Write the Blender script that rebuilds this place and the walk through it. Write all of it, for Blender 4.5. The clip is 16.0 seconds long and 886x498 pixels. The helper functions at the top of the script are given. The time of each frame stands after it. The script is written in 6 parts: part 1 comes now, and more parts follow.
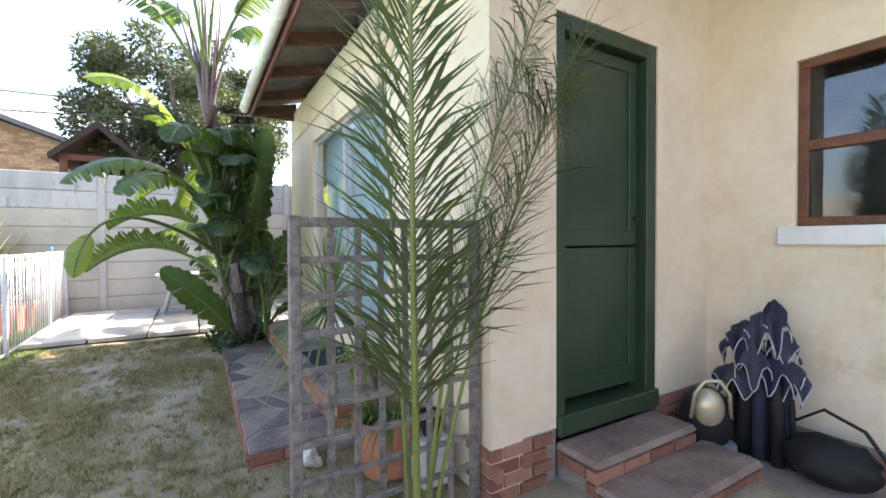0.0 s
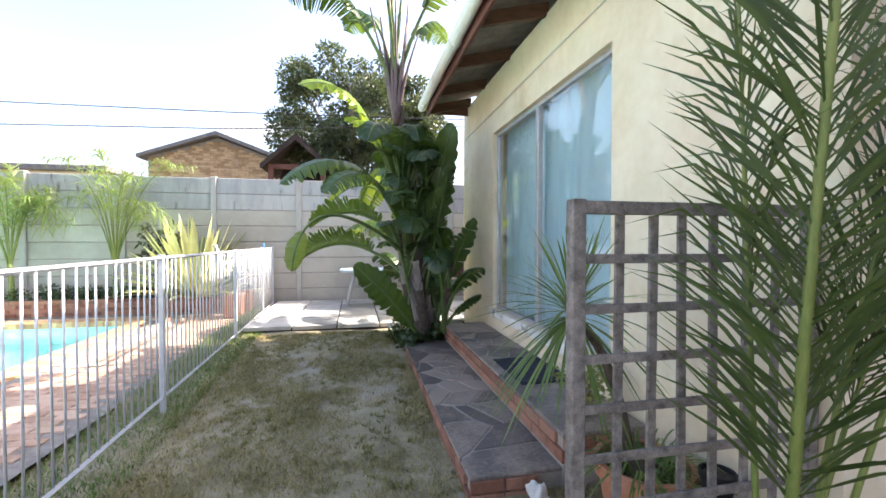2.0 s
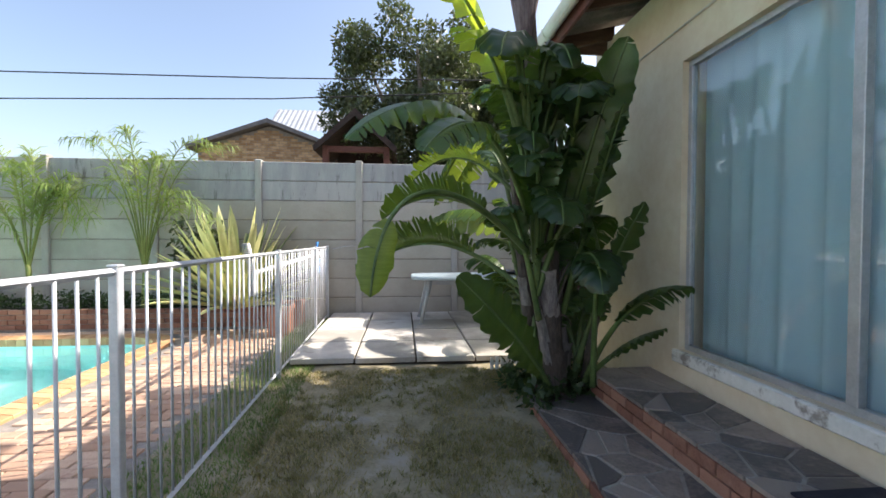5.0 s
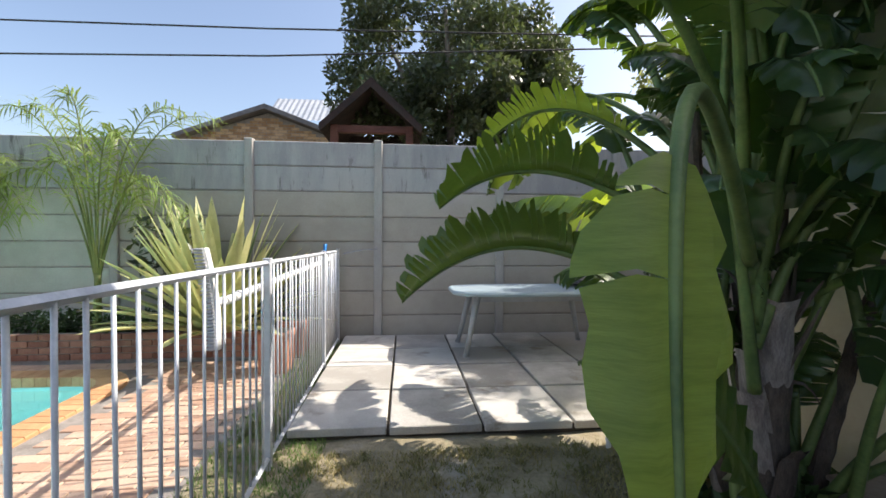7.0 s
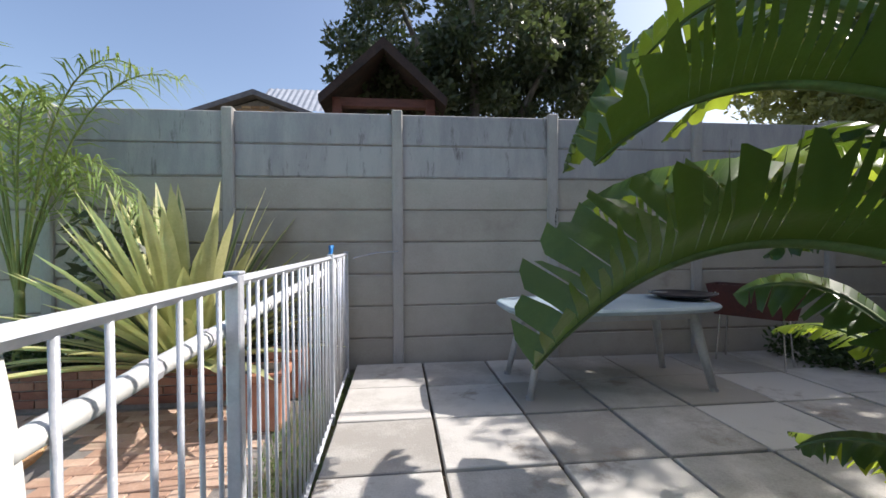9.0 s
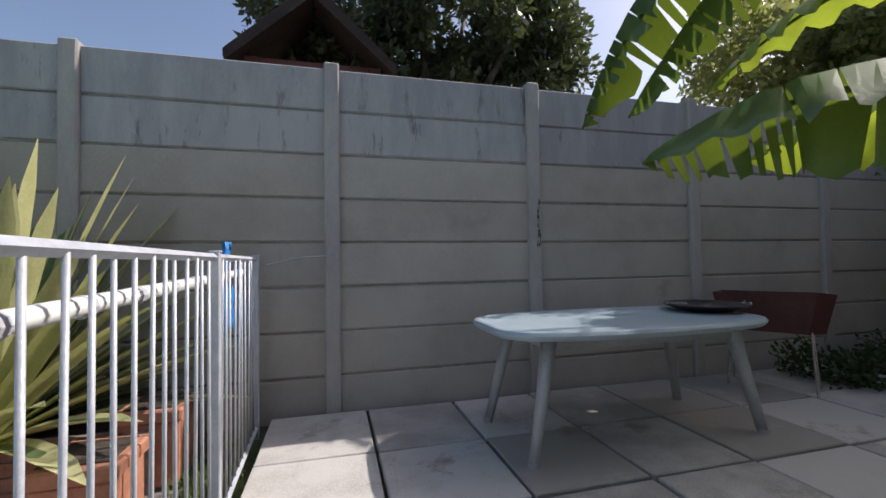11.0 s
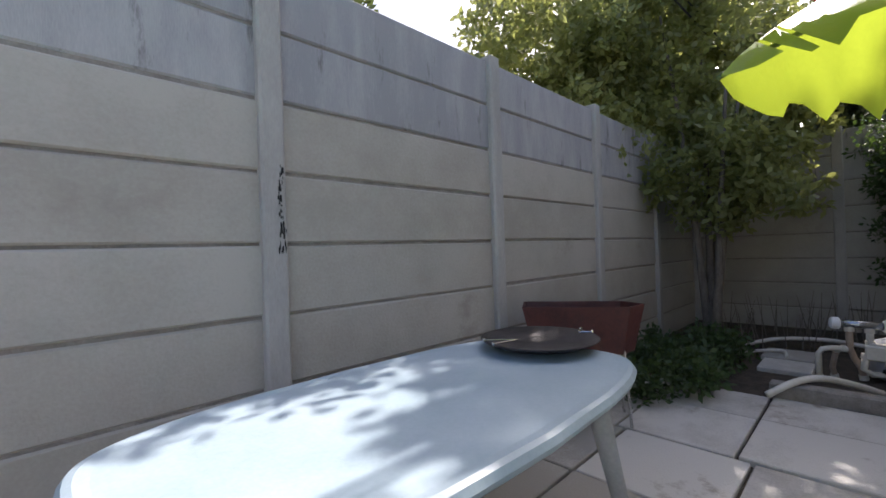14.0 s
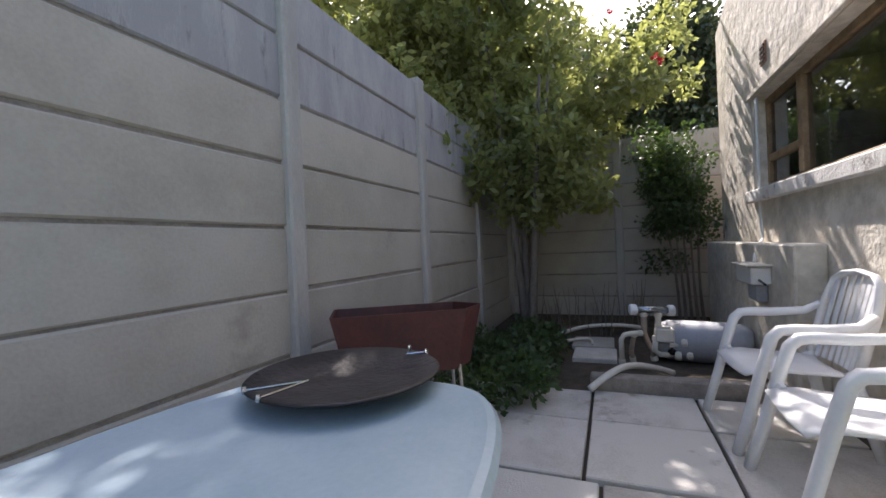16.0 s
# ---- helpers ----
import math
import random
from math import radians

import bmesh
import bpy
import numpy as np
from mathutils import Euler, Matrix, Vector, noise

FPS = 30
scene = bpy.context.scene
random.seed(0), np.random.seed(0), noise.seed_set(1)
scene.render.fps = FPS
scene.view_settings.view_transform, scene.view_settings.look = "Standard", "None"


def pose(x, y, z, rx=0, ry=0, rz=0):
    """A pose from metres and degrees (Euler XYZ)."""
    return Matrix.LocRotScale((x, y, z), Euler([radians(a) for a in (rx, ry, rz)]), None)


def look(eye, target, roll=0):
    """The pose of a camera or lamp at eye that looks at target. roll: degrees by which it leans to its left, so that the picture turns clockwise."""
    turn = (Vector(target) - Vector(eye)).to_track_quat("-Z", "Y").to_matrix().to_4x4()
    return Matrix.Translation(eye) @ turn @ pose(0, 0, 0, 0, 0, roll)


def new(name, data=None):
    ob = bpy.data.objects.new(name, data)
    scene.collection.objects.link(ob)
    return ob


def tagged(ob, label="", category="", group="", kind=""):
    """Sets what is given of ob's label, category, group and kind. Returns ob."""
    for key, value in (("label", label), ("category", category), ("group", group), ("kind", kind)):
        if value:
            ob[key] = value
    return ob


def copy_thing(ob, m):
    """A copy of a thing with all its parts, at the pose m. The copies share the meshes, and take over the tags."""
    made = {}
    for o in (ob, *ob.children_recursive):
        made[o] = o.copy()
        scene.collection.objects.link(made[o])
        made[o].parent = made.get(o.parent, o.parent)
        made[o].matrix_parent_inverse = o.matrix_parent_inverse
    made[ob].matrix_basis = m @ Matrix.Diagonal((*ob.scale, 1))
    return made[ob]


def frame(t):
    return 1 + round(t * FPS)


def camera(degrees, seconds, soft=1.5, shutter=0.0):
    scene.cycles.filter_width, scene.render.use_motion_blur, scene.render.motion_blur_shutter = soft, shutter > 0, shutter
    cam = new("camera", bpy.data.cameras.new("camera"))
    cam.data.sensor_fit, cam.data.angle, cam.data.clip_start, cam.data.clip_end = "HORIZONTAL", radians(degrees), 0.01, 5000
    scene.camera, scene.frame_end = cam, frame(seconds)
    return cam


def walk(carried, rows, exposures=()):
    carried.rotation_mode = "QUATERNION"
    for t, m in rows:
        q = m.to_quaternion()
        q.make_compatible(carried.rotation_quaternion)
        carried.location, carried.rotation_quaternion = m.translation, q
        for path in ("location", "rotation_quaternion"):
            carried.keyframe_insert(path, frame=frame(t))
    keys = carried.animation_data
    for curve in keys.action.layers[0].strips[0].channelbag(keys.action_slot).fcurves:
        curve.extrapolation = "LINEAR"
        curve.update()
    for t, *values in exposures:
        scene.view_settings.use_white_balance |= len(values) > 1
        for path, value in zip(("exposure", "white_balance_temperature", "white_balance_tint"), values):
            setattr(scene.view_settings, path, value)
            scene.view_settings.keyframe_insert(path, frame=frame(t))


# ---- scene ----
cam = camera(92.9, 16.0, soft=1.6)
PATH = [
    (0, (-0.134, -0.213, 1.312), (0.878, 1.512, 1.273), -0.3),
    (0.5, (-0.241, -0.121, 1.274), (0.615, 1.686, 1.253), 0.4),
    (1, (-0.333, -0.012, 1.293), (0.372, 1.859, 1.261), 0.3),
    (1.5, (-0.398, 0.217, 1.285), (0.131, 2.145, 1.246), 0.1),
    (2, (-0.482, 0.475, 1.288), (-0.075, 2.432, 1.251), -0.0),
    (2.5, (-0.538, 0.701, 1.285), (-0.22, 2.675, 1.243), -0.2),
    (3, (-0.608, 1.033, 1.306), (-0.357, 3.017, 1.256), -0.4),
    (3.5, (-0.728, 1.335, 1.281), (-0.501, 3.322, 1.238), 0.1),
    (4, (-0.799, 1.704, 1.288), (-0.597, 3.694, 1.243), 0.1),
    (6.3, (-1.166, 3.774, 1.261), (-0.982, 5.765, 1.221), 0.2),
    (6.5, (-1.223, 3.939, 1.259), (-1.035, 5.93, 1.222), 0.2),
    (7, (-1.326, 4.274, 1.276), (-1.144, 6.266, 1.241), 0.2),
    (7.5, (-1.446, 4.666, 1.264), (-1.261, 6.657, 1.227), 0.1),
    (8, (-1.549, 5.007, 1.264), (-1.356, 6.997, 1.232), 0.5),
    (8.5, (-1.625, 5.315, 1.261), (-1.432, 7.305, 1.229), -0.1),
    (10.8, (-1.727, 6.68, 1.124), (-1.286, 8.63, 1.175), -0.8),
    (11, (-1.674, 6.778, 1.111), (-1.174, 8.714, 1.17), -0.9),
    (11.5, (-1.527, 7.035, 1.136), (-0.87, 8.923, 1.183), -1.2),
    (12, (-1.39, 7.286, 1.152), (-0.581, 9.115, 1.189), -1.3),
    (12.5, (-1.267, 7.544, 1.18), (-0.326, 9.308, 1.211), -1.4),
    (13, (-1.141, 7.744, 1.203), (-0.063, 9.428, 1.231), -1.6),
    (13.5, (-0.989, 7.958, 1.201), (0.27, 9.512, 1.222), -1.8),
    (14, (-0.821, 8.147, 1.212), (0.586, 9.568, 1.219), -2.0),
    (14.5, (-0.641, 8.285, 1.204), (0.896, 9.565, 1.208), -2.2),
    (15, (-0.429, 8.421, 1.193), (1.236, 9.529, 1.192), -2.4),
    (15.5, (-0.283, 8.479, 1.162), (1.485, 9.413, 1.154), -2.5),
    (16, (-0.113, 8.535, 1.134), (1.745, 9.275, 1.12), -2.6),
]
EXPOSURES = [(0.0, 2.25, 7000, 18), (2.0, 1.97, 7000, 17), (4.0, 1.3, 6900, 15), (6.5, 0.85, 6900, 13), (7.5, 0.75, 6600, 13), (8.5, 0.6, 6400, 14), (11.0, 0.06, 6450, 17), (12.0, 0.58, 6600, 18), (13.0, 0.95, 6600, 18), (15.0, 1.15, 6500, 19), (16.0, 1.3, 6500, 19)]
walk(cam, [(t, look(eye, target, roll)) for t, eye, target, roll in PATH], EXPOSURES)

# ---- world and sun ----
SUN_AZ, SUN_EL = radians(78), radians(44)
world = bpy.data.worlds.new("world")
scene.world = world
world.use_nodes = True
wn = world.node_tree.nodes
sky = wn.new("ShaderNodeTexSky")
sky.sky_type = "NISHITA"
sky.sun_disc = False
sky.sun_elevation, sky.sun_rotation = SUN_EL, SUN_AZ
sky.dust_density, sky.air_density = 2.5, 1.0
world.node_tree.links.new(sky.outputs[0], wn["Background"].inputs[0])
wn["Background"].inputs[1].default_value = 0.15
sun_way = Vector((math.sin(SUN_AZ) * math.cos(SUN_EL), math.cos(SUN_AZ) * math.cos(SUN_EL), math.sin(SUN_EL)))
sun_data = bpy.data.lights.new("sun", "SUN")
sun_data.energy, sun_data.angle, sun_data.color = 4.4, radians(0.53), (1.0, 0.95, 0.87)
sun = new("sun", sun_data)
sun.matrix_world = look(sun_way * 40, (0, 0, 0))


# ---- materials ----
def material(name, low, high, scale=6.0, rough=0.8, bump=0.2, fine=80.0, metal=0.0, spots=None, stretch=(1, 1, 1), vary=0.0, clear=0.0, spot_scale=1.3, spot_edge=0.58, island=False):
    """Two-scale noise between two colours, with stains of a third one, fine relief and a shift from piece to piece."""
    m = bpy.data.materials.new(name)
    m.use_nodes = True
    n, l = m.node_tree.nodes, m.node_tree.links
    b = n["Principled BSDF"]
    geo = n.new("ShaderNodeNewGeometry")
    mp = n.new("ShaderNodeMapping")
    mp.inputs["Scale"].default_value = stretch
    l.new(geo.outputs["Position"], mp.inputs["Vector"])
    n1 = n.new("ShaderNodeTexNoise")
    n1.inputs["Scale"].default_value, n1.inputs["Detail"].default_value, n1.inputs["Roughness"].default_value = scale, 6.0, 0.65
    n2 = n.new("ShaderNodeTexNoise")
    n2.inputs["Scale"].default_value, n2.inputs["Detail"].default_value = fine, 3.0
    for t in (n1, n2):
        l.new(mp.outputs[0], t.inputs["Vector"])
    ramp = n.new("ShaderNodeValToRGB")
    ramp.color_ramp.elements[0].position, ramp.color_ramp.elements[1].position = 0.32, 0.68
    ramp.color_ramp.elements[0].color, ramp.color_ramp.elements[1].color = (*low, 1), (*high, 1)
    add = n.new("ShaderNodeMath")
    add.operation = "MULTIPLY_ADD"
    add.inputs[1].default_value = 0.35
    l.new(n2.outputs[0], add.inputs[0])
    sub = n.new("ShaderNodeMath")
    sub.operation = "SUBTRACT"
    sub.inputs[1].default_value = 0.175
    l.new(n1.outputs[0], sub.inputs[0])
    l.new(sub.outputs[0], add.inputs[2])
    fac = add.outputs[0]
    if vary:
        src = n.new("ShaderNodeObjectInfo").outputs["Random"] if not island else geo.outputs["Random Per Island"]
        mr = n.new("ShaderNodeMapRange")
        mr.inputs["To Min"].default_value, mr.inputs["To Max"].default_value = -vary, vary
        l.new(src, mr.inputs["Value"])
        a2 = n.new("ShaderNodeMath")
        l.new(fac, a2.inputs[0])
        l.new(mr.outputs[0], a2.inputs[1])
        fac = a2.outputs[0]
    l.new(fac, ramp.inputs[0])
    colour = ramp.outputs[0]
    if spots:
        n3 = n.new("ShaderNodeTexNoise")
        n3.inputs["Scale"].default_value, n3.inputs["Detail"].default_value, n3.inputs["Roughness"].default_value = spot_scale, 8.0, 0.7
        l.new(mp.outputs[0], n3.inputs["Vector"])
        r3 = n.new("ShaderNodeMapRange")
        r3.inputs["From Min"].default_value, r3.inputs["From Max"].default_value = spot_edge, spot_edge + 0.1
        l.new(n3.outputs[0], r3.inputs["Value"])
        mix = n.new("ShaderNodeMixRGB")
        mix.inputs[2].default_value = (*spots, 1)
        l.new(r3.outputs[0], mix.inputs[0])
        l.new(colour, mix.inputs[1])
        colour = mix.outputs[0]
    l.new(colour, b.inputs["Base Color"])
    b.inputs["Roughness"].default_value, b.inputs["Metallic"].default_value = rough, metal
    b.inputs["Coat Weight"].default_value = clear
    if bump:
        bp = n.new("ShaderNodeBump")
        bp.inputs["Strength"].default_value, bp.inputs["Distance"].default_value = bump, 0.02
        l.new(add.outputs[0], bp.inputs["Height"])
        l.new(bp.outputs[0], b.inputs["Normal"])
    return m


def leaf_material(name, low, high, through_colour, scale=9.0, rough=0.45, share=0.35, stretch=(1, 1, 1)):
    """A leaf: glossy above, with light coming through it."""
    m = material(name, low, high, scale, rough, 0.15, 60.0, vary=0.2, island=True, stretch=stretch)
    n, l = m.node_tree.nodes, m.node_tree.links
    b = n["Principled BSDF"]
    tr = n.new("ShaderNodeBsdfTranslucent")
    tr.inputs[0].default_value = (*through_colour, 1)
    mix = n.new("ShaderNodeMixShader")
    mix.inputs[0].default_value = share
    l.new(b.outputs[0], mix.inputs[1])
    l.new(tr.outputs[0], mix.inputs[2])
    l.new(mix.outputs[0], n["Material Output"].inputs[0])
    return m


def glass_material(name, tint, ior=1.5):
    m = bpy.data.materials.new(name)
    m.use_nodes = True
    b = m.node_tree.nodes["Principled BSDF"]
    b.inputs["Base Color"].default_value = (*tint, 1)
    b.inputs["Roughness"].default_value, b.inputs["IOR"].default_value, b.inputs["Transmission Weight"].default_value = 0.0, ior, 1.0
    return m


M_PLASTER = material("cream_plaster", (0.71, 0.59, 0.42), (0.81, 0.71, 0.55), 2.4, 0.85, 0.5, 14.0, spots=(0.60, 0.47, 0.31), spot_scale=0.9, spot_edge=0.60)
M_ROUGH = material("rough_render", (0.56, 0.51, 0.42), (0.80, 0.74, 0.64), 3.5, 0.9, 1.0, 14.0, spots=(0.28, 0.255, 0.22), spot_scale=1.6, spot_edge=0.60)
M_PEEL = material("peeling_sill", (0.70, 0.68, 0.63), (0.82, 0.80, 0.76), 8.0, 0.85, 0.5, 50.0, spots=(0.33, 0.29, 0.25), spot_scale=6.0, spot_edge=0.53)
M_BRICK = material("red_brick", (0.22, 0.095, 0.062), (0.37, 0.185, 0.125), 9.0, 0.85, 0.5, 70.0, vary=0.25)
M_MORTAR = material("mortar", (0.20, 0.18, 0.16), (0.33, 0.30, 0.27), 10.0, 0.95, 0.5, 90.0)
M_SLATE = material("flagstone_slate", (0.13, 0.112, 0.105), (0.33, 0.265, 0.225), 5.0, 0.5, 0.45, 40.0, vary=0.28, spots=(0.24, 0.23, 0.22), spot_scale=2.2, spot_edge=0.62)
M_PANEL_TOP = material("grey_precast_concrete", (0.30, 0.30, 0.31), (0.42, 0.415, 0.41), 2.2, 0.9, 0.25, 60.0, vary=0.12, spots=(0.14, 0.135, 0.13), spot_scale=2.4, spot_edge=0.57, stretch=(3.0, 3.0, 0.6))
M_PANEL = material("cream_precast_concrete", (0.35, 0.325, 0.28), (0.44, 0.415, 0.365), 1.8, 0.9, 0.2, 70.0, vary=0.1, spots=(0.30, 0.27, 0.235), spot_scale=1.1, spot_edge=0.6)
M_POST = material("precast_post", (0.33, 0.32, 0.30), (0.43, 0.415, 0.39), 3.0, 0.9, 0.3, 60.0, spots=(0.26, 0.25, 0.24), spot_scale=2.5, spot_edge=0.64, stretch=(2, 2, 0.6))
M_SLAB = material("concrete_slab", (0.36, 0.34, 0.305), (0.58, 0.56, 0.52), 2.6, 0.9, 0.35, 90.0, vary=0.3, spots=(0.29, 0.25, 0.205), spot_scale=1.7, spot_edge=0.57)
M_JOINT = material("pale_joint_mortar", (0.30, 0.27, 0.235), (0.42, 0.38, 0.335), 10.0, 0.95, 0.5, 90.0)
M_SOIL = material("dark_soil", (0.035, 0.028, 0.02), (0.09, 0.07, 0.05), 7.0, 1.0, 0.9, 60.0)
M_LAWN = material("dry_lawn_ground", (0.21, 0.18, 0.105), (0.40, 0.34, 0.23), 3.0, 1.0, 0.9, 40.0, spots=(0.37, 0.33, 0.27), spot_scale=1.5, spot_edge=0.54)
M_GROUND = material("far_ground", (0.12, 0.11, 0.07), (0.22, 0.20, 0.14), 0.6, 1.0, 0.2, 6.0)
M_BLADE = leaf_material("grass_blade", (0.24, 0.21, 0.085), (0.50, 0.41, 0.22), (0.36, 0.31, 0.1), 1.6, 0.7, 0.3)
M_TUFT = leaf_material("olive_tuft", (0.13, 0.14, 0.04), (0.30, 0.27, 0.10), (0.25, 0.26, 0.07), 3.0, 0.7, 0.3)
M_BLADE_G = leaf_material("green_grass_blade", (0.06, 0.13, 0.025), (0.16, 0.24, 0.06), (0.2, 0.32, 0.05), 2.5, 0.7, 0.3)
M_PAVER = material("clay_paver", (0.42, 0.265, 0.185), (0.60, 0.43, 0.32), 4.0, 0.85, 0.4, 60.0, vary=0.25, spots=(0.30, 0.15, 0.12), spot_scale=3.0, spot_edge=0.6)
M_COPING = material("orange_coping_brick", (0.50, 0.27, 0.13), (0.66, 0.42, 0.22), 5.0, 0.8, 0.3, 60.0, vary=0.2)
M_POOL = material("pool_plaster", (0.42, 0.76, 0.76), (0.50, 0.82, 0.81), 2.0, 0.6, 0.1)
M_FENCE = material("galvanised_paint", (0.46, 0.49, 0.54), (0.62, 0.645, 0.69), 12.0, 0.45, 0.15, 120.0, metal=0.15, spots=(0.42, 0.41, 0.42), spot_scale=7.0, spot_edge=0.66)
M_GREEN = material("green_door_paint", (0.022, 0.046, 0.022), (0.036, 0.064, 0.034), 3.0, 0.45, 0.15, 30.0)
M_WOOD_RED = material("red_brown_timber", (0.09, 0.028, 0.018), (0.17, 0.06, 0.04), 5.0, 0.6, 0.3, 40.0, stretch=(1, 4, 4))
M_WOOD_DARK = material("dark_rafter_timber", (0.06, 0.03, 0.018), (0.14, 0.075, 0.045), 5.0, 0.7, 0.4, 40.0, stretch=(1, 5, 5))
M_WOOD_WIN = material("varnished_window_timber", (0.10, 0.035, 0.015), (0.20, 0.08, 0.035), 6.0, 0.45, 0.2, 40.0)
M_WOOD_PALE = material("weathered_window_timber", (0.20, 0.13, 0.07), (0.36, 0.25, 0.14), 7.0, 0.7, 0.4, 40.0)
M_TRELLIS = material("grey_weathered_wood", (0.10, 0.085, 0.075), (0.29, 0.255, 0.23), 10.0, 0.85, 0.5, 90.0, stretch=(2, 2, 2), spots=(0.07, 0.058, 0.05), spot_scale=9.0, spot_edge=0.6)
M_GUTTER = material("white_gutter", (0.72, 0.72, 0.68), (0.82, 0.82, 0.78), 5.0, 0.5, 0.1, 30.0)
M_ROOF = material("fibre_cement_sheet", (0.16, 0.15, 0.14), (0.27, 0.25, 0.23), 4.0, 0.9, 0.4, 40.0)
M_ALU = material("aluminium_frame", (0.42, 0.43, 0.44), (0.58, 0.58, 0.59), 9.0, 0.4, 0.1, 60.0, metal=0.5)
M_CURTAIN = leaf_material("light_blue_curtain", (0.62, 0.86, 0.95), (0.72, 0.92, 0.98), (0.6, 0.84, 0.95), 3.0, 0.9, 0.12)
M_GLASS = glass_material("window_glass", (0.97, 0.99, 1.0), 1.5)
M_DARKGLASS = glass_material("dark_window_glass", (0.70, 0.78, 0.82), 1.6)
M_INSIDE = material("dim_room_grey", (0.12, 0.12, 0.13), (0.2, 0.2, 0.2), 3.0, 0.9, 0.0)
M_WHITE_PLASTIC = material("white_plastic", (0.74, 0.75, 0.76), (0.84, 0.84, 0.84), 4.0, 0.38, 0.05, 60.0, spots=(0.62, 0.61, 0.58), spot_scale=3.0, spot_edge=0.66)
M_TABLE = material("pale_blue_white_plastic", (0.31, 0.405, 0.46), (0.39, 0.48, 0.535), 3.0, 0.42, 0.08, 70.0, spots=(0.40, 0.47, 0.51), spot_scale=4.0, spot_edge=0.68)
M_TABLE_LEG = material("grey_plastic_leg", (0.30, 0.31, 0.32), (0.42, 0.43, 0.43), 4.0, 0.5, 0.05, 60.0)
M_IRON = material("sooty_iron", (0.018, 0.016, 0.017), (0.055, 0.050, 0.052), 6.0, 0.5, 0.5, 50.0, metal=0.4, spots=(0.13, 0.12, 0.115), spot_scale=7.0, spot_edge=0.64)
M_STEEL = material("bright_steel_wire", (0.55, 0.55, 0.55), (0.7, 0.7, 0.7), 8.0, 0.25, 0.0, metal=1.0)
M_MAROON = material("maroon_metal", (0.055, 0.013, 0.012), (0.10, 0.024, 0.02), 5.0, 0.5, 0.25, 40.0, spots=(0.05, 0.02, 0.02), spot_scale=3.0, spot_edge=0.62)
M_TERRA = material("terracotta", (0.40, 0.16, 0.09), (0.56, 0.27, 0.17), 5.0, 0.85, 0.3, 50.0, spots=(0.55, 0.42, 0.34), spot_scale=3.5, spot_edge=0.64)
M_BLACK = material("black_plastic", (0.004, 0.004, 0.005), (0.011, 0.011, 0.012), 5.0, 0.7, 0.15, 60.0)
M_NAVY = material("navy_canvas", (0.012, 0.014, 0.032), (0.032, 0.038, 0.07), 7.0, 0.85, 0.5, 120.0)
M_PIPING = material("grey_piping", (0.40, 0.40, 0.42), (0.52, 0.52, 0.54), 7.0, 0.7, 0.1)
M_GOLD = material("champagne_plastic", (0.48, 0.42, 0.28), (0.58, 0.51, 0.36), 4.0, 0.25, 0.05, metal=0.4)
M_MAT = material("navy_door_mat", (0.012, 0.013, 0.022), (0.035, 0.037, 0.055), 12.0, 1.0, 0.8, 160.0)
M_PVC = material("cream_pvc", (0.60, 0.57, 0.50), (0.72, 0.69, 0.62), 5.0, 0.45, 0.1, 40.0)
M_FILTER = material("grey_filter_tank", (0.30, 0.32, 0.36), (0.40, 0.42, 0.46), 4.0, 0.5, 0.1, 40.0)
M_BLUE = material("blue_plastic_strip", (0.02, 0.18, 0.55), (0.04, 0.28, 0.68), 6.0, 0.5, 0.1)
# Leaf tones by light: dark for shaded leaves, lighter copies for sunlit ones.
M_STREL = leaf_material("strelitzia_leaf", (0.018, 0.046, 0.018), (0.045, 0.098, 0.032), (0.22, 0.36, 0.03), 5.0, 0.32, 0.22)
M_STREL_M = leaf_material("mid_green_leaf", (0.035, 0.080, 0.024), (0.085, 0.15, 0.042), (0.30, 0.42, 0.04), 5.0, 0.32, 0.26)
M_STREL_LIT = leaf_material("lit_yellow_green_leaf", (0.12, 0.22, 0.03), (0.24, 0.34, 0.05), (0.50, 0.62, 0.05), 5.0, 0.35, 0.45)
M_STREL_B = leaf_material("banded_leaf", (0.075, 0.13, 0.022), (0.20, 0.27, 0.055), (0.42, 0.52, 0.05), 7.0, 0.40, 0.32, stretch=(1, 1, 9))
M_STEM = material("fibrous_stem", (0.045, 0.034, 0.028), (0.14, 0.11, 0.09), 8.0, 0.8, 0.6, 60.0, stretch=(3, 3, 0.8))
M_STEM_G = material("green_stalk", (0.06, 0.11, 0.03), (0.14, 0.20, 0.06), 8.0, 0.5, 0.2, 60.0)
M_PALM = leaf_material("palm_leaflet", (0.016, 0.034, 0.010), (0.060, 0.092, 0.026), (0.2, 0.3, 0.05), 6.0, 0.45, 0.3)
M_PALM_DRY = leaf_material("dry_palm_leaflet", (0.25, 0.19, 0.13), (0.40, 0.33, 0.25), (0.3, 0.25, 0.15), 6.0, 0.8, 0.2)
M_PALM_STEM = material("palm_stalk", (0.10, 0.14, 0.03), (0.21, 0.24, 0.06), 6.0, 0.5, 0.2, 50.0, stretch=(2, 2, 0.5))
M_PALM_LIGHT = leaf_material("pale_palm_leaflet", (0.12, 0.19, 0.045), (0.22, 0.30, 0.09), (0.36, 0.46, 0.08), 6.0, 0.5, 0.35)
M_AGAVE = leaf_material("agave_blade", (0.48, 0.49, 0.22), (0.70, 0.66, 0.36), (0.55, 0.58, 0.2), 6.0, 0.5, 0.2)
M_AGAVE_MID = leaf_material("agave_green_stripe", (0.13, 0.20, 0.08), (0.20, 0.27, 0.12), (0.3, 0.4, 0.1), 6.0, 0.5, 0.2)
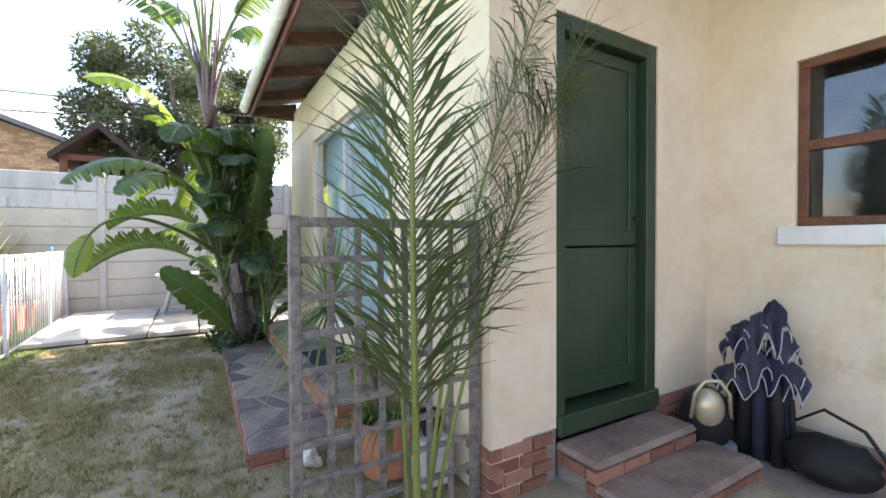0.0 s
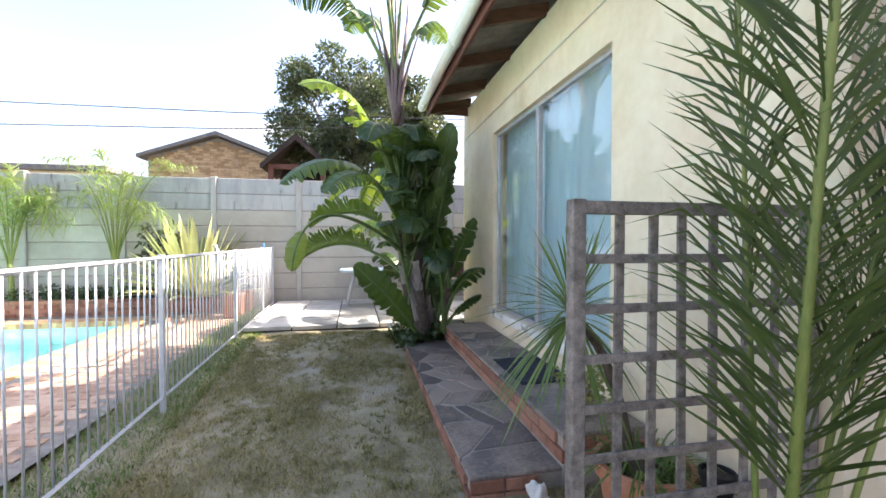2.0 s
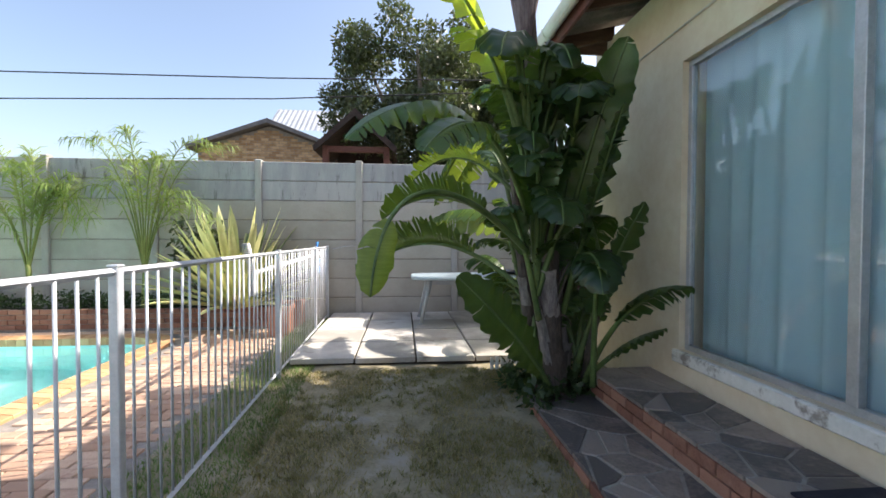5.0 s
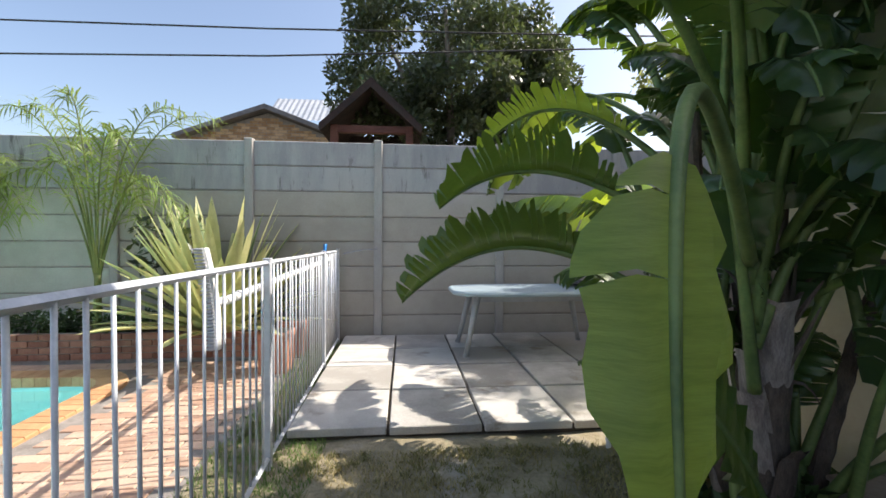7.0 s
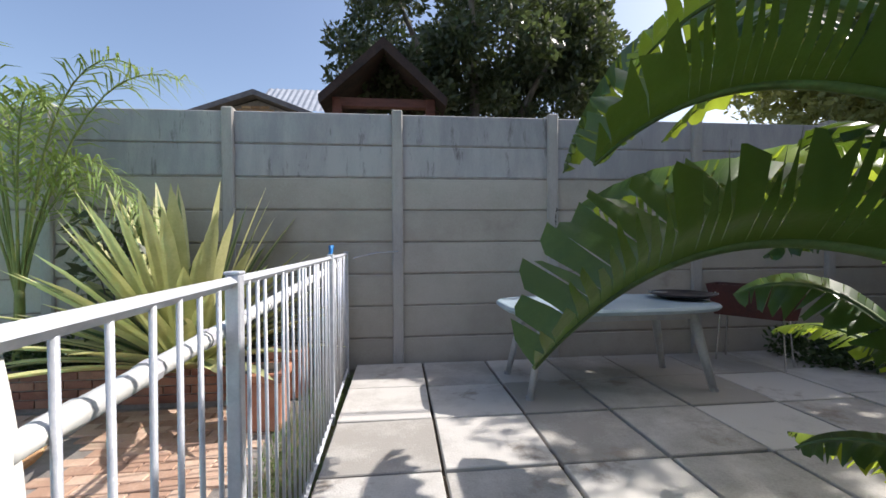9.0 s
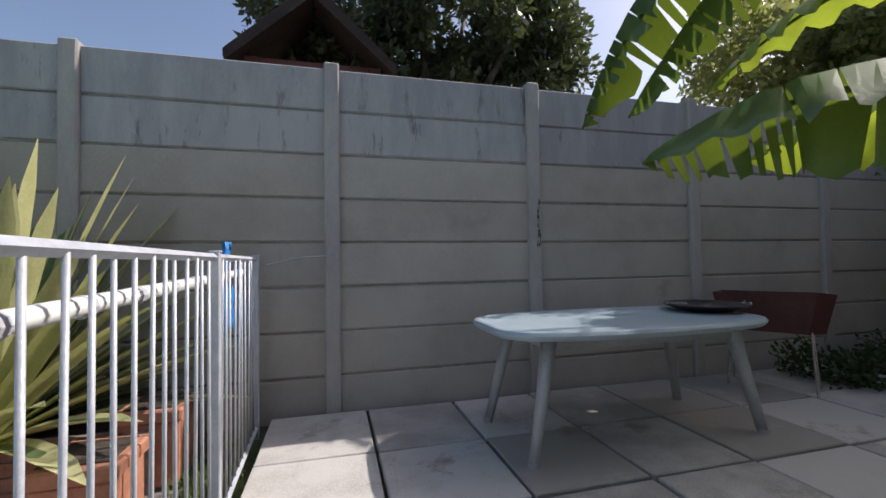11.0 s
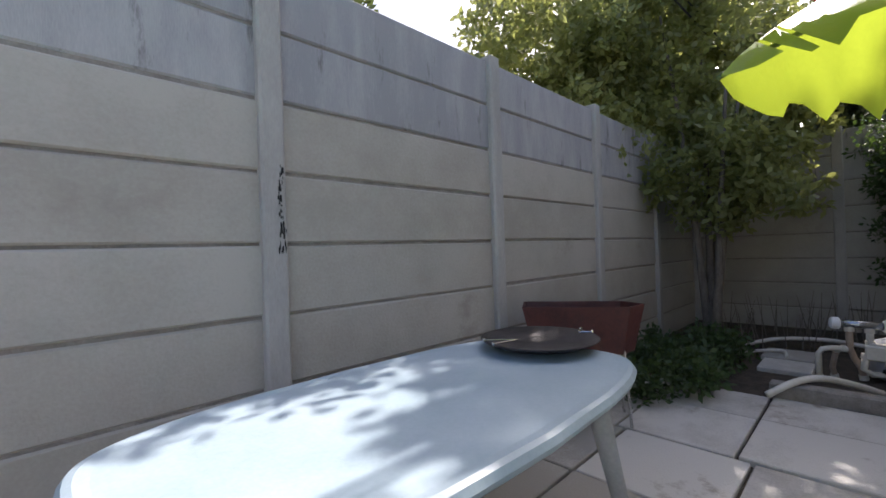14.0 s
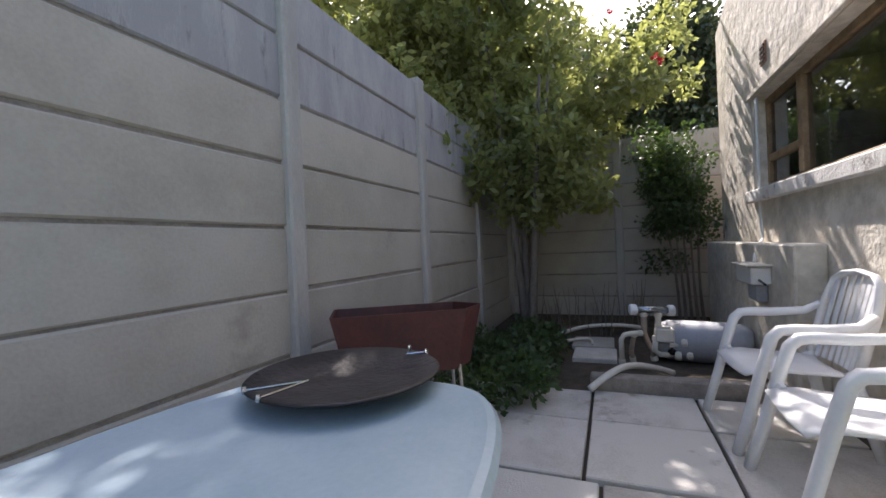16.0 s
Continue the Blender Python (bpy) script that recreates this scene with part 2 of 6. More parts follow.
M_SPIKY = leaf_material("dracaena_blade", (0.07, 0.13, 0.035), (0.16, 0.24, 0.07), (0.28, 0.4, 0.08), 6.0, 0.4, 0.3)
M_TREE = leaf_material("olive_tree_leaf", (0.030, 0.045, 0.022), (0.085, 0.105, 0.055), (0.14, 0.19, 0.05), 3.0, 0.4, 0.25)
M_SHRUB = leaf_material("shrub_leaf", (0.085, 0.105, 0.042), (0.23, 0.255, 0.11), (0.52, 0.56, 0.16), 1.2, 0.34, 0.40)
M_COVER = leaf_material("ground_cover_leaf", (0.02, 0.045, 0.015), (0.05, 0.09, 0.03), (0.12, 0.2, 0.04), 6.0, 0.5, 0.25)
M_RED = leaf_material("red_blossom", (0.55, 0.02, 0.04), (0.7, 0.04, 0.06), (0.7, 0.05, 0.05), 6.0, 0.6, 0.3)
M_PETAL = leaf_material("white_blossom", (0.7, 0.7, 0.66), (0.8, 0.8, 0.78), (0.6, 0.6, 0.5), 6.0, 0.6, 0.3)
M_BARK = material("grey_bark", (0.10, 0.085, 0.07), (0.22, 0.19, 0.16), 6.0, 0.95, 0.8, 50.0, stretch=(2, 2, 0.6))
M_FACE_BRICK = material("yellow_face_brick", (0.34, 0.20, 0.10), (0.56, 0.38, 0.22), 7.0, 0.85, 0.3, 60.0, vary=0.3)
M_TILE_ROOF = material("slate_roof_tile", (0.10, 0.095, 0.10), (0.20, 0.19, 0.19), 5.0, 0.7, 0.3, 30.0)
M_METAL_ROOF = material("blue_grey_roof_sheet", (0.30, 0.33, 0.37), (0.42, 0.45, 0.49), 3.0, 0.5, 0.1, 20.0)
M_WIRE = material("black_cable", (0.01, 0.01, 0.01), (0.02, 0.02, 0.02), 5.0, 0.6, 0.0)
M_TREAD = material("worn_brown_slate", (0.17, 0.12, 0.10), (0.32, 0.24, 0.20), 4.0, 0.75, 0.6, 30.0, spots=(0.38, 0.31, 0.27), spot_scale=3.0, spot_edge=0.6)
M_SHEATH = material("purple_brown_sheath", (0.085, 0.055, 0.06), (0.20, 0.14, 0.14), 7.0, 0.6, 0.4, 60.0, stretch=(3, 3, 0.6))
M_SHEATH_G = material("grey_dry_sheath", (0.13, 0.105, 0.10), (0.34, 0.30, 0.28), 6.0, 0.85, 0.5, 60.0, stretch=(4, 4, 0.7), spots=(0.42, 0.39, 0.37), spot_scale=4.0, spot_edge=0.6)
M_PIPE_B = material("brownish_pipe", (0.26, 0.19, 0.14), (0.42, 0.33, 0.26), 6.0, 0.5, 0.1, 40.0)
M_CHROME = material("clear_cell_tube", (0.30, 0.32, 0.34), (0.45, 0.47, 0.49), 6.0, 0.15, 0.05, 40.0, metal=0.8)
M_NAVY_G = material("faded_navy_canvas", (0.022, 0.022, 0.034), (0.07, 0.07, 0.10), 6.0, 0.9, 0.5, 120.0)
# Near-black: the shade under the shelter's roof is put into this colour.
M_LAPA = material("near_black_timber", (0.018, 0.011, 0.009), (0.055, 0.03, 0.022), 5.0, 0.8, 0.4, 40.0)
M_STONE = material("white_stone", (0.55, 0.53, 0.50), (0.72, 0.70, 0.66), 9.0, 0.9, 0.6, 60.0)


def water_material():
    m = bpy.data.materials.new("pool_water")
    m.use_nodes = True
    n, l = m.node_tree.nodes, m.node_tree.links
    b = n["Principled BSDF"]
    b.inputs["Base Color"].default_value = (0.72, 0.96, 0.96, 1)
    b.inputs["Roughness"].default_value, b.inputs["IOR"].default_value, b.inputs["Transmission Weight"].default_value = 0.02, 1.33, 1.0
    t, bp = n.new("ShaderNodeTexNoise"), n.new("ShaderNodeBump")
    t.inputs["Scale"].default_value, t.inputs["Detail"].default_value = 5.0, 3.0
    bp.inputs["Strength"].default_value, bp.inputs["Distance"].default_value = 0.15, 0.02
    l.new(t.outputs[0], bp.inputs["Height"])
    l.new(bp.outputs[0], b.inputs["Normal"])
    return m


M_WATER = water_material()


# ---- builders ----
def thing(name, label, category, place=(0, 0, 0), turn=0.0, group="", kind=""):
    ob = new(name)
    ob.empty_display_size = 0.1
    ob.matrix_basis = pose(*place, 0, 0, turn)
    return tagged(ob, label, category, group, kind)


def mesh_of(name, bm, mat, smooth=False):
    me = bpy.data.meshes.new(name)
    bmesh.ops.recalc_face_normals(bm, faces=bm.faces[:])
    bm.to_mesh(me)
    bm.free()
    me.materials.append(mat)
    if smooth:
        me.shade_smooth()
    return me


def part(name, bm, mat, parent=None, label="", smooth=False):
    ob = new(name, mesh_of(name, bm, mat, smooth))
    if parent:
        ob.parent = parent
    if label:
        ob["label"] = label
    return ob


def shared(name, me, parent, m):
    ob = new(name, me)
    ob.parent = parent
    ob.matrix_basis = m
    return ob


def box(bm, x0, x1, y0, y1, z0, z1, bevel=0.0, m=None):
    made = bmesh.ops.create_cube(bm, size=1.0, matrix=Matrix.Translation(((x0 + x1) / 2, (y0 + y1) / 2, (z0 + z1) / 2)) @ Matrix.Diagonal((x1 - x0, y1 - y0, z1 - z0, 1)))
    vs = made["verts"]
    if bevel:
        es = list({e for v in vs for e in v.link_edges})
        r = bmesh.ops.bevel(bm, geom=es, offset=bevel, segments=1, affect="EDGES", profile=0.5)
        vs = list({v for f in r["faces"] for v in f.verts} | {v for v in vs if v.is_valid})
    if m is not None:
        bmesh.ops.transform(bm, matrix=m, verts=vs)
    return bm


def boxes(*rows, bevel=0.0):
    bm = bmesh.new()
    for r in rows:
        box(bm, *r, bevel=bevel)
    return bm


def tube(bm, points, radii, sides=8, flat=1.0):
    """A round bar along points; flat squeezes it."""
    pts = [Vector(p) for p in points]
    if not isinstance(radii, (list, tuple)):
        radii = [radii] * len(pts)
    rings, side = [], None
    for i, p in enumerate(pts):
        d = (pts[min(i + 1, len(pts) - 1)] - pts[max(i - 1, 0)]).normalized()
        if side is None:
            side = d.cross(Vector((0, 0, 1)) if abs(d.z) < 0.9 else Vector((1, 0, 0))).normalized()
        side = (side - d * side.dot(d)).normalized()
        up = d.cross(side)
        rings.append([bm.verts.new(p + radii[i] * (math.cos(a) * side + flat * math.sin(a) * up)) for a in (2 * math.pi * k / sides for k in range(sides))])
    for a, b in zip(rings, rings[1:]):
        for k in range(sides):
            bm.faces.new((a[k], a[(k + 1) % sides], b[(k + 1) % sides], b[k]))
    bm.faces.new(rings[0][::-1])
    bm.faces.new(rings[-1])
    return bm


def lathe(bm, profile, sides=28, centre=(0, 0, 0)):
    rings = [[bm.verts.new((centre[0] + r * math.cos(2 * math.pi * k / sides), centre[1] + r * math.sin(2 * math.pi * k / sides), centre[2] + z)) for k in range(sides)] for r, z in profile]
    for a, b in zip(rings, rings[1:]):
        for k in range(sides):
            bm.faces.new((a[k], a[(k + 1) % sides], b[(k + 1) % sides], b[k]))
    bm.faces.new(rings[0][::-1])
    bm.faces.new(rings[-1])
    return bm


def bezier(a, b, c, t):
    return a * (1 - t) ** 2 + b * 2 * t * (1 - t) + c * t ** 2


def bez(a, b, c, n):
    a, b, c = Vector(a), Vector(b), Vector(c)
    return [bezier(a, b, c, i / n) for i in range(n + 1)]


def from_arrays(name, verts, faces, mat, parent=None, smooth=False):
    me = bpy.data.meshes.new(name)
    me.from_pydata(verts, [], faces)
    me.materials.append(mat)
    if smooth:
        me.shade_smooth()
    ob = new(name, me)
    if parent:
        ob.parent = parent
    return ob


def leaf_cloud(name, centres, count, size, mat, parent, seed, long=1.8, spread=1.0, droop=0.0, tight=0.45):
    """Many small leaves about the clump centres (x, y, z, radius)."""
    rng = np.random.default_rng(seed)
    c = np.array(centres)
    w = c[:, 3] ** 2
    pick = rng.choice(len(c), count, p=w / w.sum())
    d = rng.normal(size=(count, 3))
    d /= np.linalg.norm(d, axis=1)[:, None]
    r = rng.random(count) ** tight
    p = c[pick, :3] + d * (r * c[pick, 3] * spread)[:, None] * np.array([1, 1, 0.85])
    a = rng.normal(size=(count, 3)) + d * 0.7 + np.array([0, 0, -droop])
    a /= np.linalg.norm(a, axis=1)[:, None]
    b = np.cross(a, rng.normal(size=(count, 3)))
    b /= np.linalg.norm(b, axis=1)[:, None]
    s = size * (0.6 + 0.8 * rng.random(count))[:, None]
    v = np.stack([p, p + a * s * long * 0.5 + b * s * 0.5, p + a * s * long, p + a * s * long * 0.5 - b * s * 0.5], axis=1).reshape(-1, 3)
    return from_arrays(name, v.tolist(), np.arange(count * 4).reshape(-1, 4).tolist(), mat, parent)


def voronoi(x0, x1, y0, y1, seeds, gap):
    """Crazy paving: polygons that fill the rectangle, with joints between them."""
    cells = []
    for i, s in enumerate(seeds):
        poly = [(x0, y0), (x1, y0), (x1, y1), (x0, y1)]
        for j, o in enumerate(seeds):
            if i == j:
                continue
            nx, ny = o[0] - s[0], o[1] - s[1]
            k = math.hypot(nx, ny)
            nx, ny = nx / k, ny / k
            lim = nx * (s[0] + o[0]) / 2 + ny * (s[1] + o[1]) / 2 - gap / 2
            out = []
            for a, b in zip(poly, poly[1:] + poly[:1]):
                da, db = nx * a[0] + ny * a[1] - lim, nx * b[0] + ny * b[1] - lim
                if da <= 0:
                    out.append(a)
                if da * db < 0:
                    f = da / (da - db)
                    out.append((a[0] + f * (b[0] - a[0]), a[1] + f * (b[1] - a[1])))
            poly = out
            if len(poly) < 3:
                break
        if len(poly) >= 3:
            cells.append(poly)
    return cells


def prism(poly, z0, z1, inset=0.006):
    bm = bmesh.new()
    cx, cy = sum(p[0] for p in poly) / len(poly), sum(p[1] for p in poly) / len(poly)
    def near(p):
        d = math.hypot(p[0] - cx, p[1] - cy)
        f = max(0.0, 1 - inset / max(d, 1e-4))
        return (cx + (p[0] - cx) * f, cy + (p[1] - cy) * f)
    low = [bm.verts.new((*p, z0)) for p in poly]
    mid = [bm.verts.new((*p, z1 - inset)) for p in poly]
    top = [bm.verts.new((*near(p), z1)) for p in poly]
    k = len(poly)
    for a, b in ((low, mid), (mid, top)):
        for i in range(k):
            bm.faces.new((a[i], a[(i + 1) % k], b[(i + 1) % k], b[i]))
    bm.faces.new(top)
    return bm


def paddle_leaf(base, ctrl, tip, width, seed, mat, parent, tear=0.3, droop=0.35, stalk=0.35, roll=0.0, stalk_mat=None):
    """A banana-like leaf: stalk and midrib in one curve, the blade torn into strips on both sides."""
    rng = random.Random(seed)
    n = 46
    mid = bez(base, ctrl, tip, n)
    bm = bmesh.new()
    first = int(n * stalk)
    span = n - first
    for sgn in (-1, 1):
        prev = None
        for i in range(first, n + 1):
            s = (i - first) / span
            d = (mid[min(i + 1, n)] - mid[max(i - 1, 0)]).normalized()
            side = d.cross(Vector((0, 0, 1)))
            side = side.normalized() if side.length > 0.05 else Vector((1, 0, 0))
            up = side.cross(d)
            ca, sa = math.cos(roll), math.sin(roll)
            side, up = side * ca + up * sa, up * ca - side * sa
            w = width * (max(0.0, math.sin(math.pi * min(1.0, s * 0.93 + 0.07)) ** 0.55)) * (0.92 + 0.16 * rng.random())
            if i == n:
                w *= 0.25
            out = side * sgn
            pts = [mid[i], mid[i] + out * w * 0.5 + up * w * (0.10 if droop > -0.2 else -0.45 * droop) + d * w * 0.10, mid[i] + out * w * 0.95 - up * w * (droop + 0.16 * math.sin(i * 1.7 + seed)) + d * w * 0.30]
            if prev:
                cut = rng.random() < tear
                inner = prev[1].lerp(pts[1], 0.85) if cut else pts[1]
                edge = prev[2].lerp(pts[2], rng.uniform(0.30, 0.6)) - up * w * rng.uniform(0.0, 0.15) if cut else pts[2]
                vs = [bm.verts.new(p) for p in (prev[0], prev[1], prev[2], pts[0], inner, edge)]
                bm.faces.new((vs[0], vs[1], vs[4], vs[3]))
                bm.faces.new((vs[1], vs[2], vs[5], vs[4]))
            prev = pts
    bmesh.ops.remove_doubles(bm, verts=bm.verts[:], dist=0.0008)
    ob = part("leaf", bm, mat, parent, smooth=True)
    st = bmesh.new()
    tube(st, mid, [0.028 - 0.022 * i / n for i in range(n + 1)], 6)
    part("leaf_stalk", st, stalk_mat or M_STEM_G, ob, smooth=True)
    return ob


def frond(bm, base, ctrl, tip, count, length, width, seed, angle=0.75, hang=0.3, first=0.15):
    """The leaflets of a feather palm's frond."""
    rng = random.Random(seed)
    a, b, c = Vector(base), Vector(ctrl), Vector(tip)
    for i in range(count):
        s = first + (1 - first) * (i + rng.random() * 0.5) / count
        p = bezier(a, b, c, s)
        d = (bezier(a, b, c, min(1, s + 0.03)) - bezier(a, b, c, max(0, s - 0.03))).normalized()
        side = d.cross(Vector((0, 0, 1)))
        side = side.normalized() if side.length > 0.05 else Vector((1, 0, 0))
        up = side.cross(d)
        ln = length * (0.5 + 0.5 * math.sin(math.pi * min(1, 0.25 + 0.7 * s))) * (0.75 + 0.5 * rng.random())
        for sgn in (-1, 1):
            w = (d * math.cos(angle) + side * sgn * math.sin(angle) + up * rng.uniform(-0.45, 0.55) + Vector((rng.uniform(-0.25, 0.25), rng.uniform(-0.25, 0.25), rng.uniform(-0.25, 0.15)))).normalized()
            m1 = p + w * ln * 0.5
            e = p + w * ln + Vector((0, 0, -hang * ln * (0.5 + rng.random())))
            t = w.cross(up)
            t = t.normalized() * width
            vs = [bm.verts.new(q) for q in (p - t * 0.4, p + t * 0.4, m1 + t, m1 - t, e)]
            bm.faces.new((vs[0], vs[1], vs[2], vs[3]))
            bm.faces.new((vs[3], vs[2], vs[4]))
    return bm


def blade(bm, base, out, length, width, lift, sag, seg=5, fold=0.25, seed=0):
    """A sword-shaped leaf from base: out is its heading in the plan, lift its first slope, sag its bend."""
    base, out = Vector(base), Vector(out).normalized()
    side = out.cross(Vector((0, 0, 1))).normalized()
    rows = []
    for i in range(seg + 1):
        s = i / seg
        p = base + out * length * s * math.cos(lift) + Vector((0, 0, length * (s * math.sin(lift) - sag * s * s)))
        w = width * (0.55 + 0.9 * s) * (1 - s) ** 0.6 if s < 1 else 0.0015
        w = max(w, 0.0015)
        rows.append([bm.verts.new(p - side * w + Vector((0, 0, w * fold))), bm.verts.new(p), bm.verts.new(p + side * w + Vector((0, 0, w * fold)))])
    for a, b in zip(rows, rows[1:]):
        for k in (0, 1):
            bm.faces.new((a[k], a[k + 1], b[k + 1], b[k]))
    return bm


# ---- ground, lawn, paving, pool ----
def lawn_z(y):
    return -0.17 + 0.09 * min(1.0, max(0.0, (y - 3.5) / 3.3))


POOL_Z, PAVE_Z = -0.22, -0.12


def pool_edge(off):
    """The pool's outline, pushed outwards by off."""
    pts = [(-9.0 - off, -1.0 - off), (-4.03 + off, -1.0 - off)]
    cx, cy, r = -4.67, 8.40, 0.45
    pts.append((-4.22 + off, 8.4))
    pts += [(cx + (r + off) * math.cos(a), cy + (r + off) * math.sin(a)) for a in (math.pi / 2 * k / 8 for k in range(1, 9))]
    return pts + [(-9.0 - off, 8.85 + off)]


def flat(name, poly, z, mat):
    bm = bmesh.new()
    bm.faces.new([bm.verts.new((*p, z)) for p in poly])
    return part(name, bm, mat)


def ring(bm, inner, outer, z0, z1):
    a, b = [bm.verts.new((*p, z0)) for p in inner], [bm.verts.new((*p, z1)) for p in outer]
    k = len(a)
    for i in range(k):
        bm.faces.new((a[i], a[(i + 1) % k], b[(i + 1) % k], b[i]))


bm = bmesh.new()
rim = pool_edge(0.02)
far = [(-600, -600), (600, -600), (600, 0), (600, 300), (600, 450), (500, 600), (300, 600), (100, 600), (50, 600), (0, 600), (-100, 600), (-600, 600)]
ring(bm, rim, far, -0.26, -0.26)
tagged(part("ground", bm, M_GROUND), "dry sandy ground under and around the garden", "ground", kind="structure")

bm = bmesh.new()
xs, ys = [-2.55 + 0.15 * i for i in range(37)], [-6 + 0.2 * i for i in range(67)]
grid = [[bm.verts.new((x, y, lawn_z(y) - 0.012 + 0.018 * noise.noise((x * 1.7, y * 1.7, 0)))) for y in ys if y <= 7.25] for x in xs]
for a, b in zip(grid, grid[1:]):
    for j in range(len(a) - 1):
        bm.faces.new((a[j], b[j], b[j + 1], a[j + 1]))
lawn = tagged(part("lawn", bm, M_LAWN, smooth=True), "patchy half-dry lawn with sandy bare spots", "lawn", kind="structure")


def grass(name, x0, x1, y0, y1, count, mat, seed, height, label, base=None, patchy=True):
    rng = np.random.default_rng(seed)
    v, f = [], []
    while len(f) < count:
        x, y = rng.uniform(x0, x1), rng.uniform(y0, y1)
        if patchy and noise.noise((x * 1.6, y * 1.6, 3.0)) + 0.5 * noise.noise((x * 6, y * 6, 1.0)) < rng.uniform(-0.35, 0.3):
            continue
        a, h = rng.uniform(0, 6.283), height * rng.uniform(0.5, 1.4)
        z = (lawn_z(y) if base is None else base) - 0.01
        lean = rng.uniform(0.3, 1.6) * h
        w = rng.uniform(0.002, 0.0045)
        dx, dy = math.cos(a), math.sin(a)
        k = len(v)
        v += [(x - dy * w, y + dx * w, z), (x + dy * w, y - dx * w, z), (x + dx * lean, y + dy * lean, z + h)]
        f.append((k, k + 1, k + 2))
    return tagged(from_arrays(name, v, f, mat), label, "grass", kind="stuff")


grass("lawn_grass", -1.98, 1.2, 0.9, 7.0, 80000, M_BLADE, 3, 0.026, "short dry grass blades of the lawn")
grass("fence_grass", -2.55, -1.85, 0.5, 10.0, 20000, M_BLADE_G, 4, 0.04, "greener grass strip under the pool fence", patchy=False)

rng = np.random.default_rng(15)
tv, tf = [], []
while len(tf) < 26000:
    x, y = rng.uniform(-1.95, 1.0), rng.uniform(0.8, 7.0)
    if noise.noise((x * 1.3, y * 1.3, 7.0)) < rng.uniform(-0.5, 0.3) or (x > 0.15 and y > 2.6):
        continue
    for _ in range(16):
        a, hh, px, py = rng.uniform(0, 6.283), rng.uniform(0.015, 0.045), x + rng.normal(0, 0.018), y + rng.normal(0, 0.018)
        k, z, w = len(tv), lawn_z(py) - 0.012, rng.uniform(0.002, 0.004)
        tv += [(px - math.sin(a) * w, py + math.cos(a) * w, z), (px + math.sin(a) * w, py - math.cos(a) * w, z), (px + math.cos(a) * hh, py + math.sin(a) * hh, z + hh)]
        tf.append((k, k + 1, k + 2))
tagged(from_arrays("grass_tufts", tv, tf, M_TUFT), "small olive tufts in the dry lawn", "grass", kind="stuff")
# patio slabs
patio = thing("patio", "square grey concrete slabs with dark open joints", "paving", kind="structure")
part("patio_bed", boxes((-2.11, 4.3, 7.20, 10.2, -0.25, -0.035)), M_SOIL, patio)
X_LINES, Y_LEFT, Y_RIGHT = [-2.13, -1.44, -0.77, -0.11, 0.54, 1.26, 1.97, 2.67, 3.23], [7.17, 7.92, 8.62, 9.31, 10.06], [7.33, 8.03, 8.70, 9.38, 10.06]
rng = random.Random(5)
for i, (a, b) in enumerate(zip(X_LINES, X_LINES[1:])):
    lines = Y_LEFT if a < 1.3 else Y_RIGHT
    for c, d in zip(lines, lines[1:]):
        bm = boxes((-(b - a) / 2 + 0.011, (b - a) / 2 - 0.011, -(d - c) / 2 + 0.011, (d - c) / 2 - 0.011, -0.06, 0.0), bevel=0.006)
        shared("slab", mesh_of("slab", bm, M_SLAB), patio, pose((a + b) / 2, (c + d) / 2, rng.uniform(-0.006, 0.004), rng.uniform(-0.25, 0.25), rng.uniform(-0.25, 0.25), rng.uniform(-0.4, 0.4)))

# pool
pool = thing("pool", "turquoise swimming pool with an orange brick coping", "pool", kind="structure")
bm = bmesh.new()
ring(bm, pool_edge(0.0), pool_edge(0.0), -0.14, -1.5)
bm.faces.new([bm.verts.new((*p, -1.5)) for p in pool_edge(0.0)])
part("shell", bm, M_POOL, pool, "turquoise painted pool shell")
bm = bmesh.new()
bm.faces.new([bm.verts.new((*p, POOL_Z)) for p in pool_edge(-0.004)])
water = part("water", bm, M_WATER, pool, "still clear water")
water.visible_shadow = False

paving = thing("pool_paving", "weathered red and pink clay brick paving beside the pool", "paving", kind="structure")
bm = bmesh.new()
ring(bm, pool_edge(0.0), [(-9.6, -4), (-2.5, -4), (-2.5, 7.0), (-2.5, 7.8), (-2.5, 8.6), (-2.5, 9.1), (-2.5, 9.45), (-2.8, 9.45), (-3.4, 9.45), (-3.8, 9.45), (-4.6, 9.45), (-9.6, 9.45)], PAVE_Z - 0.012, PAVE_Z - 0.012)
part("paving_bed", bm, M_MORTAR, paving)

# flagstone steps along the house
steps = thing("garden_steps", "two low brick steps topped with crazy slate flagstones", "steps", kind="structure")
STEP_1, STEP_2 = (0.14, 0.72, 2.75, 6.10, -0.055), (0.70, 1.27, 2.72, 6.12, 0.155)
for k, (x0, x1, y0, y1, z) in enumerate((STEP_1, STEP_2)):
    part("step_core", boxes((x0 + 0.02, x1, y0 + 0.02, y1 - 0.01, -0.26, z - 0.005)), M_JOINT, steps)

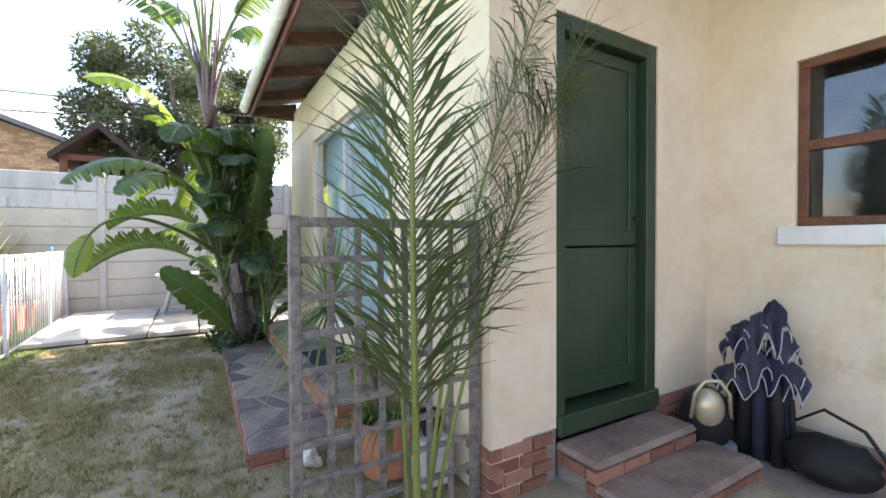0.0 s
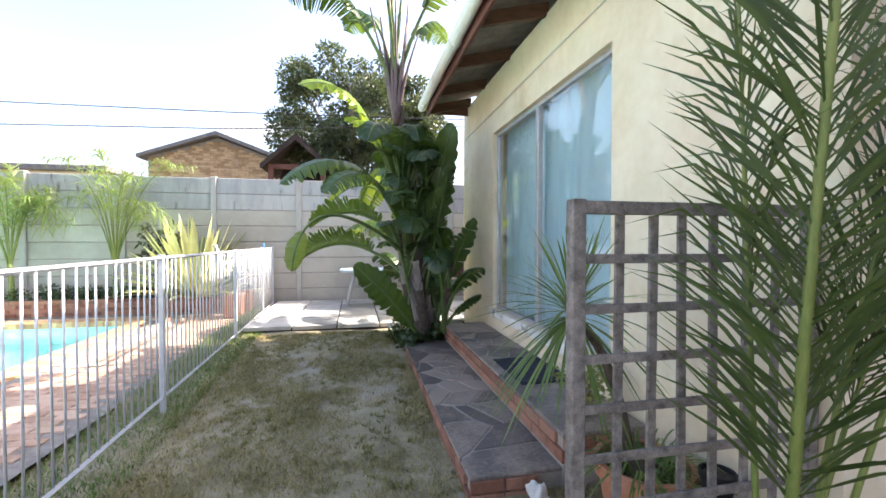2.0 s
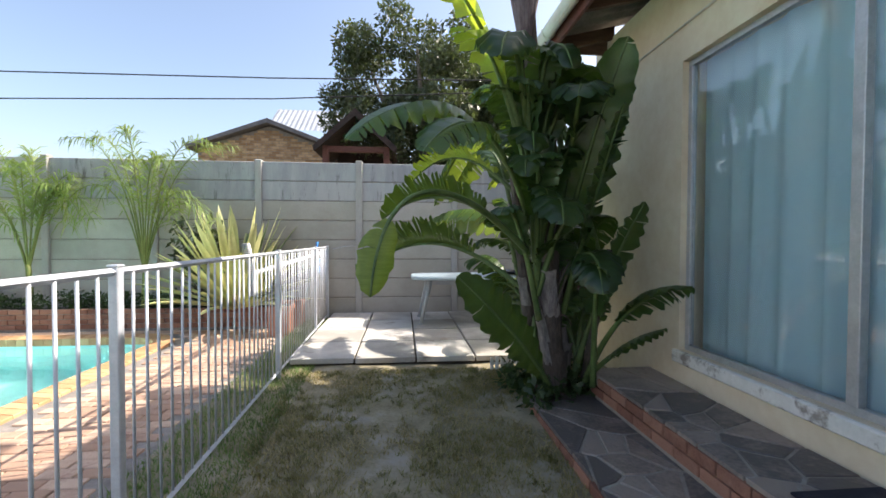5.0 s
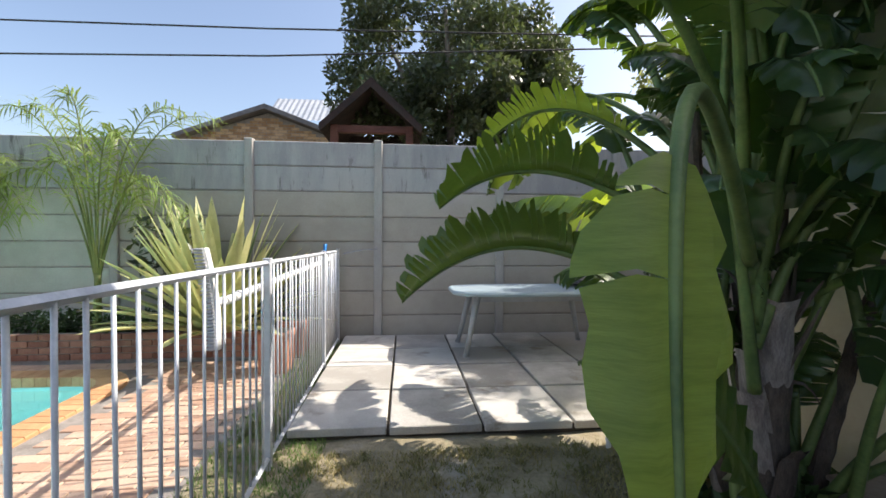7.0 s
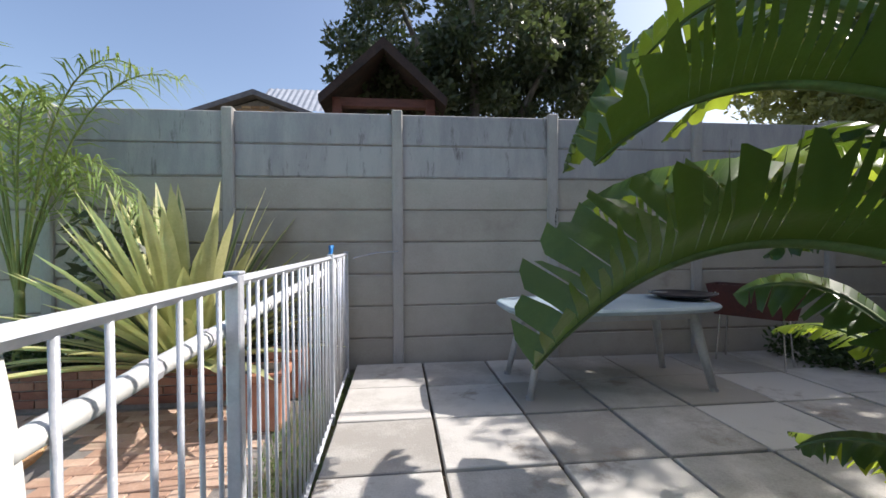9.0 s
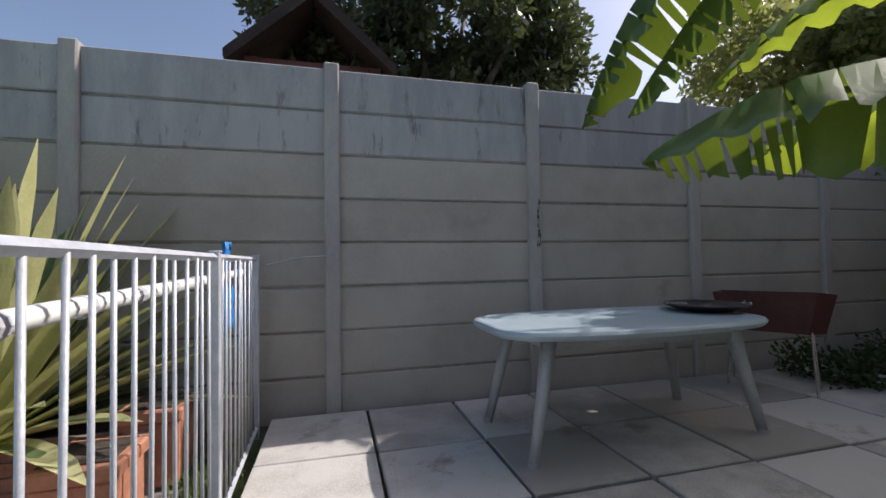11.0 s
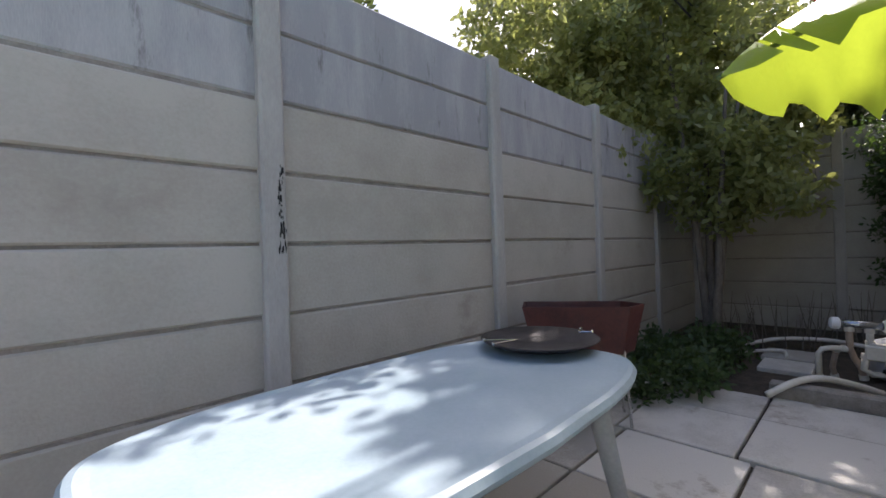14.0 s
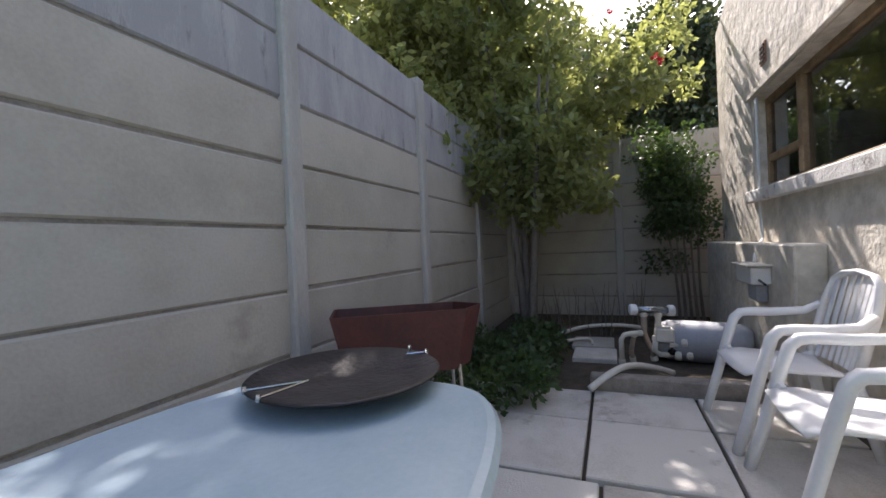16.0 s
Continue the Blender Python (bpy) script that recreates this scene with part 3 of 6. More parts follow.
# door steps of the porch
porch = thing("porch_steps", "worn slate-topped brick steps before the green door", "steps", kind="structure")
for x0, x1, y0, y1, z in ((1.78, 2.80, 1.36, 1.70, 0.05), (1.78, 2.92, 1.02, 1.40, -0.075)):
    bm = boxes((x0, x1, y0, y1, z - 0.055, z), bevel=0.026)
    part("tread", bm, M_TREAD, porch, "brown grey slate tread with rounded edges")
    part("step_core", boxes((x0 + 0.03, x1 - 0.03, y0 + 0.03, y1, -0.26, z - 0.05)), M_MORTAR, porch)
    n = int((x1 - x0) / 0.22)
    for i in range(n):
        w = (x1 - x0) / n
        part("brick", boxes((x0 + i * w + 0.006, x0 + (i + 1) * w - 0.006, y0 + 0.012, y0 + 0.09, z - 0.125, z - 0.058), bevel=0.005), M_BRICK, porch)
    part("brick", boxes((x1 - 0.09, x1 - 0.012, y0 + 0.10, y1 - 0.02, z - 0.125, z - 0.058), bevel=0.005), M_BRICK, porch)
    part("brick", boxes((x0 + 0.012, x0 + 0.09, y0 + 0.10, y1 - 0.02, z - 0.125, z - 0.058), bevel=0.005), M_BRICK, porch)
    for i in range(n):
        w = (x1 - x0) / n
        part("brick", boxes((x0 + i * w + 0.006, x0 + (i + 1) * w - 0.006, y0 + 0.016, y0 + 0.09, z - 0.202, z - 0.133), bevel=0.005), M_BRICK, porch)
tagged(part("porch_floor", boxes((1.3, 3.6, -3.0, 1.75, -0.26, -0.19)), M_SLATE), "dark slate porch floor", "floor", kind="structure")

# ---- house ----
HX, HY, HB, HE, IN = 1.28, 1.68, 7.25, 5.95, 3.5
house = thing("house", "single-storey cream plastered house with a low sheet roof", "house", kind="structure")


def wall_with_hole(axis, at, a0, a1, z0, z1, hole, thick):
    """A wall with one opening, as four blocks in one mesh; axis is the way it runs."""
    h0, h1, g0, g1 = hole
    rows = [(a0, h0, z0, z1), (h1, a1, z0, z1), (h0, h1, z0, g0), (h0, h1, g1, z1)]
    lo, hi = min(at, at + thick), max(at, at + thick)
    bm = bmesh.new()
    for p, q, r, s in rows:
        if q - p > 0.001 and s - r > 0.001:
            if axis == "y":
                box(bm, lo, hi, p, q, r, s)
            else:
                box(bm, p, q, lo, hi, r, s)
    bmesh.ops.remove_doubles(bm, verts=bm.verts[:], dist=0.0005)
    return bm


WIN = (3.14, 5.74, 0.41, 2.69)
DOOR = (1.79, 2.82, 0.13, 2.73)
W2 = (1.9, 4.70, 1.52, 2.37)
W3 = (-1.3, 1.09, 1.40, 2.55)
TOP = 3.42
part("wall", wall_with_hole("y", HX, HY, HB, -0.26, TOP, WIN, 0.24), M_PLASTER, house, "cream plaster wall with faint trowel marks")
part("wall", wall_with_hole("x", HY, HX + 0.24, IN + 0.24, 0.14, TOP, DOOR, 0.24), M_PLASTER, house)
part("wall", wall_with_hole("y", IN, -3.6, HY, 0.0, TOP, W3, 0.24), M_PLASTER, house)
bm = bmesh.new()
gable = [(HX + 0.24, -0.26), (HE, -0.26), (HE, 3.55), (3.4, 4.35), (HX + 0.24, 3.45)]
fr, bk = [bm.verts.new((x, HB, z)) for x, z in gable], [bm.verts.new((x, HB - 0.24, z)) for x, z in gable]
hf = [bm.verts.new((x, HB, z)) for x, z in ((W2[0], W2[2]), (W2[1], W2[2]), (W2[1], W2[3]), (W2[0], W2[3]))]
hb = [bm.verts.new((x, HB - 0.24, z)) for x, z in ((W2[0], W2[2]), (W2[1], W2[2]), (W2[1], W2[3]), (W2[0], W2[3]))]
for o, h in ((fr, hf), (bk, hb)):
    bm.faces.new((o[0], o[1], h[1], h[0]))
    bm.faces.new((o[1], o[2], h[2], h[1]))
    bm.faces.new((o[2], o[3], h[3], h[2]))
    bm.faces.new((o[3], o[4], h[3]))
    bm.faces.new((o[4], o[0], h[0], h[3]))
for i in range(5):
    bm.faces.new((fr[i], fr[(i + 1) % 5], bk[(i + 1) % 5], bk[i]))
for i in range(4):
    bm.faces.new((hf[i], hf[(i + 1) % 4], hb[(i + 1) % 4], hb[i]))
part("wall", bm, M_ROUGH, house, "rough stained old render of the back wall")
part("wall", boxes((HE - 0.24, HE, HY + 0.24, HB - 0.24, -0.26, 3.5)), M_ROUGH, house)
# Unseen walls that close the wing and keep the sun off the porch.
part("wall", boxes((IN + 0.24, HE, HY - 0.02, HY + 0.22, -0.26, TOP), (IN, 6.5, -3.84, -3.6, -0.26, TOP), (6.3, 6.5, -3.6, HY, -0.26, TOP)), M_PLASTER, house)
# Made-up rooms, painted dark grey so the inside looks dim through the glass.
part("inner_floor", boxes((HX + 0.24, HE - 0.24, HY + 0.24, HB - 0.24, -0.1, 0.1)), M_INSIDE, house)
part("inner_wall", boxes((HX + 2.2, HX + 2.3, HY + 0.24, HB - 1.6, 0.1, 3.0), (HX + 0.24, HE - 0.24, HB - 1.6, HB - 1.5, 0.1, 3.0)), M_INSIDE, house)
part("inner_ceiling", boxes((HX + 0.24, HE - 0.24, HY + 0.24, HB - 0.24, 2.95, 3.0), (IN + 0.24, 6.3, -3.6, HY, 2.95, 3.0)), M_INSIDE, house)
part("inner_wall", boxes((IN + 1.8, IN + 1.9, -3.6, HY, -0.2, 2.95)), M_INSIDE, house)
# brick plinth under the plaster of the porch walls
part("plinth_core", boxes((HX + 0.255, DOOR[0], HY + 0.006, HY + 0.2, -0.26, 0.14), (DOOR[1], IN, HY + 0.006, HY + 0.2, -0.26, 0.14), (IN + 0.006, IN + 0.2, -3.6, HY, -0.26, 0.0)), M_MORTAR, house)

# roof, fascia, gutter, rafters
EAVE_X, EAVE_Z, EAVE_Y, SLOPE = 0.62, 3.30, 7.02, 0.27
bm = bmesh.new()
cols = []
y = -0.2
while y < EAVE_Y + 0.001:
    zz = 0.022 * math.sin(y * 2 * math.pi / 0.18)
    cols.append([bm.verts.new((x, y, EAVE_Z + 0.10 + (min(x, 3.4) - EAVE_X) * SLOPE - max(0, x - 3.4) * 0.36 + zz)) for x in (EAVE_X - 0.05, 3.4, HE + 0.5)])
    y += 0.03
for a, b in zip(cols, cols[1:]):
    for k in (0, 1):
        bm.faces.new((a[k], a[k + 1], b[k + 1], b[k]))
roof = part("roof", bm, M_ROOF, house, "grey corrugated fibre-cement roof sheets", smooth=True)
# Unseen flat roof over the wing, added against sun on the porch.
part("roof", boxes((IN - 0.1, 6.7, -4.0, HY + 0.1, TOP + 0.02, TOP + 0.1)), M_ROOF, house)
part("fascia", boxes((EAVE_X, EAVE_X + 0.03, -0.2, EAVE_Y, EAVE_Z - 0.05, EAVE_Z + 0.10)), M_WOOD_RED, house, "red-brown painted fascia board")
part("barge_board", boxes((EAVE_X + 0.03, HX, EAVE_Y - 0.03, EAVE_Y, EAVE_Z - 0.02, EAVE_Z + 0.12)), M_WOOD_DARK, house)
bm = bmesh.new()
prof = [(math.cos(a), math.sin(a)) for a in (math.pi + math.pi * k / 8 for k in range(9))]
rows_g = []
for yy in (-0.2, EAVE_Y + 0.03):
    rows_g.append([bm.verts.new((EAVE_X - 0.075 + 0.065 * c, yy, EAVE_Z + 0.10 + 0.085 * s)) for c, s in prof] + [bm.verts.new((EAVE_X - 0.075 + 0.06 * c, yy, EAVE_Z + 0.10 + 0.08 * s)) for c, s in prof[::-1]])
k = len(rows_g[0])
for i in range(k):
    bm.faces.new((rows_g[0][i], rows_g[0][(i + 1) % k], rows_g[1][(i + 1) % k], rows_g[1][i]))
bm.faces.new(rows_g[1])
gutter = part("gutter", bm, M_GUTTER, house, "white half-round gutter")
for i in range(8):
    bm = bmesh.new()
    tube(bm, [(EAVE_X - 0.075 + 0.072 * c, -0.1 + 0.98 * i, EAVE_Z + 0.10 + 0.092 * s) for c, s in prof], 0.007, 6)
    part("gutter_bracket", bm, M_GUTTER, gutter)
for yy in (0.4, 1.35, 2.3, 3.25, 4.2, 5.15, 6.1, 6.9):
    bm = bmesh.new()
    a, b = (EAVE_X + 0.03, EAVE_Z - 0.06), (HX + 0.02, EAVE_Z - 0.06 + 0.6 * SLOPE)
    vs = [[bm.verts.new((x, yy + s, z + h)) for x, z in (a, b) for h in (0.0, 0.13)] for s in (-0.025, 0.025)]
    for q in ((0, 2, 3, 1),):
        for v in vs:
            bm.faces.new([v[i] for i in q])
    for i, j in ((0, 2), (2, 3), (3, 1), (1, 0)):
        bm.faces.new((vs[0][i], vs[0][j], vs[1][j], vs[1][i]))
    part("rafter", bm, M_WOOD_DARK, house, "dark stained rafter end")
bm = bmesh.new()
tube(bm, [(HX - 0.012, 1.8, 3.03), (HX - 0.012, 4.0, 3.0), (HX - 0.012, 7.2, 2.93)], 0.008, 6)
part("cable", bm, M_PVC, house, "cream cable clipped along the wall")

# large sliding window with blue curtains
win = thing("window_1", "large aluminium sliding window with light blue curtains", "window", (HX, 0, 0), kind="structure")
y0, y1, z0, z1 = WIN
GX = 0.05
part("window_frame", boxes((GX, GX + 0.05, y0, y1, z0, z0 + 0.045), (GX, GX + 0.05, y0, y1, z1 - 0.045, z1), (GX, GX + 0.05, y0, y0 + 0.045, z0 + 0.045, z1 - 0.045), (GX, GX + 0.05, y1 - 0.045, y1, z0 + 0.045, z1 - 0.045), (GX - 0.012, GX + 0.045, 4.44, 4.50, z0 + 0.045, z1 - 0.045), bevel=0.004), M_ALU, win, "grey aluminium frame")
for a, b in ((y0 + 0.045, 4.44), (4.50, y1 - 0.045)):
    p = part("pane", boxes((GX + 0.02, GX + 0.026, a, b, z0 + 0.045, z1 - 0.045)), M_GLASS, win)
    p.visible_shadow = False
part("window_sill", boxes((-0.03, GX, y0 - 0.04, y1 + 0.05, z0 - 0.10, z0 - 0.002), bevel=0.01), M_PEEL, win, "white sill with peeling paint")
bm = bmesh.new()
rng = random.Random(8)
prev = None
yy, ph = y0 + 0.02, 0.0
while yy < y1 - 0.02:
    ph += rng.uniform(0.25, 0.9)
    amp = 0.07 * (0.6 + 0.4 * math.sin(yy * 3.1))
    cur = [bm.verts.new((0.165 + 0.02 * (1 - f) + amp * (1.4 * abs(math.sin(0.5 * ph + 0.25 * f)) - 0.7) * (0.6 + 0.6 * f), yy + 0.03 * f * math.sin(yy * 4.0), z1 + 0.03 - f * (z1 - z0 + 0.1))) for f in (i / 6 for i in range(7))]
    if prev:
        for i in range(6):
            bm.faces.new((prev[i], cur[i], cur[i + 1], prev[i + 1]))
    prev = cur
    yy += 0.02
curtain = tagged(part("curtain", bm, M_CURTAIN, smooth=True), "light blue pleated curtain hanging behind the window", "curtain")
curtain.matrix_basis = pose(HX, 0, 0)

# green door
door = thing("door_1", "dark green painted wooden stable door, closed", "door", kind="structure")
x0, x1, z0, z1 = DOOR
part("door_frame", boxes((x0, x0 + 0.09, HY + 0.01, HY + 0.16, z0, z1), (x1 - 0.11, x1, HY + 0.01, HY + 0.16, z0, z1), (x0 + 0.09, x1 - 0.11, HY + 0.01, HY + 0.16, z1 - 0.10, z1), bevel=0.006), M_GREEN, door)
part("threshold", boxes((x0 + 0.002, x1 - 0.002, HY - 0.03, HY + 0.2, z0 - 0.05, z0 + 0.08), bevel=0.012), M_GREEN, door)
part("door_leaf", boxes((x0 + 0.095, x1 - 0.115, HY + 0.10, HY + 0.14, z0 + 0.125, 1.26), (x0 + 0.095, x1 - 0.115, HY + 0.10, HY + 0.14, 1.27, z1 - 0.105), bevel=0.005), M_GREEN, door)
part("door_rail", boxes((x0 + 0.10, x1 - 0.12, HY + 0.085, HY + 0.10, z0 + 0.13, z0 + 0.26), (x0 + 0.10, x1 - 0.12, HY + 0.085, HY + 0.10, 1.275, 1.38), (x1 - 0.21, x1 - 0.12, HY + 0.085, HY + 0.10, z0 + 0.26, 1.255), (x1 - 0.21, x1 - 0.12, HY + 0.085, HY + 0.10, 1.38, z1 - 0.2), (x0 + 0.10, x1 - 0.12, HY + 0.085, HY + 0.10, z1 - 0.2, z1 - 0.11), bevel=0.004), M_GREEN, door)
bm = bmesh.new()
tube(bm, [(x1 - 0.16, HY + 0.085, 1.47), (x1 - 0.16, HY + 0.055, 1.47)], 0.014, 10)
tube(bm, [(x1 - 0.16, HY + 0.055, 1.48), (x1 - 0.16, HY + 0.05, 1.43)], 0.011, 8)
part("door_knob", bm, M_IRON, door, "small dark metal latch")

# porch window
pw = thing("window_2", "brown timber casement window with a white sill", "window", kind="structure")
y0, y1, z0, z1 = W3
zm = 1.92
part("window_frame", boxes((IN + 0.03, IN + 0.09, y0, y1, z0, z0 + 0.06), (IN + 0.03, IN + 0.09, y0, y1, z1 - 0.06, z1), (IN + 0.03, IN + 0.09, y1 - 0.06, y1, z0 + 0.06, z1 - 0.06), (IN + 0.03, IN + 0.09, y0, y0 + 0.06, z0 + 0.06, z1 - 0.06), (IN + 0.025, IN + 0.095, y0 + 0.06, y1 - 0.06, zm, zm + 0.07), (IN + 0.03, IN + 0.09, -0.1, -0.03, z0 + 0.06, zm), bevel=0.005), M_WOOD_WIN, pw, "varnished red-brown timber frame")
for a, b in ((z0 + 0.06, zm), (zm + 0.07, z1 - 0.06)):
    part("pane", boxes((IN + 0.06, IN + 0.066, y0 + 0.06, y1 - 0.06, a, b)), M_DARKGLASS, pw)
part("window_sill", boxes((IN - 0.05, IN + 0.03, y0 - 0.05, y1 + 0.09, z0 - 0.13, z0 - 0.002), bevel=0.008), M_GUTTER, pw, "thick white painted sill")

# back window
bw = thing("window_3", "weathered timber window in the rough back wall", "window", kind="structure")
x0, x1, z0, z1 = W2
part("window_frame", boxes((x0, x1, HB - 0.17, HB - 0.11, z0, z0 + 0.06), (x0, x1, HB - 0.17, HB - 0.11, z1 - 0.06, z1), (x0, x0 + 0.06, HB - 0.17, HB - 0.11, z0 + 0.06, z1 - 0.06), (x1 - 0.06, x1, HB - 0.17, HB - 0.11, z0 + 0.06, z1 - 0.06), (3.88, 3.97, HB - 0.175, HB - 0.10, z0 + 0.06, z1 - 0.06), (2.62, 2.71, HB - 0.175, HB - 0.10, z0 + 0.06, z1 - 0.06), (3.97, x1 - 0.06, HB - 0.165, HB - 0.105, 1.78, 1.84), (x0 + 0.06, 2.62, HB - 0.165, HB - 0.105, 1.78, 1.84), bevel=0.005), M_WOOD_PALE, bw, "sun-bleached bare timber frame")
for a, b, c, d in ((2.71, 3.88, z0 + 0.06, z1 - 0.06), (3.97, x1 - 0.06, z0 + 0.06, 1.78), (3.97, x1 - 0.06, 1.84, z1 - 0.06), (x0 + 0.06, 2.62, z0 + 0.06, 1.78), (x0 + 0.06, 2.62, 1.84, z1 - 0.06)):
    part("pane", boxes((a, b, HB - 0.143, HB - 0.137, c, d)), M_DARKGLASS, bw)
part("window_sill", boxes((x0 - 0.05, x1 + 0.06, HB, HB + 0.06, z0 - 0.11, z0 - 0.002), (x0, x1, HB - 0.11, HB, z0, z0 + 0.012), bevel=0.01), M_PEEL, bw, "chipped concrete sill")
part("window_hood", boxes((x0 - 0.05, x1 + 0.06, HB, HB + 0.035, z1 + 0.002, z1 + 0.05), bevel=0.01), M_ROUGH, bw)

# ---- precast boundary walls ----
PITCH, BAY = 0.338, 1.692


def precast(name, label, origin, turn, bays, first, post_w=0.115):
    """Posts with grooved sides and eight stacked panels in each bay; runs along its own x."""
    w = thing(name, label, "wall", origin, turn, kind="structure")
    post = mesh_of("post", boxes((-post_w / 2, post_w / 2, -0.03, 0.11, -0.4, 2.655), bevel=0.012), M_POST)
    low = mesh_of("panel", boxes((0.0, BAY - post_w + 0.02, 0.01, 0.06, 0.008, PITCH - 0.008), bevel=0.009), M_PANEL)
    high = mesh_of("panel", boxes((0.0, BAY - post_w + 0.02, 0.01, 0.06, 0.008, PITCH - 0.008), bevel=0.009), M_PANEL_TOP)
    core = boxes((first, first + bays * BAY, 0.025, 0.05, -0.3, 2.58))
    part("panel_backing", core, M_MORTAR, w)
    rng = random.Random(len(name))
    for i in range(bays + 1):
        shared("post", post, w, pose(first + i * BAY, 0, rng.uniform(-0.01, 0.012), 0, rng.uniform(-0.15, 0.15), 0))
        if i < bays:
            for r in range(8):
                shared("panel", high if r >= 6 else low, w, pose(first + i * BAY + post_w / 2 - 0.01, rng.uniform(-0.004, 0.006), -0.082 + r * PITCH + rng.uniform(-0.003, 0.003), rng.uniform(-0.3, 0.3), 0, 0))
    return w


precast("wall_north", "grey and cream precast concrete panel wall with posts", (0, 10.1, 0), 0, 10, -1.69 - 5 * BAY)
precast("wall_east", "shaded precast concrete panel wall in the back corner", (6.76, 10.1, 0), -90, 4, 0.0)
# Neither wall is in view; both are added for reflections in the glass.
tagged(part("wall_west", boxes((-10.25, -10.15, -8, 10.2, -0.3, 2.6)), M_PANEL), "unseen plain precast wall beyond the pool, added for reflections", "wall", kind="structure")
tagged(part("wall_south", boxes((-10.25, 6.5, -8.1, -8, -0.3, 2.6)), M_PANEL), "unseen plain wall to the south, added for reflections", "wall", kind="structure")

# brick-edged planting bed along the wall
bed = thing("planting_bed", "raised bed with a low red brick edge and dark soil", "planter", kind="structure")
part("soil", boxes((-10.1, -2.68, 9.52, 10.08, -0.26, 0.14)), M_SOIL, bed)
part("bed_core", boxes((-10.1, -2.66, 9.43, 9.52, -0.26, 0.20), (-2.72, -2.62, 9.5, 10.07, -0.26, 0.20)), M_MORTAR, bed)


# ---- pool fence ----
def fence_x(y):
    return -2.08 - 0.024 * (y - 4.42)


fence = thing("pool_fence", "galvanised steel bar fence between lawn and pool", "fence")
POSTS = (-5.3, -2.87, -0.44, 1.99, 4.42, 6.87, 8.85, 10.0)
for y in POSTS:
    x, zb = fence_x(y), lawn_z(y) if y < 7 else -0.06
    post = part("post", boxes((x - 0.02, x + 0.02, y - 0.02, y + 0.02, zb - 0.05, 1.165), bevel=0.004), M_FENCE, fence)
    part("post_cap", boxes((x - 0.023, x + 0.023, y - 0.023, y + 0.023, 1.165, 1.175), bevel=0.003), M_FENCE, post)
bar_mesh = None
for a, b in zip(POSTS, POSTS[1:]):
    xa, xb = fence_x(a), fence_x(b)
    for z in (1.165, 0.0):
        bm = bmesh.new()
        tube(bm, [(xa, a + 0.02, z - (0.02 if z > 1 else 0.03) + (0 if a > 6 or z > 1 else 0)), (xb, b - 0.02, z - (0.02 if z > 1 else 0.03))], 0.0165, 4)
        part("rail", bm, M_FENCE, fence)
    n = round((b - a) / 0.107)
    for i in range(1, n):
        y = a + (b - a) * i / n
        if bar_mesh is None:
            bm = bmesh.new()
            tube(bm, [(0, 0, -0.03), (0, 0, 1.14)], 0.0066, 6)
            bar_mesh = mesh_of("bar", bm, M_FENCE, True)
        shared("bar", bar_mesh, fence, pose(fence_x(y), y, 0, 0.2 * math.sin(i * 2.3), 0.3 * math.sin(i * 1.7), 0))
bm = bmesh.new()
tube(bm, [(-2.17, 6.30, 0.99), (-2.195, 7.5, 1.02), (-2.25, 9.7, 1.06)], 0.022, 10)
pole = tagged(part("pool_pole", bm, M_GUTTER, smooth=True), "white telescopic pool pole tied along the fence", "pole")
for i in range(12):
    y = 6.5 + 0.27 * i
    bm = bmesh.new()
    s = (y - 6.35) / 3.35
    tube(bm, [(-2.17 - 0.078 * s, y, 0.993 + 0.068 * s), (-2.171 - 0.078 * s, y + 0.03, 0.994 + 0.068 * s)], 0.026, 10)
    part("ring", bm, M_PIPING, pole)
brush = thing("pool_brush", "white plastic pool brush with grey bristles on the pole's end", "brush")
brush_rows = []
bm = bmesh.new()
for i in range(25):
    f = i / 24
    xr, z = -2.158 + 0.05 * math.sin(min(1.0, f * 1.25) * math.pi / 2), 1.247 - 0.435 * f
    w = 0.020 - 0.006 * abs(2 * f - 1) ** 3
    ring = [bm.verts.new(p) for p in ((xr - w, 6.122, z), (xr - 0.004, 6.126, z), (xr, 6.145, z), (xr - 0.004, 6.166, z), (xr - w, 6.170, z))]
    if brush_rows:
        for k in range(5):
            bm.faces.new((brush_rows[-1][k], brush_rows[-1][(k + 1) % 5], ring[(k + 1) % 5], ring[k]))
    brush_rows.append(ring)
bm.faces.new(brush_rows[0])
bm.faces.new(brush_rows[-1][::-1])
bmesh.ops.recalc_face_normals(bm, faces=bm.faces[:])
part("brush_back", bm, M_GUTTER, brush, "curved white plastic back")
for i in range(30):
    f = (i + 0.5) / 30
    xr, z = -2.158 + 0.05 * math.sin(min(1.0, f * 1.25) * math.pi / 2), 1.247 - 0.435 * f
    bm = bmesh.new()
    tip = 0.054 + 0.003 * math.sin(i * 2.1)
    for y in (6.116, 6.131, 6.146, 6.161):
        tube(bm, [(xr - 0.010, y, z), (xr - 0.034, y, z), (xr - tip, y, z + 0.002 * math.sin(i * 1.3))], [0.0045, 0.0050, 0.0032], 5)
    part("tuft", bm, M_PIPING, brush)
bm = bmesh.new()
tube(bm, [(-2.124, 6.150, 1.012), (-2.150, 6.22, 1.002), (-2.172, 6.33, 0.992)], [0.017, 0.019, 0.023], 10)
part("socket", bm, M_GUTTER, brush, smooth=True)
bag = thing("plastic_bag", "crumpled blue plastic bag tied to the gate rail", "bag")
bm = bmesh.new()
rows_s = []
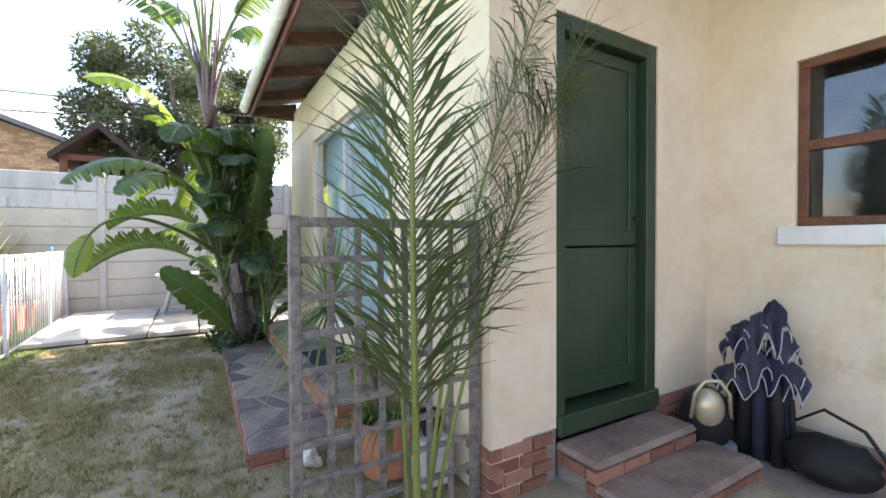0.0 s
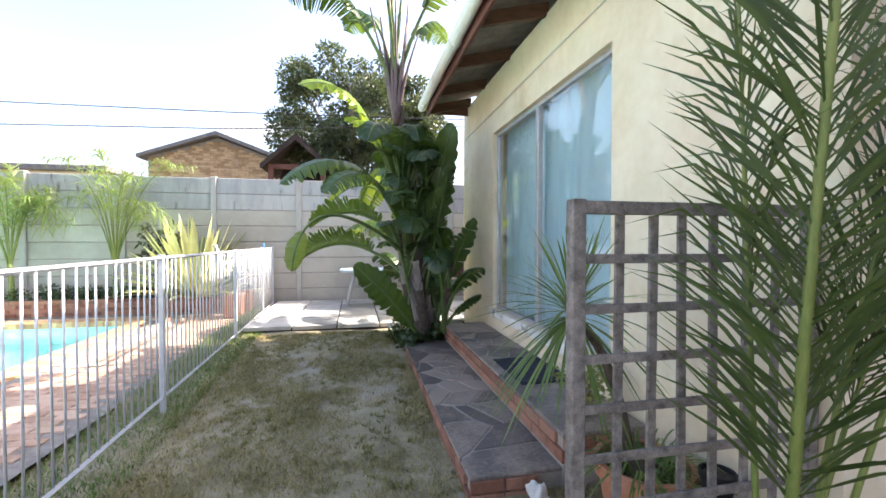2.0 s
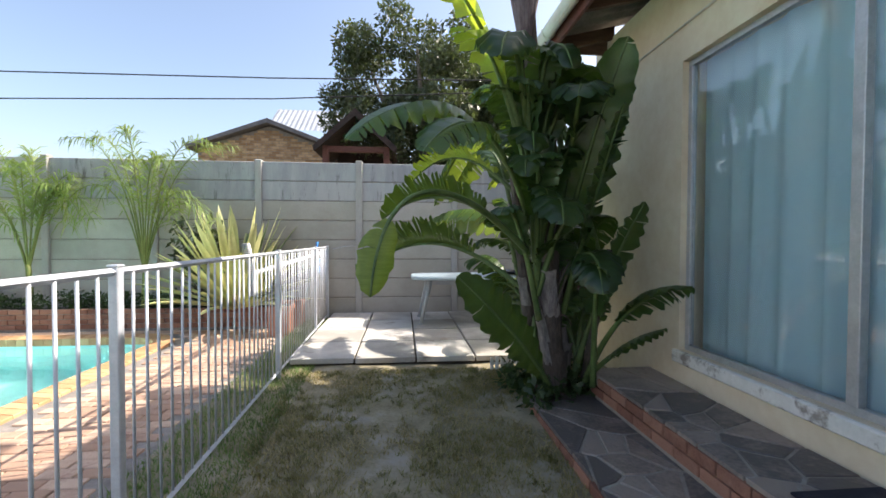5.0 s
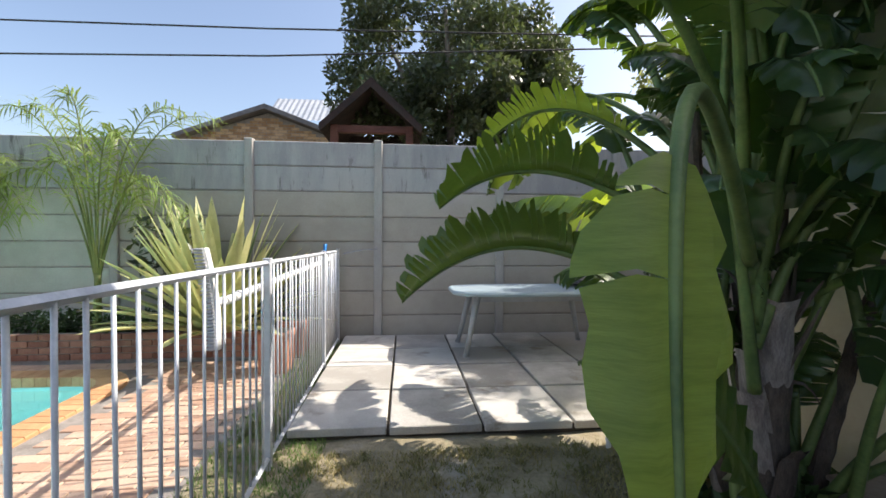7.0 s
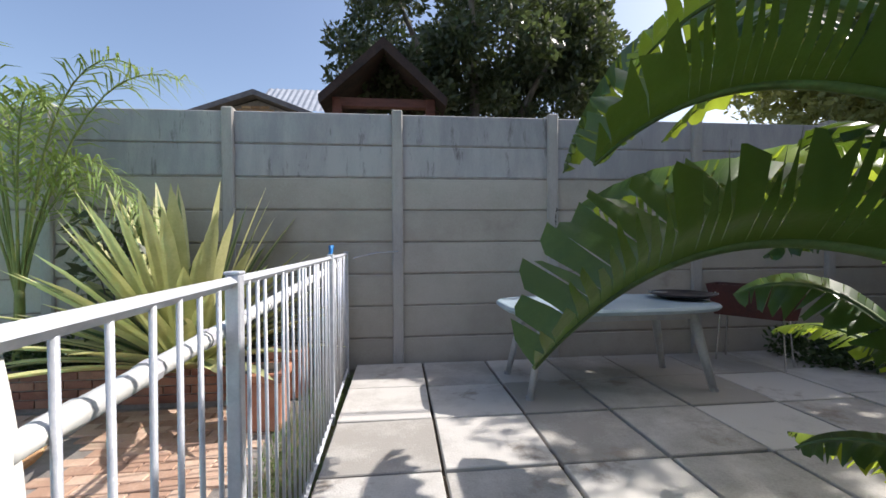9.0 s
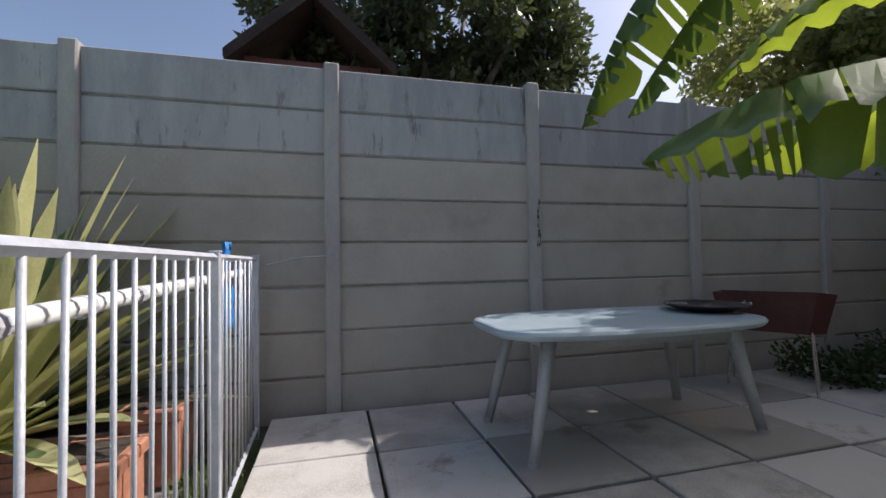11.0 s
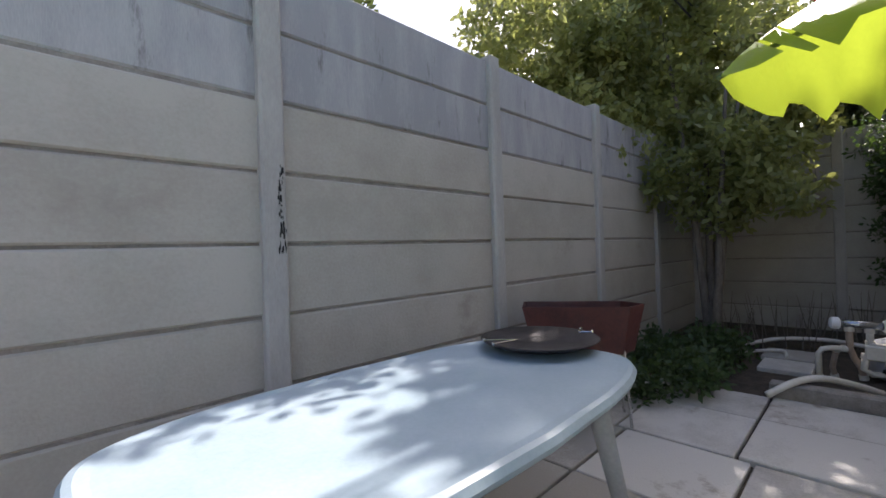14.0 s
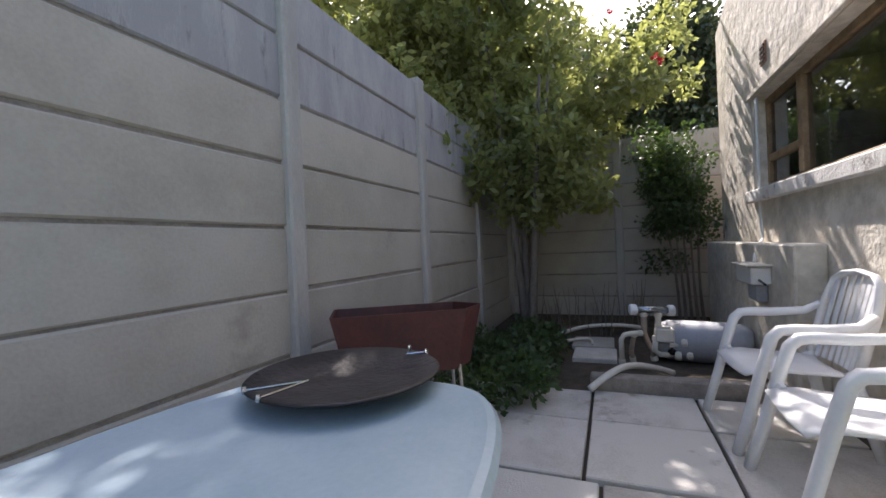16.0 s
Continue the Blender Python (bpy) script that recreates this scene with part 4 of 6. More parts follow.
for i in range(11):
    f = i / 10
    z, w = 1.24 - 0.50 * f, 0.035 + 0.15 * min(1.0, 1.5 * f)
    rows_s.append([bm.verts.new((-2.265 + 0.018 * math.sin(2.3 * k + 1.1 * i) - 0.02 * math.sin(math.pi * f), 9.40 + 0.05 * f + (k - 3) / 3 * w, z - 0.018 * math.sin(1.7 * k) * f)) for k in range(7)])
for a, b in zip(rows_s, rows_s[1:]):
    for k in range(6):
        bm.faces.new((a[k], a[k + 1], b[k + 1], b[k]))
ob = part("sheet", bm, M_BLUE, bag, smooth=True)
ob.modifiers.new("thick", "SOLIDIFY").thickness = 0.004
bm = bmesh.new()
tube(bm, [(-2.14, 9.98, 1.11), (-1.9, 10.04, 1.16), (-1.68, 10.06, 1.17)], 0.004, 5)
tagged(part("tie_wire", bm, M_STEEL), "thin steel wire tying the fence to the wall", "wire")

# ---- trellis and the plants beside the porch ----
trellis = thing("trellis", "weathered grey wooden lattice trellis standing in the grass", "trellis", (0.225, 1.775, -0.17))
TW, TH = 1.04, 1.60
rng = random.Random(2)
for x in (0.0, TW - 0.05):
    part("post", boxes((x, x + 0.05, -0.02, 0.03, 0, TH), bevel=0.004), M_TRELLIS, trellis)
part("top_rail", boxes((0.05, TW - 0.05, -0.015, 0.02, TH - 0.05, TH - 0.005), bevel=0.003), M_TRELLIS, trellis)
for i in range(1, 7):
    x = 0.05 + i * (TW - 0.1) / 7
    part("upright_slat", boxes((x - 0.017, x + 0.017, 0.004, 0.018, 0.02, TH - 0.05), bevel=0.002), M_TRELLIS, trellis).rotation_euler = (0, radians(rng.uniform(-0.4, 0.4)), 0)
for i in range(1, 9):
    z = TH - 0.03 - i * 0.172
    part("cross_slat", boxes((0.05, TW - 0.05, -0.012, 0.002, z - 0.016, z + 0.016), bevel=0.002), M_TRELLIS, trellis).rotation_euler = (0, radians(rng.uniform(-0.4, 0.4)), 0)

palm = thing("young_palm", "young feather palm with a tall stalk and stiff leaflets", "palm", (0.70, 1.44, -0.18))
FR = [((0, 0, 0), (-0.06, -0.08, 1.2), (-0.20, -0.36, 3.1), 140, 0.47, 0.29, 0.10, 0.0060), ((0.02, 0.0, 0), (0.10, -0.05, 1.5), (0.60, -0.24, 2.75), 150, 0.50, 0.34, 0.18, 0.0054), ((0.01, 0.02, 0), (0.12, 0.0, 0.9), (0.42, -0.14, 1.75), 60, 0.42, 0.52, 0.25, 0.0052), ((-0.02, 0.02, 0), (-0.08, 0.04, 1.4), (-0.22, 0.0, 3.1), 70, 0.42, 0.40, 0.3, 0.0050), ((0.03, 0.0, 0), (0.22, -0.10, 1.3), (0.72, -0.28, 2.42), 120, 0.48, 0.42, 0.25, 0.0052)]
for k, (a, b, c, n, ln, first, hang, wd) in enumerate(FR):
    bm = bmesh.new()
    tube(bm, bez(a, b, c, 16), [0.021 - 0.0155 * i / 16 if k == 0 else 0.012 - 0.010 * i / 16 for i in range(17)], 7)
    st = part("frond_stalk", bm, M_PALM_STEM, palm, smooth=True)
    part("frond_blade", frond(bmesh.new(), a, b, c, n, ln, wd, 20 + k, 0.62 if k == 0 else 0.52, hang, first), M_PALM, st)
for k, (a, b, c) in enumerate((((0.34, 0.0, 1.75), (0.58, -0.05, 2.55), (0.74, -0.14, 2.0)), ((0.28, 0.0, 2.0), (0.54, -0.05, 2.65), (0.66, -0.10, 2.2)))):
    bm = frond(bmesh.new(), a, b, c, 50, 0.26, 0.0028, 31 + k, 0.9, 0.9, 0.05)
    part("dry_frond_tip", bm, M_PALM_DRY if k == 0 else M_PALM, palm, "withered grey-brown leaflet tips" if k == 0 else "")


def flower_pot(name, label, place, r, h, mat, category="pot"):
    p = thing(name, label, category, place)
    bm = lathe(bmesh.new(), [(r * 0.68, 0), (r * 0.92, h * 0.78), (r, h * 0.80), (r * 1.02, h), (r * 0.90, h), (r * 0.86, h * 0.8), (0.02, h * 0.8)], 28)
    part("pot_body", bm, mat, p, smooth=False)
    part("potting_soil", lathe(bmesh.new(), [(r * 0.86, h * 0.8), (r * 0.85, h * 0.86), (0.01, h * 0.87)], 20), M_SOIL, p)
    return p


flower_pot("terracotta_pot", "large plain terracotta pot behind the trellis", (0.93, 2.32, -0.17), 0.235, 0.36, M_TERRA)
flower_pot("black_pot", "small black plastic plant pot on a white block", (1.10, 2.05, 0.12), 0.075, 0.14, M_BLACK)
tagged(part("white_block", boxes((1.0, 1.2, 1.96, 2.14, -0.17, 0.12), bevel=0.015), M_STONE), "chipped white painted block beside the wall", "block")
spider = thing("spider_plant", "spider plant with thin arching pale green leaves", "plant", (0.93, 2.32, 0.13))
rng = random.Random(12)
bm = bmesh.new()
for i in range(170):
    a = rng.uniform(0, 6.283)
    blade(bm, (0.10 * math.cos(a), 0.10 * math.sin(a), 0.0), (math.cos(a), math.sin(a), 0), rng.uniform(0.24, 0.46), 0.008, rng.uniform(0.6, 1.4), rng.uniform(0.5, 1.0), 4)
part("leaves", bm, M_SPIKY, spider)
drac = thing("dracaena", "spiky dracaena with a head of sword leaves on a leaning trunk", "plant", (1.00, 2.48, -0.17))
bm = bmesh.new()
tube(bm, bez((0, 0, 0), (-0.08, 0.0, 0.85), (-0.42, -0.08, 1.09), 12), [0.035 - 0.014 * i / 12 for i in range(13)], 8)
part("trunk", bm, M_STEM, drac, smooth=True)
for k in range(3):
    bm = bmesh.new()
    for i in range(38):
        a = rng.uniform(0, 6.283)
        lift = (1.15, 0.45, -0.35)[k] + rng.uniform(-0.3, 0.3)
        blade(bm, (-0.42, -0.08, 1.10 + 0.02 * (1 - k)), (math.cos(a), math.sin(a), 0), rng.uniform(0.40, 0.58), 0.012, lift, rng.uniform(0.08, 0.25) + 0.14 * k, 5)
    part("leaf_whorl", bm, M_SPIKY, drac)
shrub = thing("small_shrub", "small leafy potted shrub beside the door mat", "shrub", (1.0, 2.95, 0.155))
leaf_cloud("foliage", [(0, 0, 0.14, 0.14), (0.08, 0.12, 0.2, 0.1), (-0.1, 0.05, 0.24, 0.1), (0.05, -0.05, 0.3, 0.09)], 500, 0.022, M_SHRUB, shrub, 40)
bm = bmesh.new()
tube(bm, [(0, 0, 0), (0.02, 0.02, 0.2)], 0.008, 6)
tube(bm, [(0.01, 0, 0.02), (-0.08, 0.04, 0.22)], 0.006, 6)
part("twigs", bm, M_BARK, shrub)
bm = bmesh.new()
bmesh.ops.create_icosphere(bm, subdivisions=4, radius=0.06)
for v in bm.verts:
    v.co = v.co * (1 + 0.9 * noise.noise(v.co * 22) + 0.35 * noise.noise(v.co * 60))
    v.co.z = v.co.z * 1.35 + 0.08
    v.co.x *= 0.8
stone = tagged(part("garden_stone", bm, M_STONE, smooth=True), "lumpy white garden stone standing in the grass", "stone")
stone.matrix_basis = pose(0.52, 2.62, -0.185, 12, -15, 20)
tagged(part("door_mat", boxes((0.79, 1.24, 3.56, 4.27, 0.160, 0.174), bevel=0.005), M_MAT), "navy blue rubber door mat on the slate step", "mat")

# ---- giant strelitzia ----
strel = thing("strelitzia_tree", "giant strelitzia with several stems and torn paddle leaves", "tree", (0.45, 6.25, -0.12))
O = Vector((0.45, 6.25, -0.12))


def rel(*p):
    return Vector(p) - O


STEMS = [((0.42, 6.15, -0.1), (0.30, 6.0, 1.1), (0.02, 5.80, 3.30), 0.095, 0.05), ((0.55, 6.3, -0.1), (0.45, 6.3, 1.2), (0.38, 6.2, 2.3), 0.07, 0.04), ((0.34, 6.25, -0.1), (0.15, 6.25, 0.8), (0.05, 6.2, 1.9), 0.065, 0.035), ((0.70, 6.2, -0.1), (0.74, 6.1, 0.6), (0.80, 5.95, 1.2), 0.045, 0.025), ((0.62, 6.45, -0.1), (0.7, 6.6, 1.0), (0.62, 6.7, 2.0), 0.06, 0.035)]
for a, b, c, r0, r1 in STEMS:
    bm = bmesh.new()
    n = 22
    tube(bm, bez(rel(*a), rel(*b), rel(*c), n), [(r0 + (r1 - r0) * i / n) * (1.0 + 0.14 * (i % 3 == 0)) for i in range(n + 1)], 10)
    part("trunk", bm, M_STEM, strel, "ringed brown fibrous trunk", smooth=False)
for i in range(16):
    rng = random.Random(100 + i)
    a = rng.uniform(0, 6.283)
    z = rng.uniform(0.25, 1.6)
    bx, by = 0.36 - 0.08 * z, 6.1 - 0.08 * z
    bm = bmesh.new()
    tube(bm, bez(rel(bx, by, z), rel(bx + 0.12 * math.cos(a), by + 0.12 * math.sin(a), z + 0.25), rel(bx + 0.2 * math.cos(a), by + 0.2 * math.sin(a), z + rng.uniform(0.0, 0.5)), 6), [0.03, 0.026, 0.022, 0.017, 0.013, 0.009, 0.004], 6, flat=0.5)
    part("dead_sheath", bm, M_STEM, strel, "dry split leaf sheath")
rng = random.Random(77)
for a, b, c, r0, r1 in STEMS[:3]:
    path = bez(rel(*a), rel(*b), rel(*c), 40)
    for i in range(2, 34, 3):
        # old leaf bases that clasp the trunk and peel away at the top
        head, span = rng.uniform(0, 6.283), rng.uniform(0.9, 1.3)
        bm = bmesh.new()
        cols = []
        for j in range(6):
            q = path[min(40, i + j)]
            r = (r0 + (r1 - r0) * i / 40) * (1.12 + 0.05 * j) + (0.035 * rng.random() if j == 5 else 0)
            w = span * (1.0 - 0.13 * j * (0.6 + 0.4 * rng.random()))
            cols.append([bm.verts.new(q + Vector((math.cos(head + w * u) * r, math.sin(head + w * u) * r, 0.03 * rng.random() * (j > 3)))) for u in (-1, -0.5, 0, 0.5, 1)])
        for p, q in zip(cols, cols[1:]):
            for k in range(4):
                bm.faces.new((p[k], p[k + 1], q[k + 1], q[k]))
        part("old_sheath", bm, M_SHEATH_G if rng.random() < 0.6 else M_STEM, strel, "grey peeling leaf base", smooth=True)
LEAVES = [
    # base, bend, tip, half width, tearing, droop, stalk, roll, yellow (leaf tone; 1 and 3 sunlit)
    ((0.20, 6.30, 0.80), (-0.62, 6.78, 1.62), (-1.34, 6.66, 0.93), 0.26, 0.6, -0.9, 0.30, 0.0, 2),
    ((0.30, 6.40, 1.20), (-0.50, 6.80, 2.03), (-1.12, 6.78, 1.47), 0.21, 0.6, -1.0, 0.30, 0.0, 2),
    ((0.35, 6.45, 1.45), (-0.30, 6.95, 2.55), (-0.85, 7.05, 1.85), 0.20, 0.6, -0.5, 0.30, 0.0, 1),
    ((0.05, 5.95, 1.70), (-0.60, 5.60, 2.62), (-1.27, 5.22, 1.89), 0.24, 0.3, 0.35, 0.35, 0.2, 2),
    ((0.12, 5.95, 1.40), (-0.35, 5.45, 2.45), (-0.80, 4.98, 1.78), 0.22, 0.3, 0.30, 0.40, 0.3, 2),
    ((0.06, 5.80, 1.90), (-0.45, 5.45, 3.30), (-1.02, 4.95, 2.86), 0.21, 0.20, 0.25, 0.38, 0.5, 1),
    ((0.10, 5.85, 1.70), (-0.30, 5.60, 2.90), (-0.52, 5.30, 2.62), 0.21, 0.15, 0.25, 0.40, 0.4, 1),
    ((0.36, 6.05, -0.02), (0.05, 5.85, 0.50), (-0.50, 5.80, 1.00), 0.22, 0.04, -0.10, 0.20, 1.15, 0),
    ((0.42, 6.15, 0.90), (0.52, 5.90, 1.90), (0.67, 5.45, 2.72), 0.21, 0.10, 0.15, 0.35, 0.9, 0),
    ((0.45, 6.10, 0.60), (0.55, 5.80, 1.50), (0.63, 5.42, 2.25), 0.23, 0.10, 0.10, 0.35, -0.6, 0),
    ((0.62, 6.15, 0.20), (0.80, 6.05, 1.00), (1.08, 5.90, 1.60), 0.16, 0.15, 0.15, 0.40, 0.7, 0),
    ((0.66, 6.05, 0.10), (0.78, 5.70, 0.90), (0.96, 5.15, 0.98), 0.15, 0.35, 0.30, 0.42, 0.2, 0),
    ((0.66, 6.10, 0.05), (0.85, 5.85, 0.45), (1.05, 5.55, 0.62), 0.12, 0.10, 0.25, 0.35, 0.1, 0),
    ((0.06, 5.85, 1.20), (-1.00, 4.84, 2.02), (-1.07, 4.64, 1.00), 0.10, 0.12, 0.30, 0.78, 0.70, 3),
    ((0.10, 5.90, 2.00), (-0.20, 5.35, 3.00), (-0.35, 5.00, 2.35), 0.20, 0.15, 0.4, 0.40, 0.2, 0),
    ((0.40, 6.00, 1.60), (0.45, 5.60, 2.70), (0.20, 5.20, 2.20), 0.22, 0.25, 0.30, 0.35, 0.0, 0),
    ((0.30, 6.10, 1.00), (0.25, 5.60, 1.90), (0.12, 5.22, 1.38), 0.21, 0.20, 0.35, 0.35, 0.2, 0),
    ((0.45, 6.20, 0.80), (0.55, 5.65, 1.50), (0.48, 5.40, 0.90), 0.20, 0.15, 0.40, 0.35, -0.2, 0),
    ((0.60, 6.65, 1.00), (0.10, 7.45, 1.90), (-0.655, 7.99, 1.435), 0.17, 0.45, 1.1, 0.28, -0.45, 2),
    ((0.90, 6.80, 1.00), (0.95, 7.75, 2.12), (0.27, 8.37, 1.57), 0.20, 0.15, 0.85, 0.35, -0.4, 1),
    ((0.50, 6.60, 1.60), (0.05, 8.10, 3.40), (-0.47, 8.62, 1.76), 0.22, 0.60, 0.75, 0.35, 0.0, 2),
    ((0.60, 6.60, 1.70), (0.45, 8.05, 3.30), (-0.27, 8.53, 1.80), 0.20, 0.60, 0.75, 0.38, 0.2, 2),
    ((0.60, 6.55, 1.30), (0.90, 7.90, 2.90), (0.30, 8.62, 2.00), 0.21, 0.18, 0.25, 0.40, 0.2, 1),
    ((0.50, 6.50, 0.60), (0.20, 7.00, 1.55), (-0.15, 7.25, 1.18), 0.16, 0.35, 0.35, 0.40, 0.0, 0),
    ((0.45, 6.45, 0.10), (0.15, 6.90, 0.70), (-0.10, 7.15, 0.42), 0.15, 0.10, 0.25, 0.30, 0.0, 0),
    ((0.45, 6.50, 0.10), (0.50, 7.30, 1.05), (0.40, 7.78, 0.74), 0.13, 0.60, 0.30, 0.35, 0.0, 1),
    ((0.02, 5.80, 3.10), (-0.55, 5.60, 4.60), (-1.20, 5.40, 3.95), 0.22, 0.65, 0.65, 0.38, 0.0, 0),
    ((0.02, 5.80, 3.20), (-0.15, 5.20, 4.90), (-0.45, 4.60, 4.30), 0.22, 0.65, 0.65, 0.38, 0.0, 0),
    ((0.02, 5.80, 3.20), (0.45, 5.40, 4.70), (0.72, 4.90, 4.05), 0.22, 0.65, 0.65, 0.40, 0.0, 0),
    ((0.02, 5.82, 3.20), (0.35, 6.20, 4.70), (0.85, 6.60, 4.20), 0.22, 0.65, 0.65, 0.38, 0.0, 0),
    ((0.02, 5.82, 3.20), (-0.20, 6.40, 4.90), (-0.60, 6.95, 4.40), 0.24, 0.60, 0.60, 0.38, 0.0, 0),
    ((0.02, 5.80, 3.30), (-0.05, 5.80, 4.80), (-0.10, 5.60, 5.60), 0.24, 0.45, 0.20, 0.40, 0.3, 1),
    ((0.02, 5.80, 3.30), (0.10, 6.00, 4.90), (0.35, 6.00, 5.40), 0.24, 0.45, 0.20, 0.40, -0.3, 0),
]
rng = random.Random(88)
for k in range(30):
    # the crowded middle of the clump, its shade put into the darkest leaf tone
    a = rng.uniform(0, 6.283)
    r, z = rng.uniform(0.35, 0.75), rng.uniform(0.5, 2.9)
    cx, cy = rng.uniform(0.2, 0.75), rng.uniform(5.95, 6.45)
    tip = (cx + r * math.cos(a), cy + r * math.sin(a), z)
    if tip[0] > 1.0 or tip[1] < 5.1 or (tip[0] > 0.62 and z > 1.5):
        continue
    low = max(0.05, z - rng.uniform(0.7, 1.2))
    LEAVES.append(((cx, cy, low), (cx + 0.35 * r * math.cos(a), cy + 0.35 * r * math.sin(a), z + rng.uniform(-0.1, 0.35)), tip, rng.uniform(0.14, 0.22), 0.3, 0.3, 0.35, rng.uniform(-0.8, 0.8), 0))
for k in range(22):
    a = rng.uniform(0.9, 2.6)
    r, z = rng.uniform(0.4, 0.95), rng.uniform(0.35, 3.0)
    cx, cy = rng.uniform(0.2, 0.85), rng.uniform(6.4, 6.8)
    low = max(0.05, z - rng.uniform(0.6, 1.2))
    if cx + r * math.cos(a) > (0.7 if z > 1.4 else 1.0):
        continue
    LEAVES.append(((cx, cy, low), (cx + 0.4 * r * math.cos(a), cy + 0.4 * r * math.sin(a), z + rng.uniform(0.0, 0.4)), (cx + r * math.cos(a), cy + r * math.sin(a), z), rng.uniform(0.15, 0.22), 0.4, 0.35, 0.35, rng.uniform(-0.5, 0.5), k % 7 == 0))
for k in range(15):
    # leaves crowding in front of the trunk, in the dark shaded tone
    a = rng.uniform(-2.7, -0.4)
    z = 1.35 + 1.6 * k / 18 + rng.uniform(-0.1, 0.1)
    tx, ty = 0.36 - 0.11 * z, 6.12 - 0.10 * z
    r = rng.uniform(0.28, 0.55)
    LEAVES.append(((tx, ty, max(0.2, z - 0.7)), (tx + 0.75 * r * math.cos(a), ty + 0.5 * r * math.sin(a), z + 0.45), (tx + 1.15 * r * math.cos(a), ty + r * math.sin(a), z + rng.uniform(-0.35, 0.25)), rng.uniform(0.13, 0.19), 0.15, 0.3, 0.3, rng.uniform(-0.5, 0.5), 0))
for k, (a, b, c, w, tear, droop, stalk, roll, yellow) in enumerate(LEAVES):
    paddle_leaf(rel(*a), rel(*b), rel(*c), w, 300 + k, (M_STREL, M_STREL_LIT, M_STREL_M, M_STREL_B)[int(yellow)], strel, tear, droop, stalk, roll)
for i in range(11):
    rng = random.Random(400 + i)
    a = 0.571 * i + rng.uniform(-0.1, 0.1)
    r, z = rng.uniform(0.10, 0.34), rng.uniform(3.8, 4.4)
    bm = bmesh.new()
    tube(bm, bez(rel(0.02, 5.80, 2.75), rel(0.02 + 0.10 * math.cos(a), 5.80 + 0.10 * math.sin(a), 3.3), rel(0.02 + r * math.cos(a), 5.80 + r * math.sin(a), z), 8), [0.055, 0.058, 0.055, 0.048, 0.038, 0.03, 0.024, 0.02, 0.016], 7, flat=0.55)
    part("leaf_sheath", bm, M_SHEATH, strel, "purple-brown clasping leaf sheath", smooth=True)
under = thing("low_plants", "dark low leafy plants round the strelitzia stems", "plants", (0.42, 6.15, -0.10))
leaf_cloud("foliage", [(0, 0, 0.08, 0.25), (-0.2, -0.2, 0.05, 0.18), (0.3, 0.05, 0.1, 0.2), (-0.25, 0.25, 0.08, 0.2), (0.12, 0.4, 0.1, 0.22)], 900, 0.05, M_COVER, under, 41)
edging = thing("lawn_edging", "low white plastic picket edging at the lawn's end", "edging", (0.0, 6.92, -0.085))
for i in range(7):
    part("picket", boxes((i * 0.055, i * 0.055 + 0.035, -0.006, 0.006, 0, 0.13 + 0.012 * (i % 2)), bevel=0.005), M_GUTTER, edging)
part("rail", boxes((0, 0.37, 0.006, 0.012, 0.05, 0.07)), M_GUTTER, edging)

# ---- bed plants ----
agave = thing("agave", "large variegated agave with yellow-edged sword leaves", "agave", (-3.57, 9.60, 0.12))
rng = random.Random(21)
for i in range(96):
    a = 2.4 * i + rng.uniform(-0.2, 0.2)
    f = i / 96
    lift = 1.40 - 1.15 * f + rng.uniform(-0.08, 0.08)
    ln = rng.uniform(1.5, 1.9) * (1.0 - 0.22 * f)
    out = Vector((math.cos(a), math.sin(a) * (0.75 if math.sin(a) > 0 else 1.0), 0))
    lf = part("leaf", blade(bmesh.new(), (0.08 * math.cos(a), 0.08 * math.sin(a), 0.02), out, ln, 0.105, lift, 0.03 + 0.16 * f, 6, 0.45), M_AGAVE, agave, smooth=True)
    part("leaf_stripe", blade(bmesh.new(), (0.08 * math.cos(a), 0.08 * math.sin(a), 0.026), out, ln * 0.96, 0.048, lift, 0.03 + 0.16 * f, 6, 0.45), M_AGAVE_MID, lf, "green centre stripe", smooth=True)


def garden_palm(place, seed, lean, height):
    rng = random.Random(seed)
    p = thing("garden_palm", "slender pale green feather palm against the wall", "palm", place, group="palms along the wall")
    bm = bmesh.new()
    tube(bm, bez((0, 0, 0), (0.02, 0, 0.4), (lean * 0.2, 0, 0.75), 8), [0.05 - 0.015 * i / 8 for i in range(9)], 8)
    part("trunk", bm, M_PALM_STEM, p, smooth=True)
    for k in range(13):
        a = 0.57 * k * 2 + rng.uniform(-0.3, 0.3)
        r, h = rng.uniform(0.75, 1.45), rng.uniform(0.72, 1.0) * height
        c = (r * math.cos(a) + lean * 0.3, 0.22 * r * math.sin(a) - 0.12, h)
        b = (0.34 * r * math.cos(a), 0.18 * r * math.sin(a), h * 1.16)
        if k % 3 == 0:
            c = (c[0] * 1.15, c[1], h * 0.6)
        base = (lean * 0.15, 0, 0.6)
        bm = bmesh.new()
        tube(bm, bez(base, b, c, 10), [0.013 - 0.010 * i / 10 for i in range(11)], 6)
        st = part("frond_stalk", bm, M_PALM_STEM, p)
        part("frond_blade", frond(bmesh.new(), base, b, c, 34, 0.36, 0.0085, seed * 7 + k, 0.80, 0.45, 0.25), M_PALM_LIGHT, st)
    return p


garden_palm((-5.04, 9.72, 0.12), 51, 0.1, 2.75)
garden_palm((-6.72, 9.72, 0.12), 52, -0.1, 2.55)
garden_palm((-8.35, 9.72, 0.12), 53, 0.1, 2.3)
cover = thing("ground_cover", "dark green ground cover with small white flowers", "plants", (-6.0, 9.76, 0.14), kind="stuff")
rng = random.Random(6)
